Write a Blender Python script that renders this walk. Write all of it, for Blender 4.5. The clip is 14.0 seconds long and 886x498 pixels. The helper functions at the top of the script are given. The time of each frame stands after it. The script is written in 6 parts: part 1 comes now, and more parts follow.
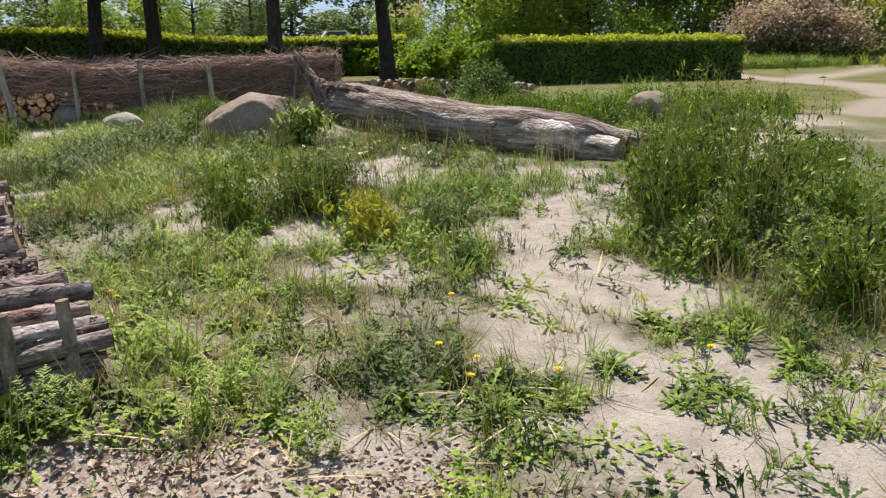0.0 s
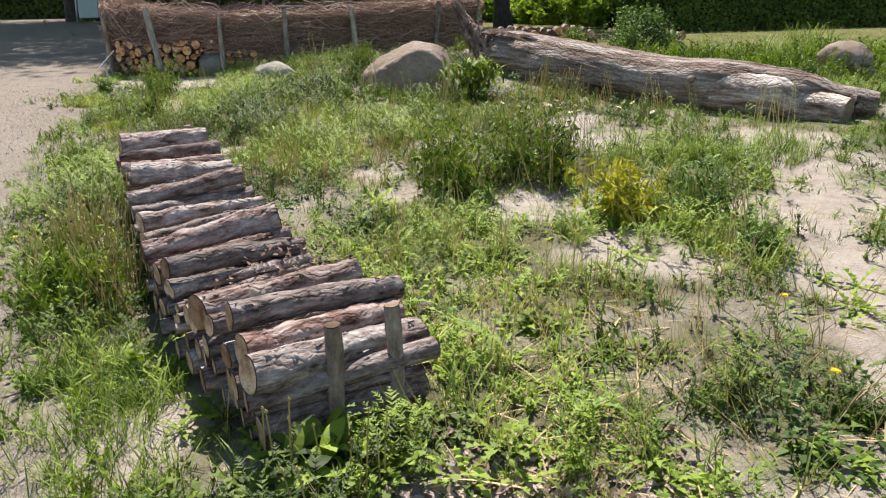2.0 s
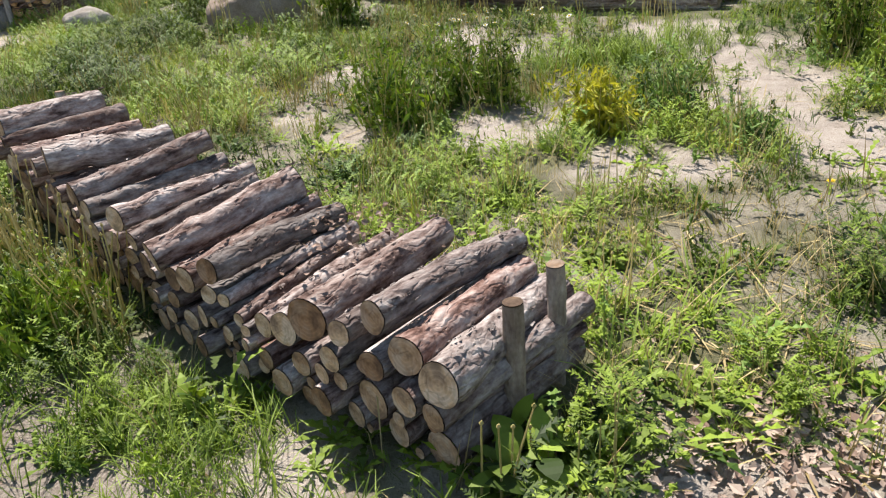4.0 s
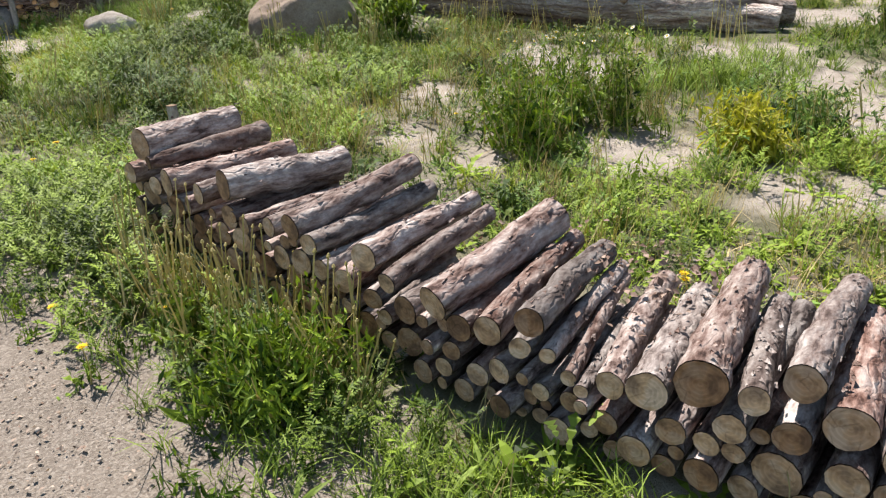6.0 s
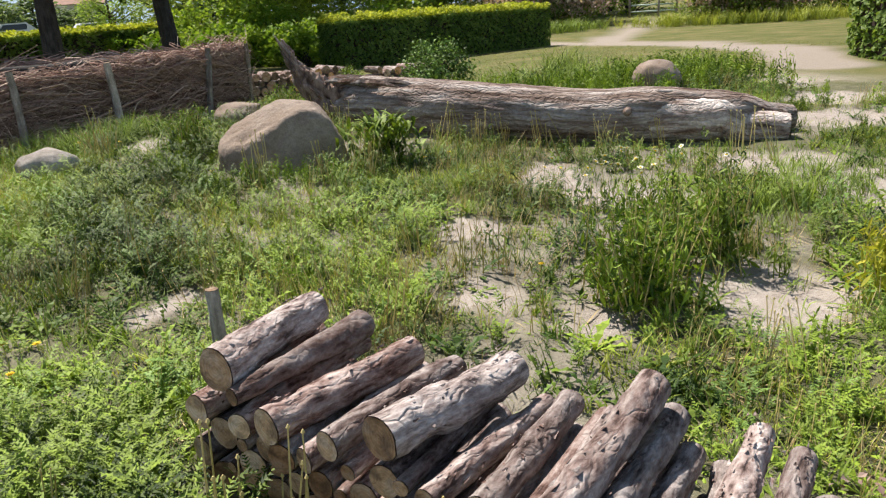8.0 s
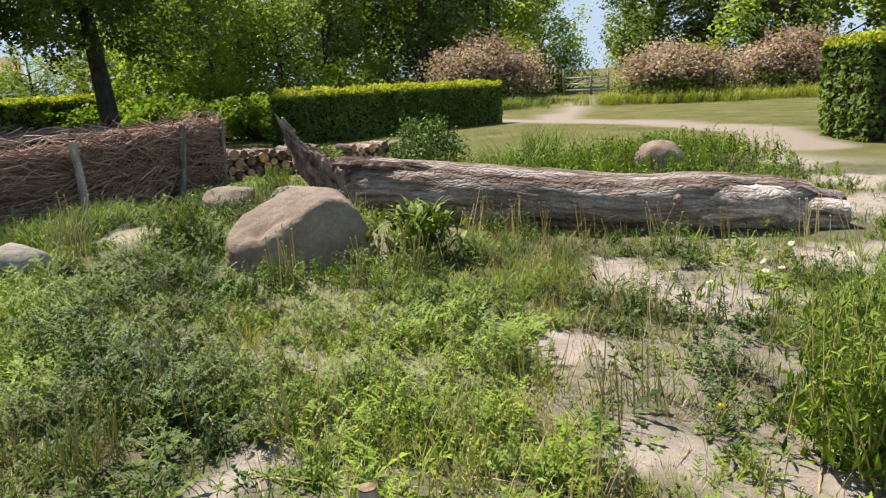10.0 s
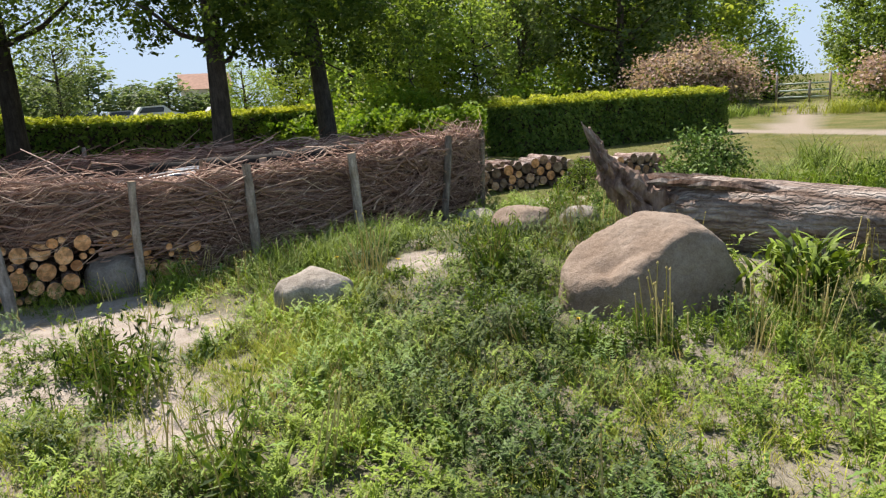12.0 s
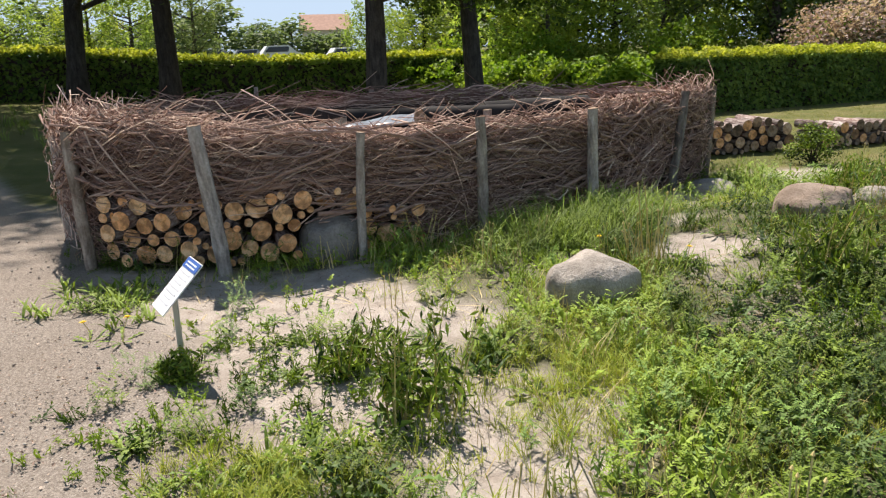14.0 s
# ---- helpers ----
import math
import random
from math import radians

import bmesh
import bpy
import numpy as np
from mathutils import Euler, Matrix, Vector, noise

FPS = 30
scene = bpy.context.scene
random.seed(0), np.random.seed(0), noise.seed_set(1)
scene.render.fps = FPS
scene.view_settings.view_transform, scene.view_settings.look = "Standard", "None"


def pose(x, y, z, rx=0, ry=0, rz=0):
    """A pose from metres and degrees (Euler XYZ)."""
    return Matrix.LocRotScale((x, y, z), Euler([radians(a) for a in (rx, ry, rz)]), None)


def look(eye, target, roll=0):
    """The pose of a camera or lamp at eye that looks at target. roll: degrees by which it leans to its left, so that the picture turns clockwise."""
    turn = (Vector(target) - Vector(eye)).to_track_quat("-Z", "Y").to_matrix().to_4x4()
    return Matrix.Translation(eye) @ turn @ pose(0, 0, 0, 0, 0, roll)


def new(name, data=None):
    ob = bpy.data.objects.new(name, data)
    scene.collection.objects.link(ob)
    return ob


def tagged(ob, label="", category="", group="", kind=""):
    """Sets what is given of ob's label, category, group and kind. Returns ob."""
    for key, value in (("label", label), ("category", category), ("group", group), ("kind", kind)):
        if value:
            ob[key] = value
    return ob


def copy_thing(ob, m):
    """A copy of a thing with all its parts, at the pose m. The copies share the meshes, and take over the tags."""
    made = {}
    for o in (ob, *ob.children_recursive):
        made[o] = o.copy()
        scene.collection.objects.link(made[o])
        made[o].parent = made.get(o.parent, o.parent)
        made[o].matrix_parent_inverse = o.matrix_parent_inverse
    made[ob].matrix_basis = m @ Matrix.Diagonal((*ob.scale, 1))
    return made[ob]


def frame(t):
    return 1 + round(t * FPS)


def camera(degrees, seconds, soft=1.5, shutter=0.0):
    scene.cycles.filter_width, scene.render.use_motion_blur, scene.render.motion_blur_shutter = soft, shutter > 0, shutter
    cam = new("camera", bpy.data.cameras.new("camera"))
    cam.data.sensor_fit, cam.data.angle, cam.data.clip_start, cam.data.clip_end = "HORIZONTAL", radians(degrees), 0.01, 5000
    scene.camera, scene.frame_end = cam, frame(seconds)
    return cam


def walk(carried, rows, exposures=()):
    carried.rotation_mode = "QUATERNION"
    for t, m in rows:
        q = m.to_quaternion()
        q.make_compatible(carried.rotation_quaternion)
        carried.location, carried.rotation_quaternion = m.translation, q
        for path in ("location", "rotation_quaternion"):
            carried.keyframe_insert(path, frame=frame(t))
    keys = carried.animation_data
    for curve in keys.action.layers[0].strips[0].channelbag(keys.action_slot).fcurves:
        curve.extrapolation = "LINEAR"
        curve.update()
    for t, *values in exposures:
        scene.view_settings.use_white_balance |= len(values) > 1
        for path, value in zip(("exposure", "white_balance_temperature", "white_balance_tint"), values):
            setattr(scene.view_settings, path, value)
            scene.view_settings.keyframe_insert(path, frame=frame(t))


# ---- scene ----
cam = camera(61.5, 14.0, 1.25)
METRES, EYE, TILT, LEAN, TURN = 9.7, 1.5, 1.2, 0.0, 0.0
ROWS = [
    (0.0, 0.0, 0.0, 0.0, -0.27, -17.3, 0.87),
    (0.5, -0.0381, 0.0078, 0.0031, 3.14, -17.89, 1.95),
    (1.0, -0.0654, 0.0275, 0.0005, 6.34, -18.27, 2.36),
    (1.5, -0.0866, 0.0483, 0.0007, 6.97, -19.43, 1.89),
    (2.0, -0.1172, 0.0636, -0.0012, 5.98, -21.06, 1.25),
    (4.5, -0.2485, 0.1289, -0.0105, -12.93, -27.22, 2.54),
    (5.0, -0.2792, 0.1429, -0.0107, -13.07, -28.24, 1.47),
    (5.5, -0.3099, 0.1503, -0.0075, -14.21, -27.87, 1.66),
    (6.0, -0.3329, 0.1698, -0.0041, -15.3, -26.57, 1.99),
    (6.5, -0.3467, 0.2044, -0.0011, -15.96, -25.03, 2.52),
    (7.0, -0.3687, 0.2387, -0.0001, -17.71, -22.53, 2.55),
    (7.5, -0.3869, 0.2666, 0.0025, -21.24, -21.24, 3.88),
    (10.0, -0.4476, 0.4307, 0.0048, -29.36, -14.3, 2.08),
    (10.5, -0.4672, 0.4672, 0.004, -28.84, -13.96, 1.74),
    (11.0, -0.4852, 0.5067, 0.0025, -25.27, -13.46, 2.42),
    (11.5, -0.4978, 0.5452, 0.0025, -18.87, -12.87, 2.94),
    (12.0, -0.5217, 0.5847, 0.0025, -16.37, -12.99, 3.0),
    (12.5, -0.5411, 0.6171, 0.0021, -15.75, -14.38, 2.81),
    (13.0, -0.5592, 0.6586, 0.0013, -11.4, -14.87, 2.9),
    (13.5, -0.5861, 0.6841, 0.0005, -7.38, -15.43, 1.49),
    (14.0, -0.6153, 0.7115, 0.0019, -7.97, -16.52, 1.4),
]
rows = [(t, pose(0, 0, EYE, TILT, LEAN, TURN) @ pose(METRES * x, METRES * y, METRES * z, 90 + pitch, roll, yaw)) for t, x, y, z, yaw, pitch, roll in ROWS]
rows += [(2.2, look((-1.248, 0.643, 1.491), (-1.449, 2.506, 0.790), -1.8)), (4.3, look((-2.317, 1.196, 1.437), (-1.975, 2.958, 0.554), -4.0)),
         (7.7, look((-3.794, 2.727, 1.576), (-3.128, 4.492, 0.912), -4.3)), (9.8, look((-4.302, 3.986, 1.650), (-3.309, 5.658, 1.182), -2.4))]
walk(cam, sorted(rows, key=lambda row: row[0]), [(0.0, 0.27, 6550, 14), (0.5, 0.44, 6550, 14), (5.5, 0.50, 6550, 14), (7.5, 0.42, 6550, 14), (10.0, 0.40, 6750, 14), (12.5, 0.48, 6750, 15), (14.0, 0.48, 6750, 15)])

# ---- world, sun, exposure ----
SUN_AZ, SUN_EL = radians(14), radians(57)          # sun stands ahead of the first view, a little to its left
sun_dir = Vector((-math.sin(SUN_AZ) * math.cos(SUN_EL), math.cos(SUN_AZ) * math.cos(SUN_EL), math.sin(SUN_EL)))
world = bpy.data.worlds.new("world")
scene.world = world
world.use_nodes = True
wn = world.node_tree
sky = wn.nodes.new("ShaderNodeTexSky")
sky.sky_type, sky.sun_disc = "NISHITA", False
sky.sun_elevation, sky.sun_rotation = SUN_EL, -SUN_AZ
sky.air_density, sky.dust_density, sky.ozone_density = 1.0, 0.15, 1.5
wn.nodes["Background"].inputs[1].default_value = 0.032
haze = wn.nodes.new("ShaderNodeMix")
haze.data_type = "RGBA"
haze.inputs["Factor"].default_value = 0.8
lift = wn.nodes.new("ShaderNodeSeparateXYZ")
wn.links.new(wn.nodes.new("ShaderNodeTexCoord").outputs["Generated"], lift.inputs[0])
fade = wn.nodes.new("ShaderNodeMapRange")
fade.interpolation_type = "SMOOTHSTEP"
fade.inputs["From Min"].default_value, fade.inputs["From Max"].default_value = 0.05, 0.75
wn.links.new(lift.outputs["Z"], fade.inputs["Value"])
dome = wn.nodes.new("ShaderNodeMix")
dome.data_type = "RGBA"
dome.inputs["A"].default_value, dome.inputs["B"].default_value = (14.5, 19.5, 25.5, 1), (4.2, 6.7, 9.8, 1)
wn.links.new(fade.outputs[0], dome.inputs["Factor"])
wn.links.new(dome.outputs["Result"], haze.inputs["B"])
wn.links.new(sky.outputs[0], haze.inputs["A"])
wn.links.new(haze.outputs["Result"], wn.nodes["Background"].inputs[0])
sun = new("sun", bpy.data.lights.new("sun", "SUN"))
sun.data.energy, sun.data.angle, sun.data.color = 6.8, radians(0.6), (1.0, 0.94, 0.84)
sun.matrix_world = look(sun_dir * 50, (0, 0, 0))

# ---- numbers and mesh helpers ----
rng = np.random.default_rng(7)
LATTICE = np.random.default_rng(3).random((256, 256))


def vnoise(x, y, size, shift=0):
    """Smooth value noise, 0 to 1, with cells of that size."""
    x, y = np.asarray(x) / size + 17.3 * shift, np.asarray(y) / size + 41.7 * shift
    i, j = np.floor(x).astype(int), np.floor(y).astype(int)
    u, v = x - i, y - j
    u, v = u * u * (3 - 2 * u), v * v * (3 - 2 * v)
    a, b = LATTICE[i % 256, j % 256], LATTICE[(i + 1) % 256, j % 256]
    c, d = LATTICE[i % 256, (j + 1) % 256], LATTICE[(i + 1) % 256, (j + 1) % 256]
    return (a * (1 - u) + b * u) * (1 - v) + (c * (1 - u) + d * u) * v


def fbm(x, y, size, shift=0):
    return (vnoise(x, y, size, shift) + 0.5 * vnoise(x, y, size / 2.1, shift + 1) + 0.25 * vnoise(x, y, size / 4.3, shift + 2)) / 1.75


def smooth(a, b, v):
    k = np.clip((v - a) / (b - a), 0, 1)
    return k * k * (3 - 2 * k)


def gnd(x, y):
    """Height of the ground."""
    x, y = np.asarray(x, float), np.asarray(y, float)
    z = np.interp(y, (-50, 2, 5, 9, 14.5, 20, 27, 40, 400), (0, 0, .06, .14, .15, 0, -.15, -.2, -.2))
    z = z + 0.5 * smooth(8, 16, -x) * smooth(12, 24, y)
    z = z + 0.07 * np.exp(-(line_dist(x, y, [(-1.65, 2.75), (-2.1, 3.5), (-2.6, 4.2)]) / .42) ** 2)   # low bank under the log pile
    return z + 0.26 * np.exp(-((x + 2.6) ** 2 + (y - 11.3) ** 2) / 3.6)


def gz(x, y):
    return float(gnd(x, y))


def line_dist(x, y, pts):
    """Distance to a polyline."""
    best = np.full(np.shape(x), 1e9)
    for (x0, y0), (x1, y1) in zip(pts, pts[1:]):
        dx, dy = x1 - x0, y1 - y0
        k = np.clip(((x - x0) * dx + (y - y0) * dy) / (dx * dx + dy * dy), 0, 1)
        best = np.minimum(best, np.hypot(x - x0 - k * dx, y - y0 - k * dy))
    return best


PATH_MID = [(-0.2, -4.0), (-3.5, 0.9), (-5.5, 3.6), (-6.7, 6.0), (-7.7, 8.4), (-8.6, 10.4), (-10.0, 13.0), (-12.4, 17.0), (-16.0, 23.0), (-22.0, 33.0)]
FAR_PATH = [(9.0, 48.0), (11.0, 28.0), (11.5, 20.5), (9.6, 15.0), (7.2, 12.4)]
GATE_PATH = [(11.4, 25.0), (16.0, 29.5), (28.6, 43.6), (36.0, 52.0)]
SAND = [(.8, 5.5, .58), (.8, 4.6, .55), (1.2, 4.0, .45), (.6, 3.4, .45), (1.2, 2.6, .7), (-2.2, 5.3, .18), (-1.1, 5.3, .26),
        (-.6, 4.6, .35), (-.5, 7.3, .4), (-.4, 2.1, .6), (-1.3, 2.3, .4), (-6.3, 10.1, .95), (-5.4, 9.5, .6), (-3.5, 12.4, .35), (-6.6, 11.5, .8),
        (-2.9, 13.5, .6), (-5.9, 10.8, .75), (-2.0, 7.3, .2), (-2.35, 6.2, .2), (-3.8, 7.0, .15), (-.6, 8.3, .45),
        (1.1, 6.7, .6), (-2.0, 5.7, .2), (-.9, 5.5, .36), (1.3, 7.4, .5), (3.2, 8.7, .6), (4.4, 9.6, .6), (5.8, 11.3, .7), (-1.0, 14.6, .7),
        (-2.65, 2.75, .3), (-3.1, 3.3, .26), (-3.55, 3.95, .28), (-4.0, 4.7, .3), (-4.7, 5.5, .3)]

SAND_NEAR = [(1.0, 3.95, .34), (.65, 4.35, .40), (.75, 5.0, .40), (.45, 3.45, .26), (1.35, 2.55, .32), (1.0, 2.45, .26), (1.95, 2.85, .28), (1.3, 3.25, .22), (-.35, 4.45, .25), (.9, 6.2, .4),
             (-3.10, 13.1, .42), (-3.62, 11.4, .32), (-2.5, 13.8, .34), (-7.3, 11.7, .45), (-6.4, 11.75, .40), (-7.85, 11.9, .40), (-.9, 14.4, .40)]


def path_mask(x, y):
    w = 0.35 * (fbm(x, y, 0.9, 5) - 0.5)
    return 1 - smooth(1.58, 1.84, line_dist(x, y, PATH_MID) + w)


def far_path_mask(x, y):
    w = 0.5 * (fbm(x, y, 1.5, 6) - 0.5)
    return np.maximum(1 - smooth(0.5, 1.0, line_dist(x, y, FAR_PATH) + w), 1 - smooth(0.5, 1.1, line_dist(x, y, GATE_PATH) + w))


def bed_mask(x, y):
    """1 in the wild bed, 0 on the lawns round it."""
    edge = 14.9 + 0.7 * (fbm(x, y, 2.5, 9) - 0.5) - 0.35 * np.clip(x - 1.0, 0, 6)
    beyond = np.interp(y, [b for a, b in PATH_MID], [a for a, b in PATH_MID])
    return (1 - smooth(-0.4, 0.4, y - edge)) * (1 - smooth(5.0, 7.0, x)) * smooth(-.3, .3, x - beyond)


def sand_mask(x, y):
    m = np.zeros(np.shape(x))
    w = 0.75 * (fbm(x, y, 0.45, 3) - 0.5)
    for sx, sy, r in SAND + SAND_NEAR:
        m = np.maximum(m, 1 - smooth(0.75 * r, 1.25 * r, np.hypot(x - sx, y - sy) + w))
    return m


def cover(x, y):
    """How thickly the bed is grown over, 0 to 1."""
    patch = smooth(0.36, 0.50, fbm(x, y, 0.8, 12))
    k = (0.42 + 0.58 * patch) * (1 - 0.93 * sand_mask(x, y)) * (1 - path_mask(x, y)) * bed_mask(x, y)
    return k * (1 - 0.9 * far_path_mask(x, y))


def link(name, V, T, mat, parent=None, flat=True, attrs=None, uv=None):
    """A mesh object from vertices and triangles."""
    V, T = np.asarray(V, np.float32), np.asarray(T, np.int32)
    me = bpy.data.meshes.new(name)
    me.vertices.add(len(V))
    me.vertices.foreach_set("co", V.ravel())
    me.loops.add(T.size)
    me.loops.foreach_set("vertex_index", T.ravel())
    me.polygons.add(len(T))
    me.polygons.foreach_set("loop_start", np.arange(0, T.size, 3, dtype=np.int32))
    me.update(calc_edges=True)
    me.polygons.foreach_set("use_smooth", np.full(len(T), not flat))
    for key, values in (attrs or {}).items():
        a = me.attributes.new(key, "FLOAT", "POINT")
        a.data.foreach_set("value", np.asarray(values, np.float32))
    if uv is not None:
        a = me.attributes.new("along", "FLOAT_VECTOR", "POINT")
        a.data.foreach_set("vector", np.asarray(uv, np.float32).ravel())
    me.materials.append(mat)
    me.validate()
    ob = new(name, me)
    if parent is not None:
        ob.parent = parent
    return ob


def join(pieces):
    """(V, T) pieces into one."""
    vs, ts, n = [], [], 0
    for V, T in pieces:
        vs.append(np.asarray(V))
        ts.append(np.asarray(T) + n)
        n += len(V)
    return np.concatenate(vs), np.concatenate(ts)


def tube(pts, radii, sides=6, cap=True):
    """A round tube along points; returns V, T."""
    P = np.asarray(pts, float)
    n = len(P)
    R = np.broadcast_to(np.asarray(radii, float), (n,))
    D = np.gradient(P, axis=0)
    D /= np.linalg.norm(D, axis=1)[:, None] + 1e-9
    ref = np.array((0, 0, 1.0)) if abs(D[:, 2]).mean() < 0.8 else np.array((1.0, 0, 0))
    A = np.cross(D, ref)
    A /= np.linalg.norm(A, axis=1)[:, None] + 1e-9
    B = np.cross(D, A)
    ang = np.arange(sides) * 2 * np.pi / sides
    V = (P[:, None] + R[:, None, None] * (np.cos(ang)[None, :, None] * A[:, None] + np.sin(ang)[None, :, None] * B[:, None])).reshape(-1, 3)
    i, j = np.meshgrid(np.arange(n - 1), np.arange(sides), indexing="ij")
    a, b = i * sides + j, i * sides + (j + 1) % sides
    c, d = a + sides, b + sides
    T = np.concatenate([np.stack([a, b, d], -1).reshape(-1, 3), np.stack([a, d, c], -1).reshape(-1, 3)])
    if cap:
        V = np.concatenate([V, P[:1], P[-1:]])
        k = np.arange(sides)
        T = np.concatenate([T, np.stack([(k + 1) % sides, k, np.full(sides, n * sides)], -1),
                            np.stack([(n - 1) * sides + k, (n - 1) * sides + (k + 1) % sides, np.full(sides, n * sides + 1)], -1)])
    return V, T


def scatter(protos, x, y, scale, z=None, lean=0.15):
    """Copies of random prototypes at places, joined; returns V, T and a tone per vertex."""
    x, y, scale = np.asarray(x), np.asarray(y), np.asarray(scale)
    z = gnd(x, y) if z is None else z
    which = rng.integers(0, len(protos), len(x))
    tone = rng.random(len(x))
    vs, ts, tones, n = [], [], [], 0
    for k, (V, T) in enumerate(protos):
        s = np.flatnonzero(which == k)
        if not len(s):
            continue
        a = rng.random(len(s)) * 2 * np.pi
        c, si = np.cos(a)[:, None], np.sin(a)[:, None]
        lx, ly = lean * rng.standard_normal((2, len(s), 1))
        X = (V[None, :, 0] * c - V[None, :, 1] * si) + lx * V[None, :, 2]
        Y = (V[None, :, 0] * si + V[None, :, 1] * c) + ly * V[None, :, 2]
        W = np.stack([X, Y, np.broadcast_to(V[None, :, 2], X.shape)], -1) * scale[s][:, None, None]
        W += np.stack([x[s], y[s], z[s]], -1)[:, None]
        vs.append(W.reshape(-1, 3))
        ts.append((T[None] + (np.arange(len(s)) * len(V))[:, None, None]).reshape(-1, 3) + n)
        tones.append(np.repeat(tone[s], len(V)))
        n += len(s) * len(V)
    return np.concatenate(vs), np.concatenate(ts), np.concatenate(tones)


def blade(r, length, width, curve, turn, base=(0, 0, 0), rise=1.3, segs=3):
    """A bent, tapering ribbon that starts at base, rises and falls outwards."""
    k = np.linspace(0, 1, segs + 1)
    ang = rise - curve * k
    step = length / segs
    d = np.concatenate([[0], np.cumsum(np.cos(ang[:-1]) * step)])
    h = np.concatenate([[0], np.cumsum(np.sin(ang[:-1]) * step)])
    w = width * np.array([0.55, 1.0, 0.75, 0.0, 0.0])[:segs + 1] if segs == 3 else width * np.sin(np.pi * np.clip(k * 0.86 + 0.1, 0, 1))
    w[-1] = 0
    c, s = math.cos(turn), math.sin(turn)
    L = np.stack([d * c - w * s / 2, d * s + w * c / 2, h], -1)
    Rr = np.stack([d * c + w * s / 2, d * s - w * c / 2, h], -1)
    V = np.concatenate([L, Rr[:-1]]) + np.asarray(base)
    m = segs + 1
    T = []
    for i in range(segs - 1):
        T += [(i, m + i, m + i + 1), (i, m + i + 1, i + 1)]
    T.append((segs - 1, m + segs - 1, segs))
    return V, np.array(T)


def leaves(r, centres, size, flat=0.5, long=1.6, out=None, lift=0.0):
    """A pointed, folded leaf of two triangles at each centre."""
    n = len(centres)
    nrm = r.standard_normal((n, 3))
    nrm[:, 2] = np.abs(nrm[:, 2]) + flat
    if out is not None:
        nrm += out
    nrm /= np.linalg.norm(nrm, axis=1)[:, None]
    t = np.cross(nrm, r.standard_normal((n, 3)))
    t[:, 2] += lift
    t /= np.linalg.norm(t, axis=1)[:, None] + 1e-9
    b = np.cross(nrm, t)
    s = (np.asarray(size) * (0.6 + 0.8 * r.random(n)))[:, None]
    tip, root = centres + t * s * long / 2, centres - t * s * long / 2
    up = nrm * s * 0.16
    V = np.stack([root, centres + b * s * 0.5 + up, tip, centres - b * s * 0.5 + up], 1).reshape(-1, 3)
    k = np.arange(n)[:, None] * 4
    T = np.concatenate([k + np.array([[0, 1, 2]]), k + np.array([[0, 2, 3]])])
    return V, T


# ---- materials ----
def material(name, rough=0.8, spec=0.3):
    m = bpy.data.materials.new(name)
    m.use_nodes = True
    nt = m.node_tree
    b = nt.nodes["Principled BSDF"]
    b.inputs["Roughness"].default_value = rough
    b.inputs["Specular IOR Level"].default_value = spec
    return m, nt, b


def node(nt, kind, **values):
    n = nt.nodes.new(kind)
    for key, v in values.items():
        if key in n.inputs:
            n.inputs[key].default_value = v
    return n


def ramp(nt, source, stops):
    n = nt.nodes.new("ShaderNodeValToRGB")
    e = n.color_ramp.elements
    while len(e) < len(stops):
        e.new(0.5)
    for el, (p, c) in zip(e, stops):
        el.position, el.color = p, (*c, 1)
    nt.links.new(source, n.inputs[0])
    return n.outputs[0]


def mix(nt, fac, a, b, kind="MIX"):
    n = nt.nodes.new("ShaderNodeMix")
    n.data_type, n.blend_type = "RGBA", kind
    for sock, v in ((n.inputs["Factor"], fac), (n.inputs["A"], a), (n.inputs["B"], b)):
        if isinstance(v, (int, float)):
            sock.default_value = v
        elif isinstance(v, tuple):
            sock.default_value = (*v, 1)
        else:
            nt.links.new(v, sock)
    return n.outputs["Result"]


def noise_at(nt, coord, scale, detail=4.0, stretch=None, rough=0.55):
    if stretch:
        mp = nt.nodes.new("ShaderNodeMapping")
        mp.inputs["Scale"].default_value = stretch
        nt.links.new(coord, mp.inputs[0])
        coord = mp.outputs[0]
    n = node(nt, "ShaderNodeTexNoise", Scale=scale, Detail=detail, Roughness=rough)
    nt.links.new(coord, n.inputs["Vector"])
    return n.outputs["Fac"]


def bump(nt, b, height, strength, dist):
    n = nt.nodes.new("ShaderNodeBump")
    n.inputs["Strength"].default_value, n.inputs["Distance"].default_value = strength, dist
    nt.links.new(height, n.inputs["Height"])
    nt.links.new(n.outputs[0], b.inputs["Normal"])


def coords(nt, kind="Object"):
    return nt.nodes.new("ShaderNodeTexCoord").outputs[kind]


def attribute(nt, name, out="Fac"):
    n = nt.nodes.new("ShaderNodeAttribute")
    n.attribute_name = name
    return n.outputs[out]


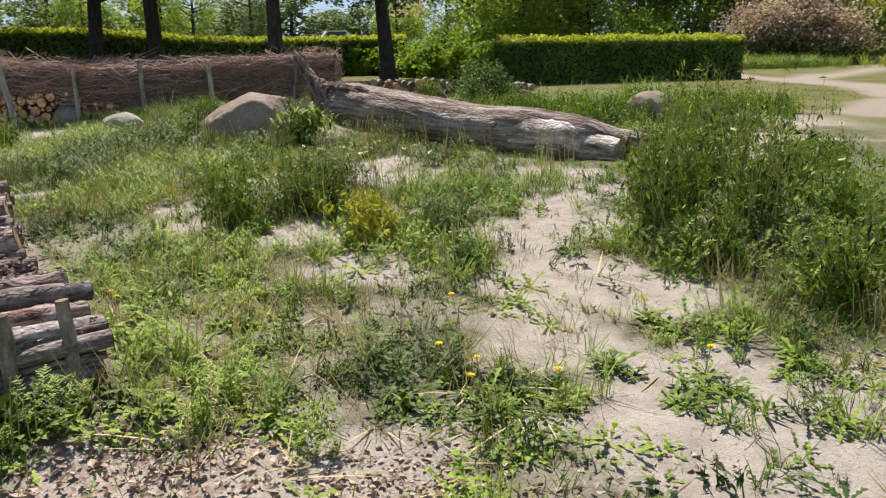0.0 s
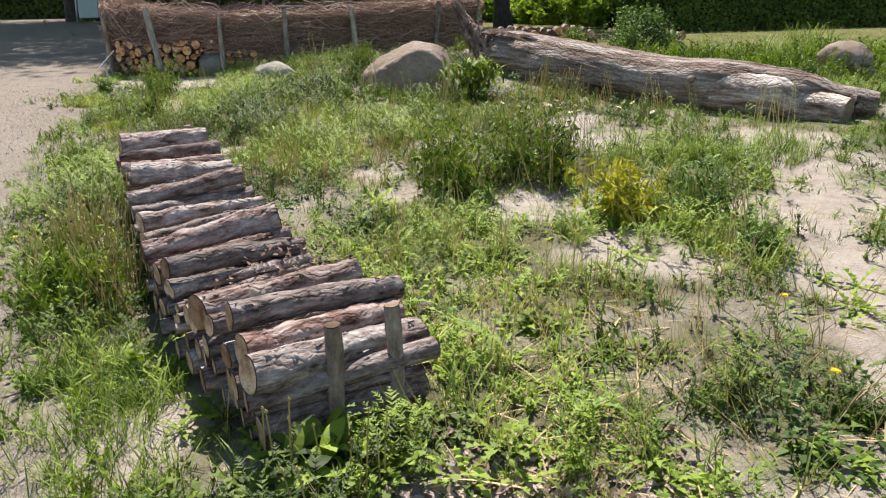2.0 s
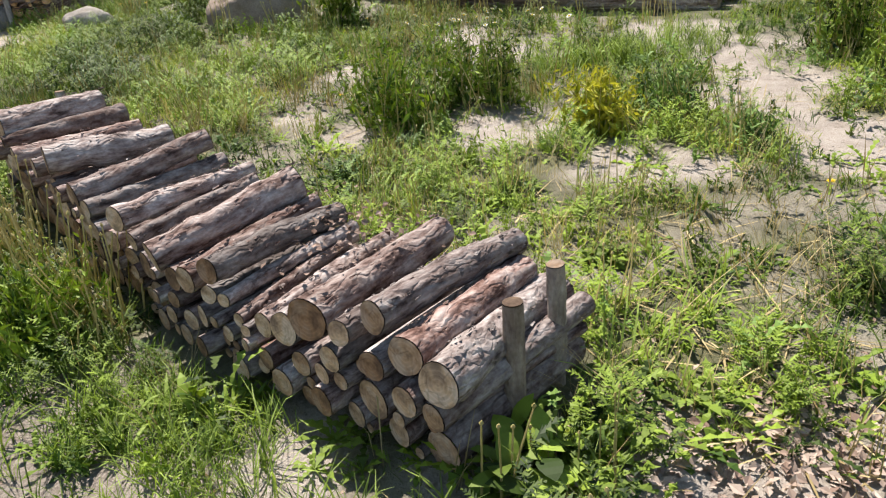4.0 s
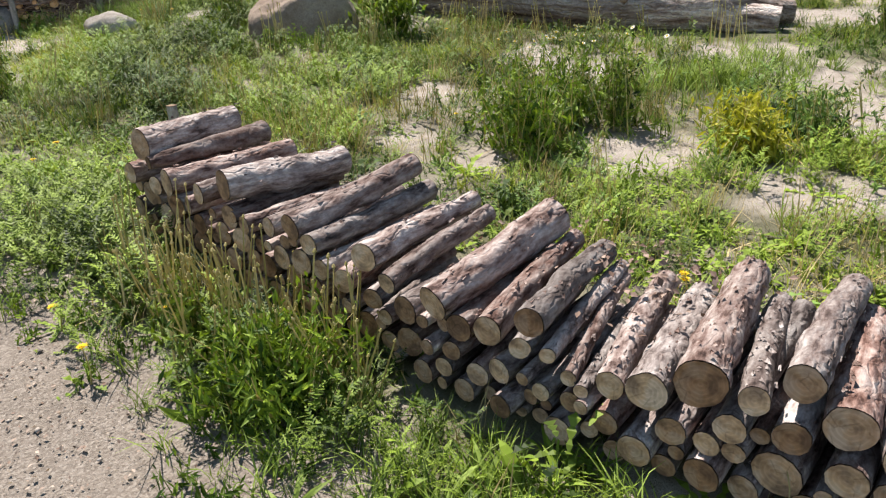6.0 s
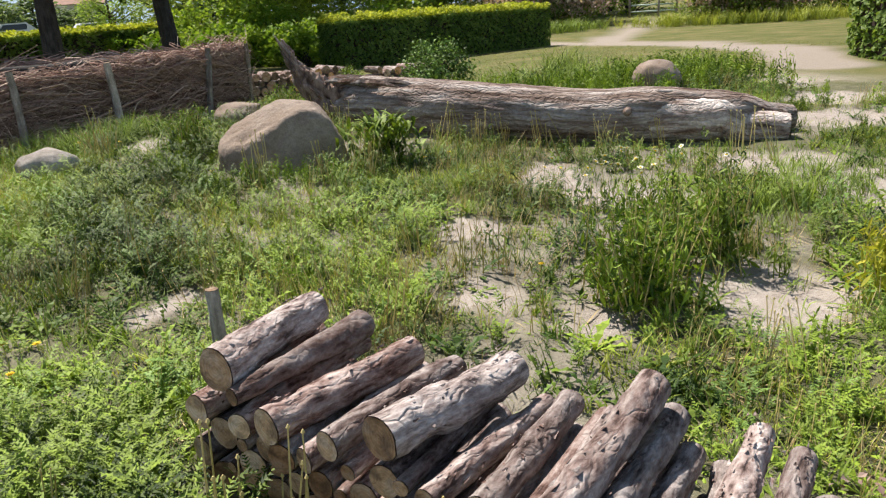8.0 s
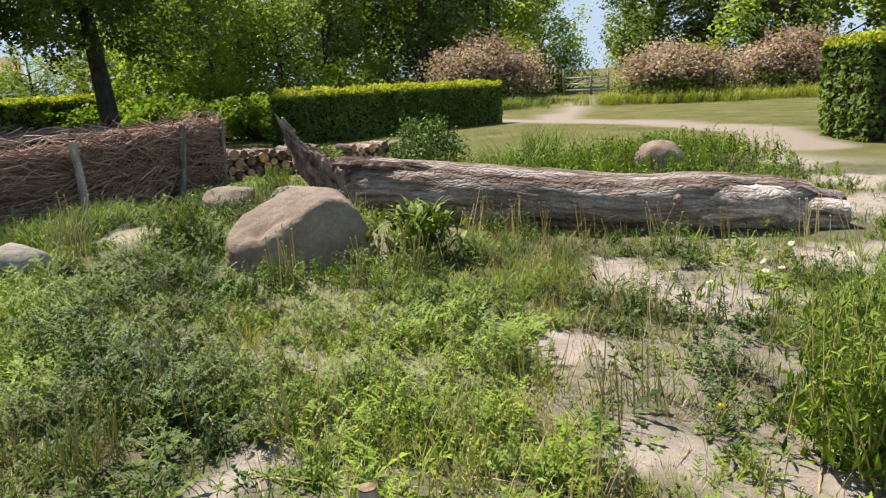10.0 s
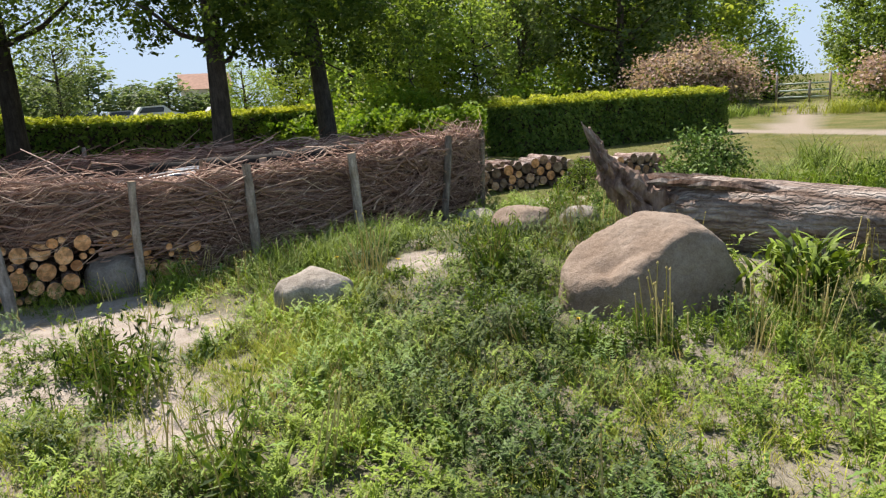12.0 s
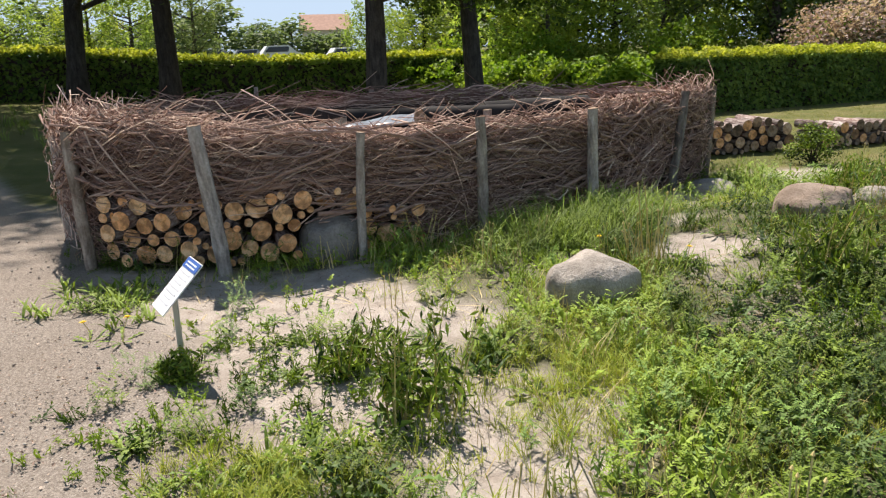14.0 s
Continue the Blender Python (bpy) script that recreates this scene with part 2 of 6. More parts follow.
def leaf_material(name, dark, light, glow=0.35, rough=0.6, spec=0.28):
    """Leaf: colour varies from plant to plant and leaf to leaf; light shines through."""
    m, nt, b = material(name, rough, spec)
    geo = nt.nodes.new("ShaderNodeNewGeometry")
    tone = attribute(nt, "tone")
    fac = mix(nt, 0.66, geo.outputs["Random Per Island"], tone)
    col = ramp(nt, fac, [(0.18, dark), (0.82, light)])
    fine = noise_at(nt, coords(nt, "Object"), 60, 2)
    col = mix(nt, 0.35, col, ramp(nt, fine, [(0.3, (.55, .55, .5)), (0.7, (1, 1, 1))]), "MULTIPLY")
    nt.links.new(col, b.inputs["Base Color"])
    tr = nt.nodes.new("ShaderNodeBsdfTranslucent")
    nt.links.new(mix(nt, 1.0, col, (1.0, 1.0, 0.55), "MULTIPLY"), tr.inputs["Color"])
    ms = nt.nodes.new("ShaderNodeMixShader")
    ms.inputs[0].default_value = glow
    nt.links.new(b.outputs[0], ms.inputs[1])
    nt.links.new(tr.outputs[0], ms.inputs[2])
    nt.links.new(ms.outputs[0], nt.nodes["Material Output"].inputs[0])
    return m


M_GRASS = leaf_material("grass_blade", (.055, .10, .010), (.34, .46, .09), 0.28)
M_FARGRASS = leaf_material("meadow_grass", (.19, .25, .03), (.50, .54, .09), 0.3)
M_HERB = leaf_material("herb_leaf", (.018, .042, .006), (.275, .39, .045), 0.21)
M_GREYHERB = leaf_material("grey_green_leaf", (.030, .063, .014), (.23, .37, .085), 0.2)
M_BRIGHT = leaf_material("bright_leaf", (.036, .085, .008), (.295, .42, .040), 0.23)
M_YELLOW = leaf_material("yellow_green_leaf", (.24, .27, .02), (.60, .56, .06), 0.36)
M_STRAW = leaf_material("dry_straw", (.24, .18, .075), (.66, .54, .30), 0.2, 0.7, 0.2)
M_STALK = leaf_material("green_straw_stalk", (.38, .32, .10), (.72, .60, .29), 0.2, 0.65, 0.2)
M_LITTER = leaf_material("dead_leaf", (.26, .18, .145), (.58, .47, .40), 0.15, 0.8, 0.15)
M_CHIP = leaf_material("bark_chip", (.14, .09, .07), (.40, .30, .25), 0.05, 0.85, 0.15)
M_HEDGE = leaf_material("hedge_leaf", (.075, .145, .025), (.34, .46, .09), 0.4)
M_SHRUB = leaf_material("shrub_leaf", (.13, .25, .02), (.34, .46, .06), 0.48)
M_TREE_LIGHT = leaf_material("light_tree_leaf", (.17, .26, .035), (.45, .53, .095), 0.56)
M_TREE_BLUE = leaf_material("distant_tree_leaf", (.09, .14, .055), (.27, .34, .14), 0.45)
M_WOOD = leaf_material("woodland_leaf", (.18, .29, .06), (.40, .52, .13), 0.6)
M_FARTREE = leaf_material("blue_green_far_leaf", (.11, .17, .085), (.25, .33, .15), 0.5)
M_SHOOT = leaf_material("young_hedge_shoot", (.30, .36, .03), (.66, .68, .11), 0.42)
M_LAWN = leaf_material("mown_lawn_grass", (.12, .15, .03), (.34, .34, .10), 0.3)
M_PARK = leaf_material("shaded_park_leaf", (.05, .095, .016), (.21, .30, .06), 0.5)
M_PINK = leaf_material("faded_pink_blossom", (.36, .245, .23), (.74, .58, .54), 0.35, 0.8, 0.1)
M_PETAL_Y = leaf_material("yellow_petal", (.75, .50, .0), (.9, .68, .01), 0.2)
M_PETAL_W = leaf_material("white_petal", (.75, .75, .70), (.88, .88, .84), 0.2)


def ground_material():
    m, nt, b = material("sandy_ground", 0.95, 0.15)
    co = coords(nt)
    big, mid, fine = noise_at(nt, co, 0.9, 5), noise_at(nt, co, 7, 5), noise_at(nt, co, 70, 4)
    grain = noise_at(nt, co, 300, 2)
    sand = ramp(nt, mid, [(0.25, (.29, .25, .215)), (0.5, (.405, .36, .32)), (0.75, (.47, .425, .385))])
    sand = mix(nt, 0.5, sand, ramp(nt, fine, [(0.3, (.68, .64, .6)), (0.62, (1, 1, 1))]), "MULTIPLY")
    spots = ramp(nt, noise_at(nt, co, 34, 6, rough=0.7), [(0.34, (.42, .36, .30)), (0.42, (1, 1, 1))])
    sand = mix(nt, 0.7, sand, spots, "MULTIPLY")
    gravel = node(nt, "ShaderNodeTexVoronoi", Scale=130.0)
    nt.links.new(co, gravel.inputs["Vector"])
    path = ramp(nt, gravel.outputs["Color"], [(0.1, (.19, .163, .14)), (0.6, (.28, .245, .213)), (0.95, (.37, .335, .30))])
    path = mix(nt, 0.6, path, ramp(nt, big, [(0.3, (.78, .74, .70)), (0.7, (1, 1, 1))]), "MULTIPLY")
    # bare soil and green turf, both darkened for the shade between plants
    soil = ramp(nt, fine, [(0.3, (.045, .036, .026)), (0.7, (.14, .115, .08))])
    turf = ramp(nt, mid, [(0.3, (.035, .055, .012)), (0.7, (.12, .13, .04))])
    turf = mix(nt, 0.75, soil, turf)
    lawn = ramp(nt, big, [(0.3, (.085, .105, .03)), (0.5, (.135, .135, .048)), (0.72, (.20, .17, .08))])
    lawn = mix(nt, 0.5, lawn, ramp(nt, fine, [(0.3, (.6, .65, .5)), (0.7, (1, 1, 1))]), "MULTIPLY")
    col = mix(nt, attribute(nt, "turf"), sand, turf)
    col = mix(nt, attribute(nt, "lawn"), col, lawn)
    col = mix(nt, attribute(nt, "path"), col, path)
    col = mix(nt, attribute(nt, "farpath"), col, (.29, .25, .21))
    nt.links.new(col, b.inputs["Base Color"])
    h = mix(nt, 0.5, mid, fine)
    h = mix(nt, 0.25, h, grain)
    bump(nt, b, h, 0.9, 0.03)
    return m


def bark_material(name, stops, scale=(1, 1, 1), depth=0.02, fine=40, rough=0.9, cracks=None, spread=(0.55, 1.35), crack=0.4):
    m, nt, b = material(name, rough, 0.2)
    co = attribute(nt, "along", "Vector")
    rnd = nt.nodes.new("ShaderNodeObjectInfo").outputs["Random"]
    add = nt.nodes.new("ShaderNodeVectorMath")
    add.operation = "ADD"
    nt.links.new(co, add.inputs[0])
    mul = node(nt, "ShaderNodeMath")
    mul.operation = "MULTIPLY"
    mul.inputs[1].default_value = 37.0
    nt.links.new(rnd, mul.inputs[0])
    nt.links.new(mul.outputs[0], add.inputs[1])
    c = add.outputs[0]
    n1 = noise_at(nt, c, 1.0, 6, scale, 0.65)
    n2 = noise_at(nt, c, fine, 4)
    n3 = noise_at(nt, c, 5.0, 3)
    col = ramp(nt, n1, stops)
    col = mix(nt, 0.55, col, ramp(nt, n2, [(0.3, (.5, .47, .45)), (0.65, (1, 1, 1))]), "MULTIPLY")
    hs = nt.nodes.new("ShaderNodeHueSaturation")
    val = node(nt, "ShaderNodeMapRange")
    val.inputs["To Min"].default_value, val.inputs["To Max"].default_value = spread
    nt.links.new(rnd, val.inputs["Value"])
    nt.links.new(val.outputs[0], hs.inputs["Value"])
    nt.links.new(col, hs.inputs["Color"])
    other = node(nt, "ShaderNodeMath")
    other.operation = "FRACT"
    nt.links.new(mul.outputs[0], other.inputs[0])
    sat = node(nt, "ShaderNodeMapRange")
    sat.inputs["To Min"].default_value, sat.inputs["To Max"].default_value = 0.45, 1.15
    nt.links.new(other.outputs[0], sat.inputs["Value"])
    nt.links.new(sat.outputs[0], hs.inputs["Saturation"])
    col = mix(nt, 0.5, hs.outputs[0], ramp(nt, n3, [(0.35, (.62, .56, .52)), (0.6, (1, 1, 1))]), "MULTIPLY")
    nt.links.new(col, b.inputs["Base Color"])
    h = mix(nt, 0.35, n1, n2)
    if cracks:
        mp = nt.nodes.new("ShaderNodeMapping")
        mp.inputs["Scale"].default_value = cracks
        wob = nt.nodes.new("ShaderNodeVectorMath")
        wob.operation = "MULTIPLY_ADD"
        wob.inputs[1].default_value = (.12, .12, .12)
        nz = node(nt, "ShaderNodeTexNoise", Scale=9.0, Detail=3.0)
        nt.links.new(c, nz.inputs["Vector"])
        nt.links.new(nz.outputs["Color"], wob.inputs[0])
        nt.links.new(c, wob.inputs[2])
        nt.links.new(wob.outputs[0], mp.inputs[0])
        vo = node(nt, "ShaderNodeTexVoronoi", Scale=1.0)
        vo.feature = "DISTANCE_TO_EDGE"
        nt.links.new(mp.outputs[0], vo.inputs["Vector"])
        gap = ramp(nt, vo.outputs["Distance"], [(0.0, (.25, .2, .17)), (0.13, (1, 1, 1))])
        col = mix(nt, crack, col, gap, "MULTIPLY")
        nt.links.new(col, b.inputs["Base Color"])
        h = mix(nt, 0.4, h, ramp(nt, vo.outputs["Distance"], [(0.0, (0, 0, 0)), (0.22, (1, 1, 1))]))
    bump(nt, b, h, 1.0, depth)
    return m


M_LOGBARK = bark_material("pine_bark", [(0.30, (.03, .016, .013)), (0.38, (.105, .062, .052)), (0.45, (.225, .152, .134)), (0.55, (.35, .28, .257)), (0.68, (.54, .475, .45))], (30, 30, 9), 0.010, 75, cracks=(26, 26, 9), spread=(0.6, 1.45), crack=0.16)
M_TRUNK = bark_material("weathered_bark", [(0.30, (.12, .075, .058)), (0.41, (.36, .265, .22)), (0.50, (.58, .475, .42)), (0.60, (.84, .76, .71))], (13, 13, 1.3), 0.028, 30, cracks=(22, 22, 2.0), crack=0.28)
M_ROOT = bark_material("dark_torn_root", [(0.3, (.05, .03, .023)), (0.45, (.17, .11, .085)), (0.58, (.33, .245, .20)), (0.72, (.52, .44, .385))], (9, 9, 4), 0.03, 30)
M_TREEBARK = bark_material("dark_tree_bark", [(0.3, (.035, .028, .022)), (0.6, (.10, .08, .065)), (0.8, (.16, .13, .11))], (14, 14, 3), 0.03, 30)
M_POST = bark_material("grey_post_bark", [(0.3, (.15, .115, .09)), (0.5, (.36, .30, .25)), (0.7, (.56, .49, .42))], (22, 22, 6), 0.012, 60)


def cut_material(name, dark, light):
    m, nt, b = material(name, 0.85, 0.2)
    co = attribute(nt, "along", "Vector")
    sep = nt.nodes.new("ShaderNodeSeparateXYZ")
    nt.links.new(co, sep.inputs[0])
    ln = nt.nodes.new("ShaderNodeVectorMath")
    ln.operation = "LENGTH"
    wob = noise_at(nt, co, 12, 3)
    nt.links.new(co, ln.inputs[0])
    mul = node(nt, "ShaderNodeMath")
    mul.operation = "MULTIPLY_ADD"
    mul.inputs[1].default_value, mul.inputs[2].default_value = 520.0, 0.0
    add = node(nt, "ShaderNodeMath")
    add.operation = "MULTIPLY_ADD"
    add.inputs[1].default_value = 0.02
    nt.links.new(wob, add.inputs[0])
    nt.links.new(ln.outputs["Value"], add.inputs[2])
    nt.links.new(add.outputs[0], mul.inputs[0])
    sn = node(nt, "ShaderNodeMath")
    sn.operation = "SINE"
    nt.links.new(mul.outputs[0], sn.inputs[0])
    rings = ramp(nt, sn.outputs[0], [(0.0, (.82, .80, .78)), (0.8, (1, 1, 1))])
    blot = noise_at(nt, co, 25, 4)
    rnd = nt.nodes.new("ShaderNodeObjectInfo").outputs["Random"]
    col = mix(nt, rnd, dark, light)
    col = mix(nt, 0.7, col, rings, "MULTIPLY")
    col = mix(nt, 0.75, col, ramp(nt, blot, [(0.32, (.42, .38, .34)), (0.55, (1, 1, 1))]), "MULTIPLY")
    far = node(nt, "ShaderNodeVectorMath")
    far.operation = "ADD"
    nt.links.new(co, far.inputs[0])
    nt.links.new(rnd, far.inputs[1])
    stain = noise_at(nt, far.outputs[0], 14, 3)
    col = mix(nt, 0.8, col, ramp(nt, stain, [(0.38, (.40, .33, .28)), (0.5, (.95, .80, .62)), (0.6, (1, 1, 1))]), "MULTIPLY")
    vo = node(nt, "ShaderNodeTexVoronoi", Scale=22.0)
    vo.feature = "DISTANCE_TO_EDGE"
    nt.links.new(far.outputs[0], vo.inputs["Vector"])
    split = noise_at(nt, far.outputs[0], 20, 2)
    lines = mix(nt, ramp(nt, split, [(0.5, (0, 0, 0)), (0.55, (1, 1, 1))]), (1, 1, 1), ramp(nt, vo.outputs["Distance"], [(0.0, (.12, .09, .07)), (0.05, (1, 1, 1))]))
    col = mix(nt, 0.35, col, lines, "MULTIPLY")
    nt.links.new(col, b.inputs["Base Color"])
    bump(nt, b, blot, 0.6, 0.004)
    return m


M_CUT = cut_material("aged_cut_wood", (.34, .215, .14), (.74, .57, .43))
M_GREYCUT = cut_material("greyed_cut_wood", (.20, .15, .115), (.36, .29, .23))
M_FRESH = cut_material("orange_cut_wood", (.86, .46, .22), (.95, .66, .40))


def stone_material(name, stops, scale=6):
    m, nt, b = material(name, 0.85, 0.25)
    co = coords(nt)
    n1, n2, n3 = noise_at(nt, co, scale * 0.4, 5), noise_at(nt, co, scale * 4, 6, rough=0.7), noise_at(nt, co, 90, 3)
    col = ramp(nt, n1, stops)
    col = mix(nt, 0.6, col, ramp(nt, n2, [(0.35, (.6, .55, .5)), (0.6, (1, 1, 1))]), "MULTIPLY")
    col = mix(nt, 0.5, col, ramp(nt, n3, [(0.35, (.62, .6, .58)), (0.6, (1, 1, 1))]), "MULTIPLY")
    nt.links.new(col, b.inputs["Base Color"])
    bump(nt, b, mix(nt, 0.4, n2, n3), 0.8, 0.02)
    return m


M_BOULDER = stone_material("sandy_pink_granite", [(0.3, (.22, .16, .12)), (0.5, (.30, .24, .195)), (0.7, (.37, .315, .27))])
M_STONE = stone_material("pale_grey_stone", [(0.3, (.23, .205, .18)), (0.6, (.45, .415, .375))], 10)
M_STONE_DARK = stone_material("dark_grey_stone", [(0.3, (.20, .185, .17)), (0.7, (.38, .355, .33))], 10)


def twig_material(name, dark, light):
    m, nt, b = material(name, 0.8, 0.3)
    geo = nt.nodes.new("ShaderNodeNewGeometry")
    col = ramp(nt, geo.outputs["Random Per Island"], [(0.0, dark), (0.58, tuple(a * .74 + c * .26 for a, c in zip(dark, light))), (1.0, light)])
    col = mix(nt, 0.6, col, ramp(nt, noise_at(nt, coords(nt), 25, 4), [(0.35, (.5, .45, .42)), (0.6, (1, 1, 1))]), "MULTIPLY")
    nt.links.new(col, b.inputs["Base Color"])
    return m


M_TWIGS = twig_material("brushwood", (.16, .075, .056), (.90, .68, .56))
# paler copy of the brushwood, with sunlight put into its colour
M_SUNLIT = twig_material("sunlit_brushwood", (.26, .15, .11), (.86, .68, .54))
M_PEBBLE = twig_material("small_pebble", (.16, .14, .12), (.52, .47, .42))
# near-black shade colour for the insides of fence, ring and hedges
M_CORE = twig_material("shaded_core", (.03, .02, .016), (.08, .055, .045))


def plain(name, colour, rough=0.6, spec=0.4, metal=0.0, vary=0.25, scale=12):
    m, nt, b = material(name, rough, spec)
    b.inputs["Metallic"].default_value = metal
    n = noise_at(nt, coords(nt), scale, 4)
    col = mix(nt, vary, colour, ramp(nt, n, [(0.3, (.45, .45, .45)), (0.65, (1, 1, 1))]), "MULTIPLY")
    nt.links.new(col, b.inputs["Base Color"])
    return m


M_GROUND = ground_material()
M_METAL = plain("galvanised_metal", (.45, .46, .47), 0.45, 0.5, 0.8)
M_WHITE = plain("white_sign_sheet", (.78, .79, .80), 0.35, 0.5, 0, 0.1)
M_BLUE = plain("blue_print", (.05, .13, .42), 0.4, 0.5, 0, 0.15)
M_TEXT = plain("grey_print", (.58, .60, .64), 0.5, 0.4, 0, 0.1)
M_TARP = plain("pale_pond_sheet", (.20, .24, .30), 0.3, 0.5, 0, 0.4, 4)
M_DARKWOOD = plain("charred_wood", (.022, .02, .02), 0.8, 0.2, 0, 0.5, 8)
M_ROOF = plain("red_roof_tiles", (.50, .31, .24), 0.85, 0.2, 0, 0.4, 2)
M_PLASTER = plain("pale_plaster", (.62, .57, .50), 0.9, 0.2, 0, 0.2, 2)
M_CARWHITE = plain("white_car_paint", (.72, .73, .75), 0.3, 0.5, 0, 0.1)
M_CARGREY = plain("grey_car_paint", (.25, .27, .30), 0.3, 0.5, 0, 0.1)
M_GLASSDARK = plain("dark_car_glass", (.03, .035, .04), 0.1, 0.5, 0, 0.1)
M_RUBBER = plain("black_rubber", (.02, .02, .02), 0.8, 0.2, 0, 0.2)
M_GREENPAINT = plain("pale_green_paint", (.42, .52, .45), 0.5, 0.4, 0, 0.15)

# ---- ground: one sheet to the horizon ----
def ground_sheet():
    xs = np.concatenate([-12 - np.geomspace(0.1, 388, 46)[::-1], np.arange(-12, 8.01, 0.12), 8 + np.geomspace(0.1, 392, 46)])
    ys = np.concatenate([-2 - np.geomspace(0.1, 100, 24)[::-1], np.arange(-2, 18.01, 0.12), 18 + np.geomspace(0.1, 500, 60)])
    X, Y = np.meshgrid(xs, ys, indexing="ij")
    x, y = X.ravel(), Y.ravel()
    c, p, f, bed = cover(x, y), path_mask(x, y), far_path_mask(x, y), bed_mask(x, y)
    z = gnd(x, y) + 0.06 * (fbm(x, y, 0.7, 21) - 0.5) * bed * (1 - p) + 0.034 * (fbm(x, y, 0.22, 23) - 0.5) * bed
    z += 0.02 * (fbm(x, y, 1.3, 25) - 0.5)
    nx, ny = len(xs), len(ys)
    i, j = np.meshgrid(np.arange(nx - 1), np.arange(ny - 1), indexing="ij")
    a = (i * ny + j).ravel()
    T = np.concatenate([np.stack([a, a + ny, a + ny + 1], -1), np.stack([a, a + ny + 1, a + 1], -1)])
    turf = np.clip(c * 1.6 - 0.12, 0, 1) * (0.62 + 0.38 * fbm(x, y, 0.3, 31))
    lawn = (1 - bed) * (1 - p)
    ob = link("ground", np.stack([x, y, z], -1), T, M_GROUND, flat=False, attrs={"turf": turf, "lawn": lawn, "path": p, "farpath": f})
    tagged(ob, "pale sandy ground with gravel path and dry lawn", "ground", kind="structure")


ground_sheet()


# ---- logs ----
def log_parts(r, length, radius, taper=0.92, sides=14, rings=9, bend=0.012, rough=0.05):
    """A round log along y from 0 to length, centred on its axis; returns bark (V, T, uv) and two ends (V, T, uv)."""
    k = np.linspace(0, 1, rings)
    ang = np.arange(sides) * 2 * np.pi / sides
    ph, ph2 = r.random(2) * 6.28
    cx, cz = bend * np.sin(k * 3.1 + ph), bend * np.cos(k * 2.6 + ph2)
    off = r.random() * 50
    calm = (0.35 + 0.65 * smooth(0.0, 0.12, np.minimum(k, 1 - k)))[:, None]
    rad = radius * (1 + (taper - 1) * k)[:, None] * (1 + calm * rough * 2 * (vnoise(ang[None] * 1.3 + off, k[:, None] * 7, 1.0) - 0.5)
                                                    + 0.03 * np.cos(2 * ang + ph)[None]
                                                    + calm * rough * .9 * (vnoise(ang[None] * 3.1 + off, k[:, None] * 24, 1.0, 3) - 0.5))
    X, Z = cx[:, None] + rad * np.cos(ang), cz[:, None] + rad * np.sin(ang)
    Yy = np.broadcast_to((k * length)[:, None], X.shape).copy()
    skew = 0.25 * r.standard_normal(2)
    Yy[0] += skew[0] * 0.25 * (X[0] - cx[0])
    Yy[-1] += skew[1] * 0.25 * (X[-1] - cx[-1])
    V = np.stack([X, Yy, Z], -1).reshape(-1, 3)
    i, j = np.meshgrid(np.arange(rings - 1), np.arange(sides), indexing="ij")
    a, b = (i * sides + j).ravel(), (i * sides + (j + 1) % sides).ravel()
    T = np.concatenate([np.stack([a, b + sides, b], -1), np.stack([a, a + sides, b + sides], -1)])
    uv = np.stack([np.cos(ang)[None] * radius + 0 * X, np.sin(ang)[None] * radius + 0 * X, Yy + 0 * X], -1).reshape(-1, 3)
    ends = []
    for row, way in ((0, 1), (rings - 1, -1)):
        rim = np.stack([X[row], Yy[row], Z[row]], -1)
        mid = rim.mean(0)
        inner = mid + (rim - mid) * 0.86
        rim2 = mid + (rim - mid) * 0.97
        rim2[:, 1] -= way * 0.003
        inner[:, 1] -= way * 0.003
        EV = np.concatenate([rim2, inner, mid[None] - np.array([[0, way * 0.003, 0]])])
        s = np.arange(sides)
        n = (s + 1) % sides
        ET = np.concatenate([np.stack([s, n, sides + n], -1), np.stack([s, sides + n, sides + s], -1), np.stack([sides + s, sides + n, np.full(sides, 2 * sides)], -1)])
        if way < 0:
            ET = ET[:, ::-1]
        euv = (EV - mid) * np.array([1, 0, 1]) + np.array([0, 0, 0])
        ends.append((EV, ET, euv))
    return (V, T, uv), ends


def flakes(r, length, radius, count):
    """Curled flakes of loose bark on the upper side of a log."""
    out = []
    for _ in range(count):
        a, y0 = 1.57 + 1.1 * r.standard_normal() * 0.7, r.random() * length
        w, l, lift = 0.003 + 0.006 * r.random() ** 2, 0.010 + 0.030 * r.random(), 0.001 + 0.008 * r.random() ** 2
        pts = []
        for q, up in ((-1, lift), (0, 0.001), (1, lift * r.random())):
            aa = a + q * w / radius
            rr = radius * 1.03 + up
            ab, yb = a + q * w * .3 * r.random() / radius + .3 * w / radius, y0 + l * (1 - .3 * abs(q) * r.random())
            pts += [(rr * math.cos(aa), y0 + .25 * l * r.random(), rr * math.sin(aa)), (rr * math.cos(ab), yb, rr * math.sin(ab))]
        V = np.array(pts)
        out.append((V, np.array([(0, 1, 3), (0, 3, 2), (2, 3, 5), (2, 5, 4)])))
    return join(out)


def make_log(name, m, r, length, radius, cut, label, category, group, loose=0, **kw):
    (V, T, uv), ends = log_parts(r, length, radius, **kw)
    ob = link(name, V, T, M_LOGBARK, flat=False, uv=uv)
    ob.matrix_world = m
    for EV, ET, euv in ends:
        link("cut_end", EV, ET, cut, ob, uv=euv)
    if loose:
        FV, FT = flakes(r, length, radius, loose)
        tagged(link("loose_bark", FV, FT, M_LOGBARK, ob, uv=FV), kind="stuff")
    return tagged(ob, label, category, group)


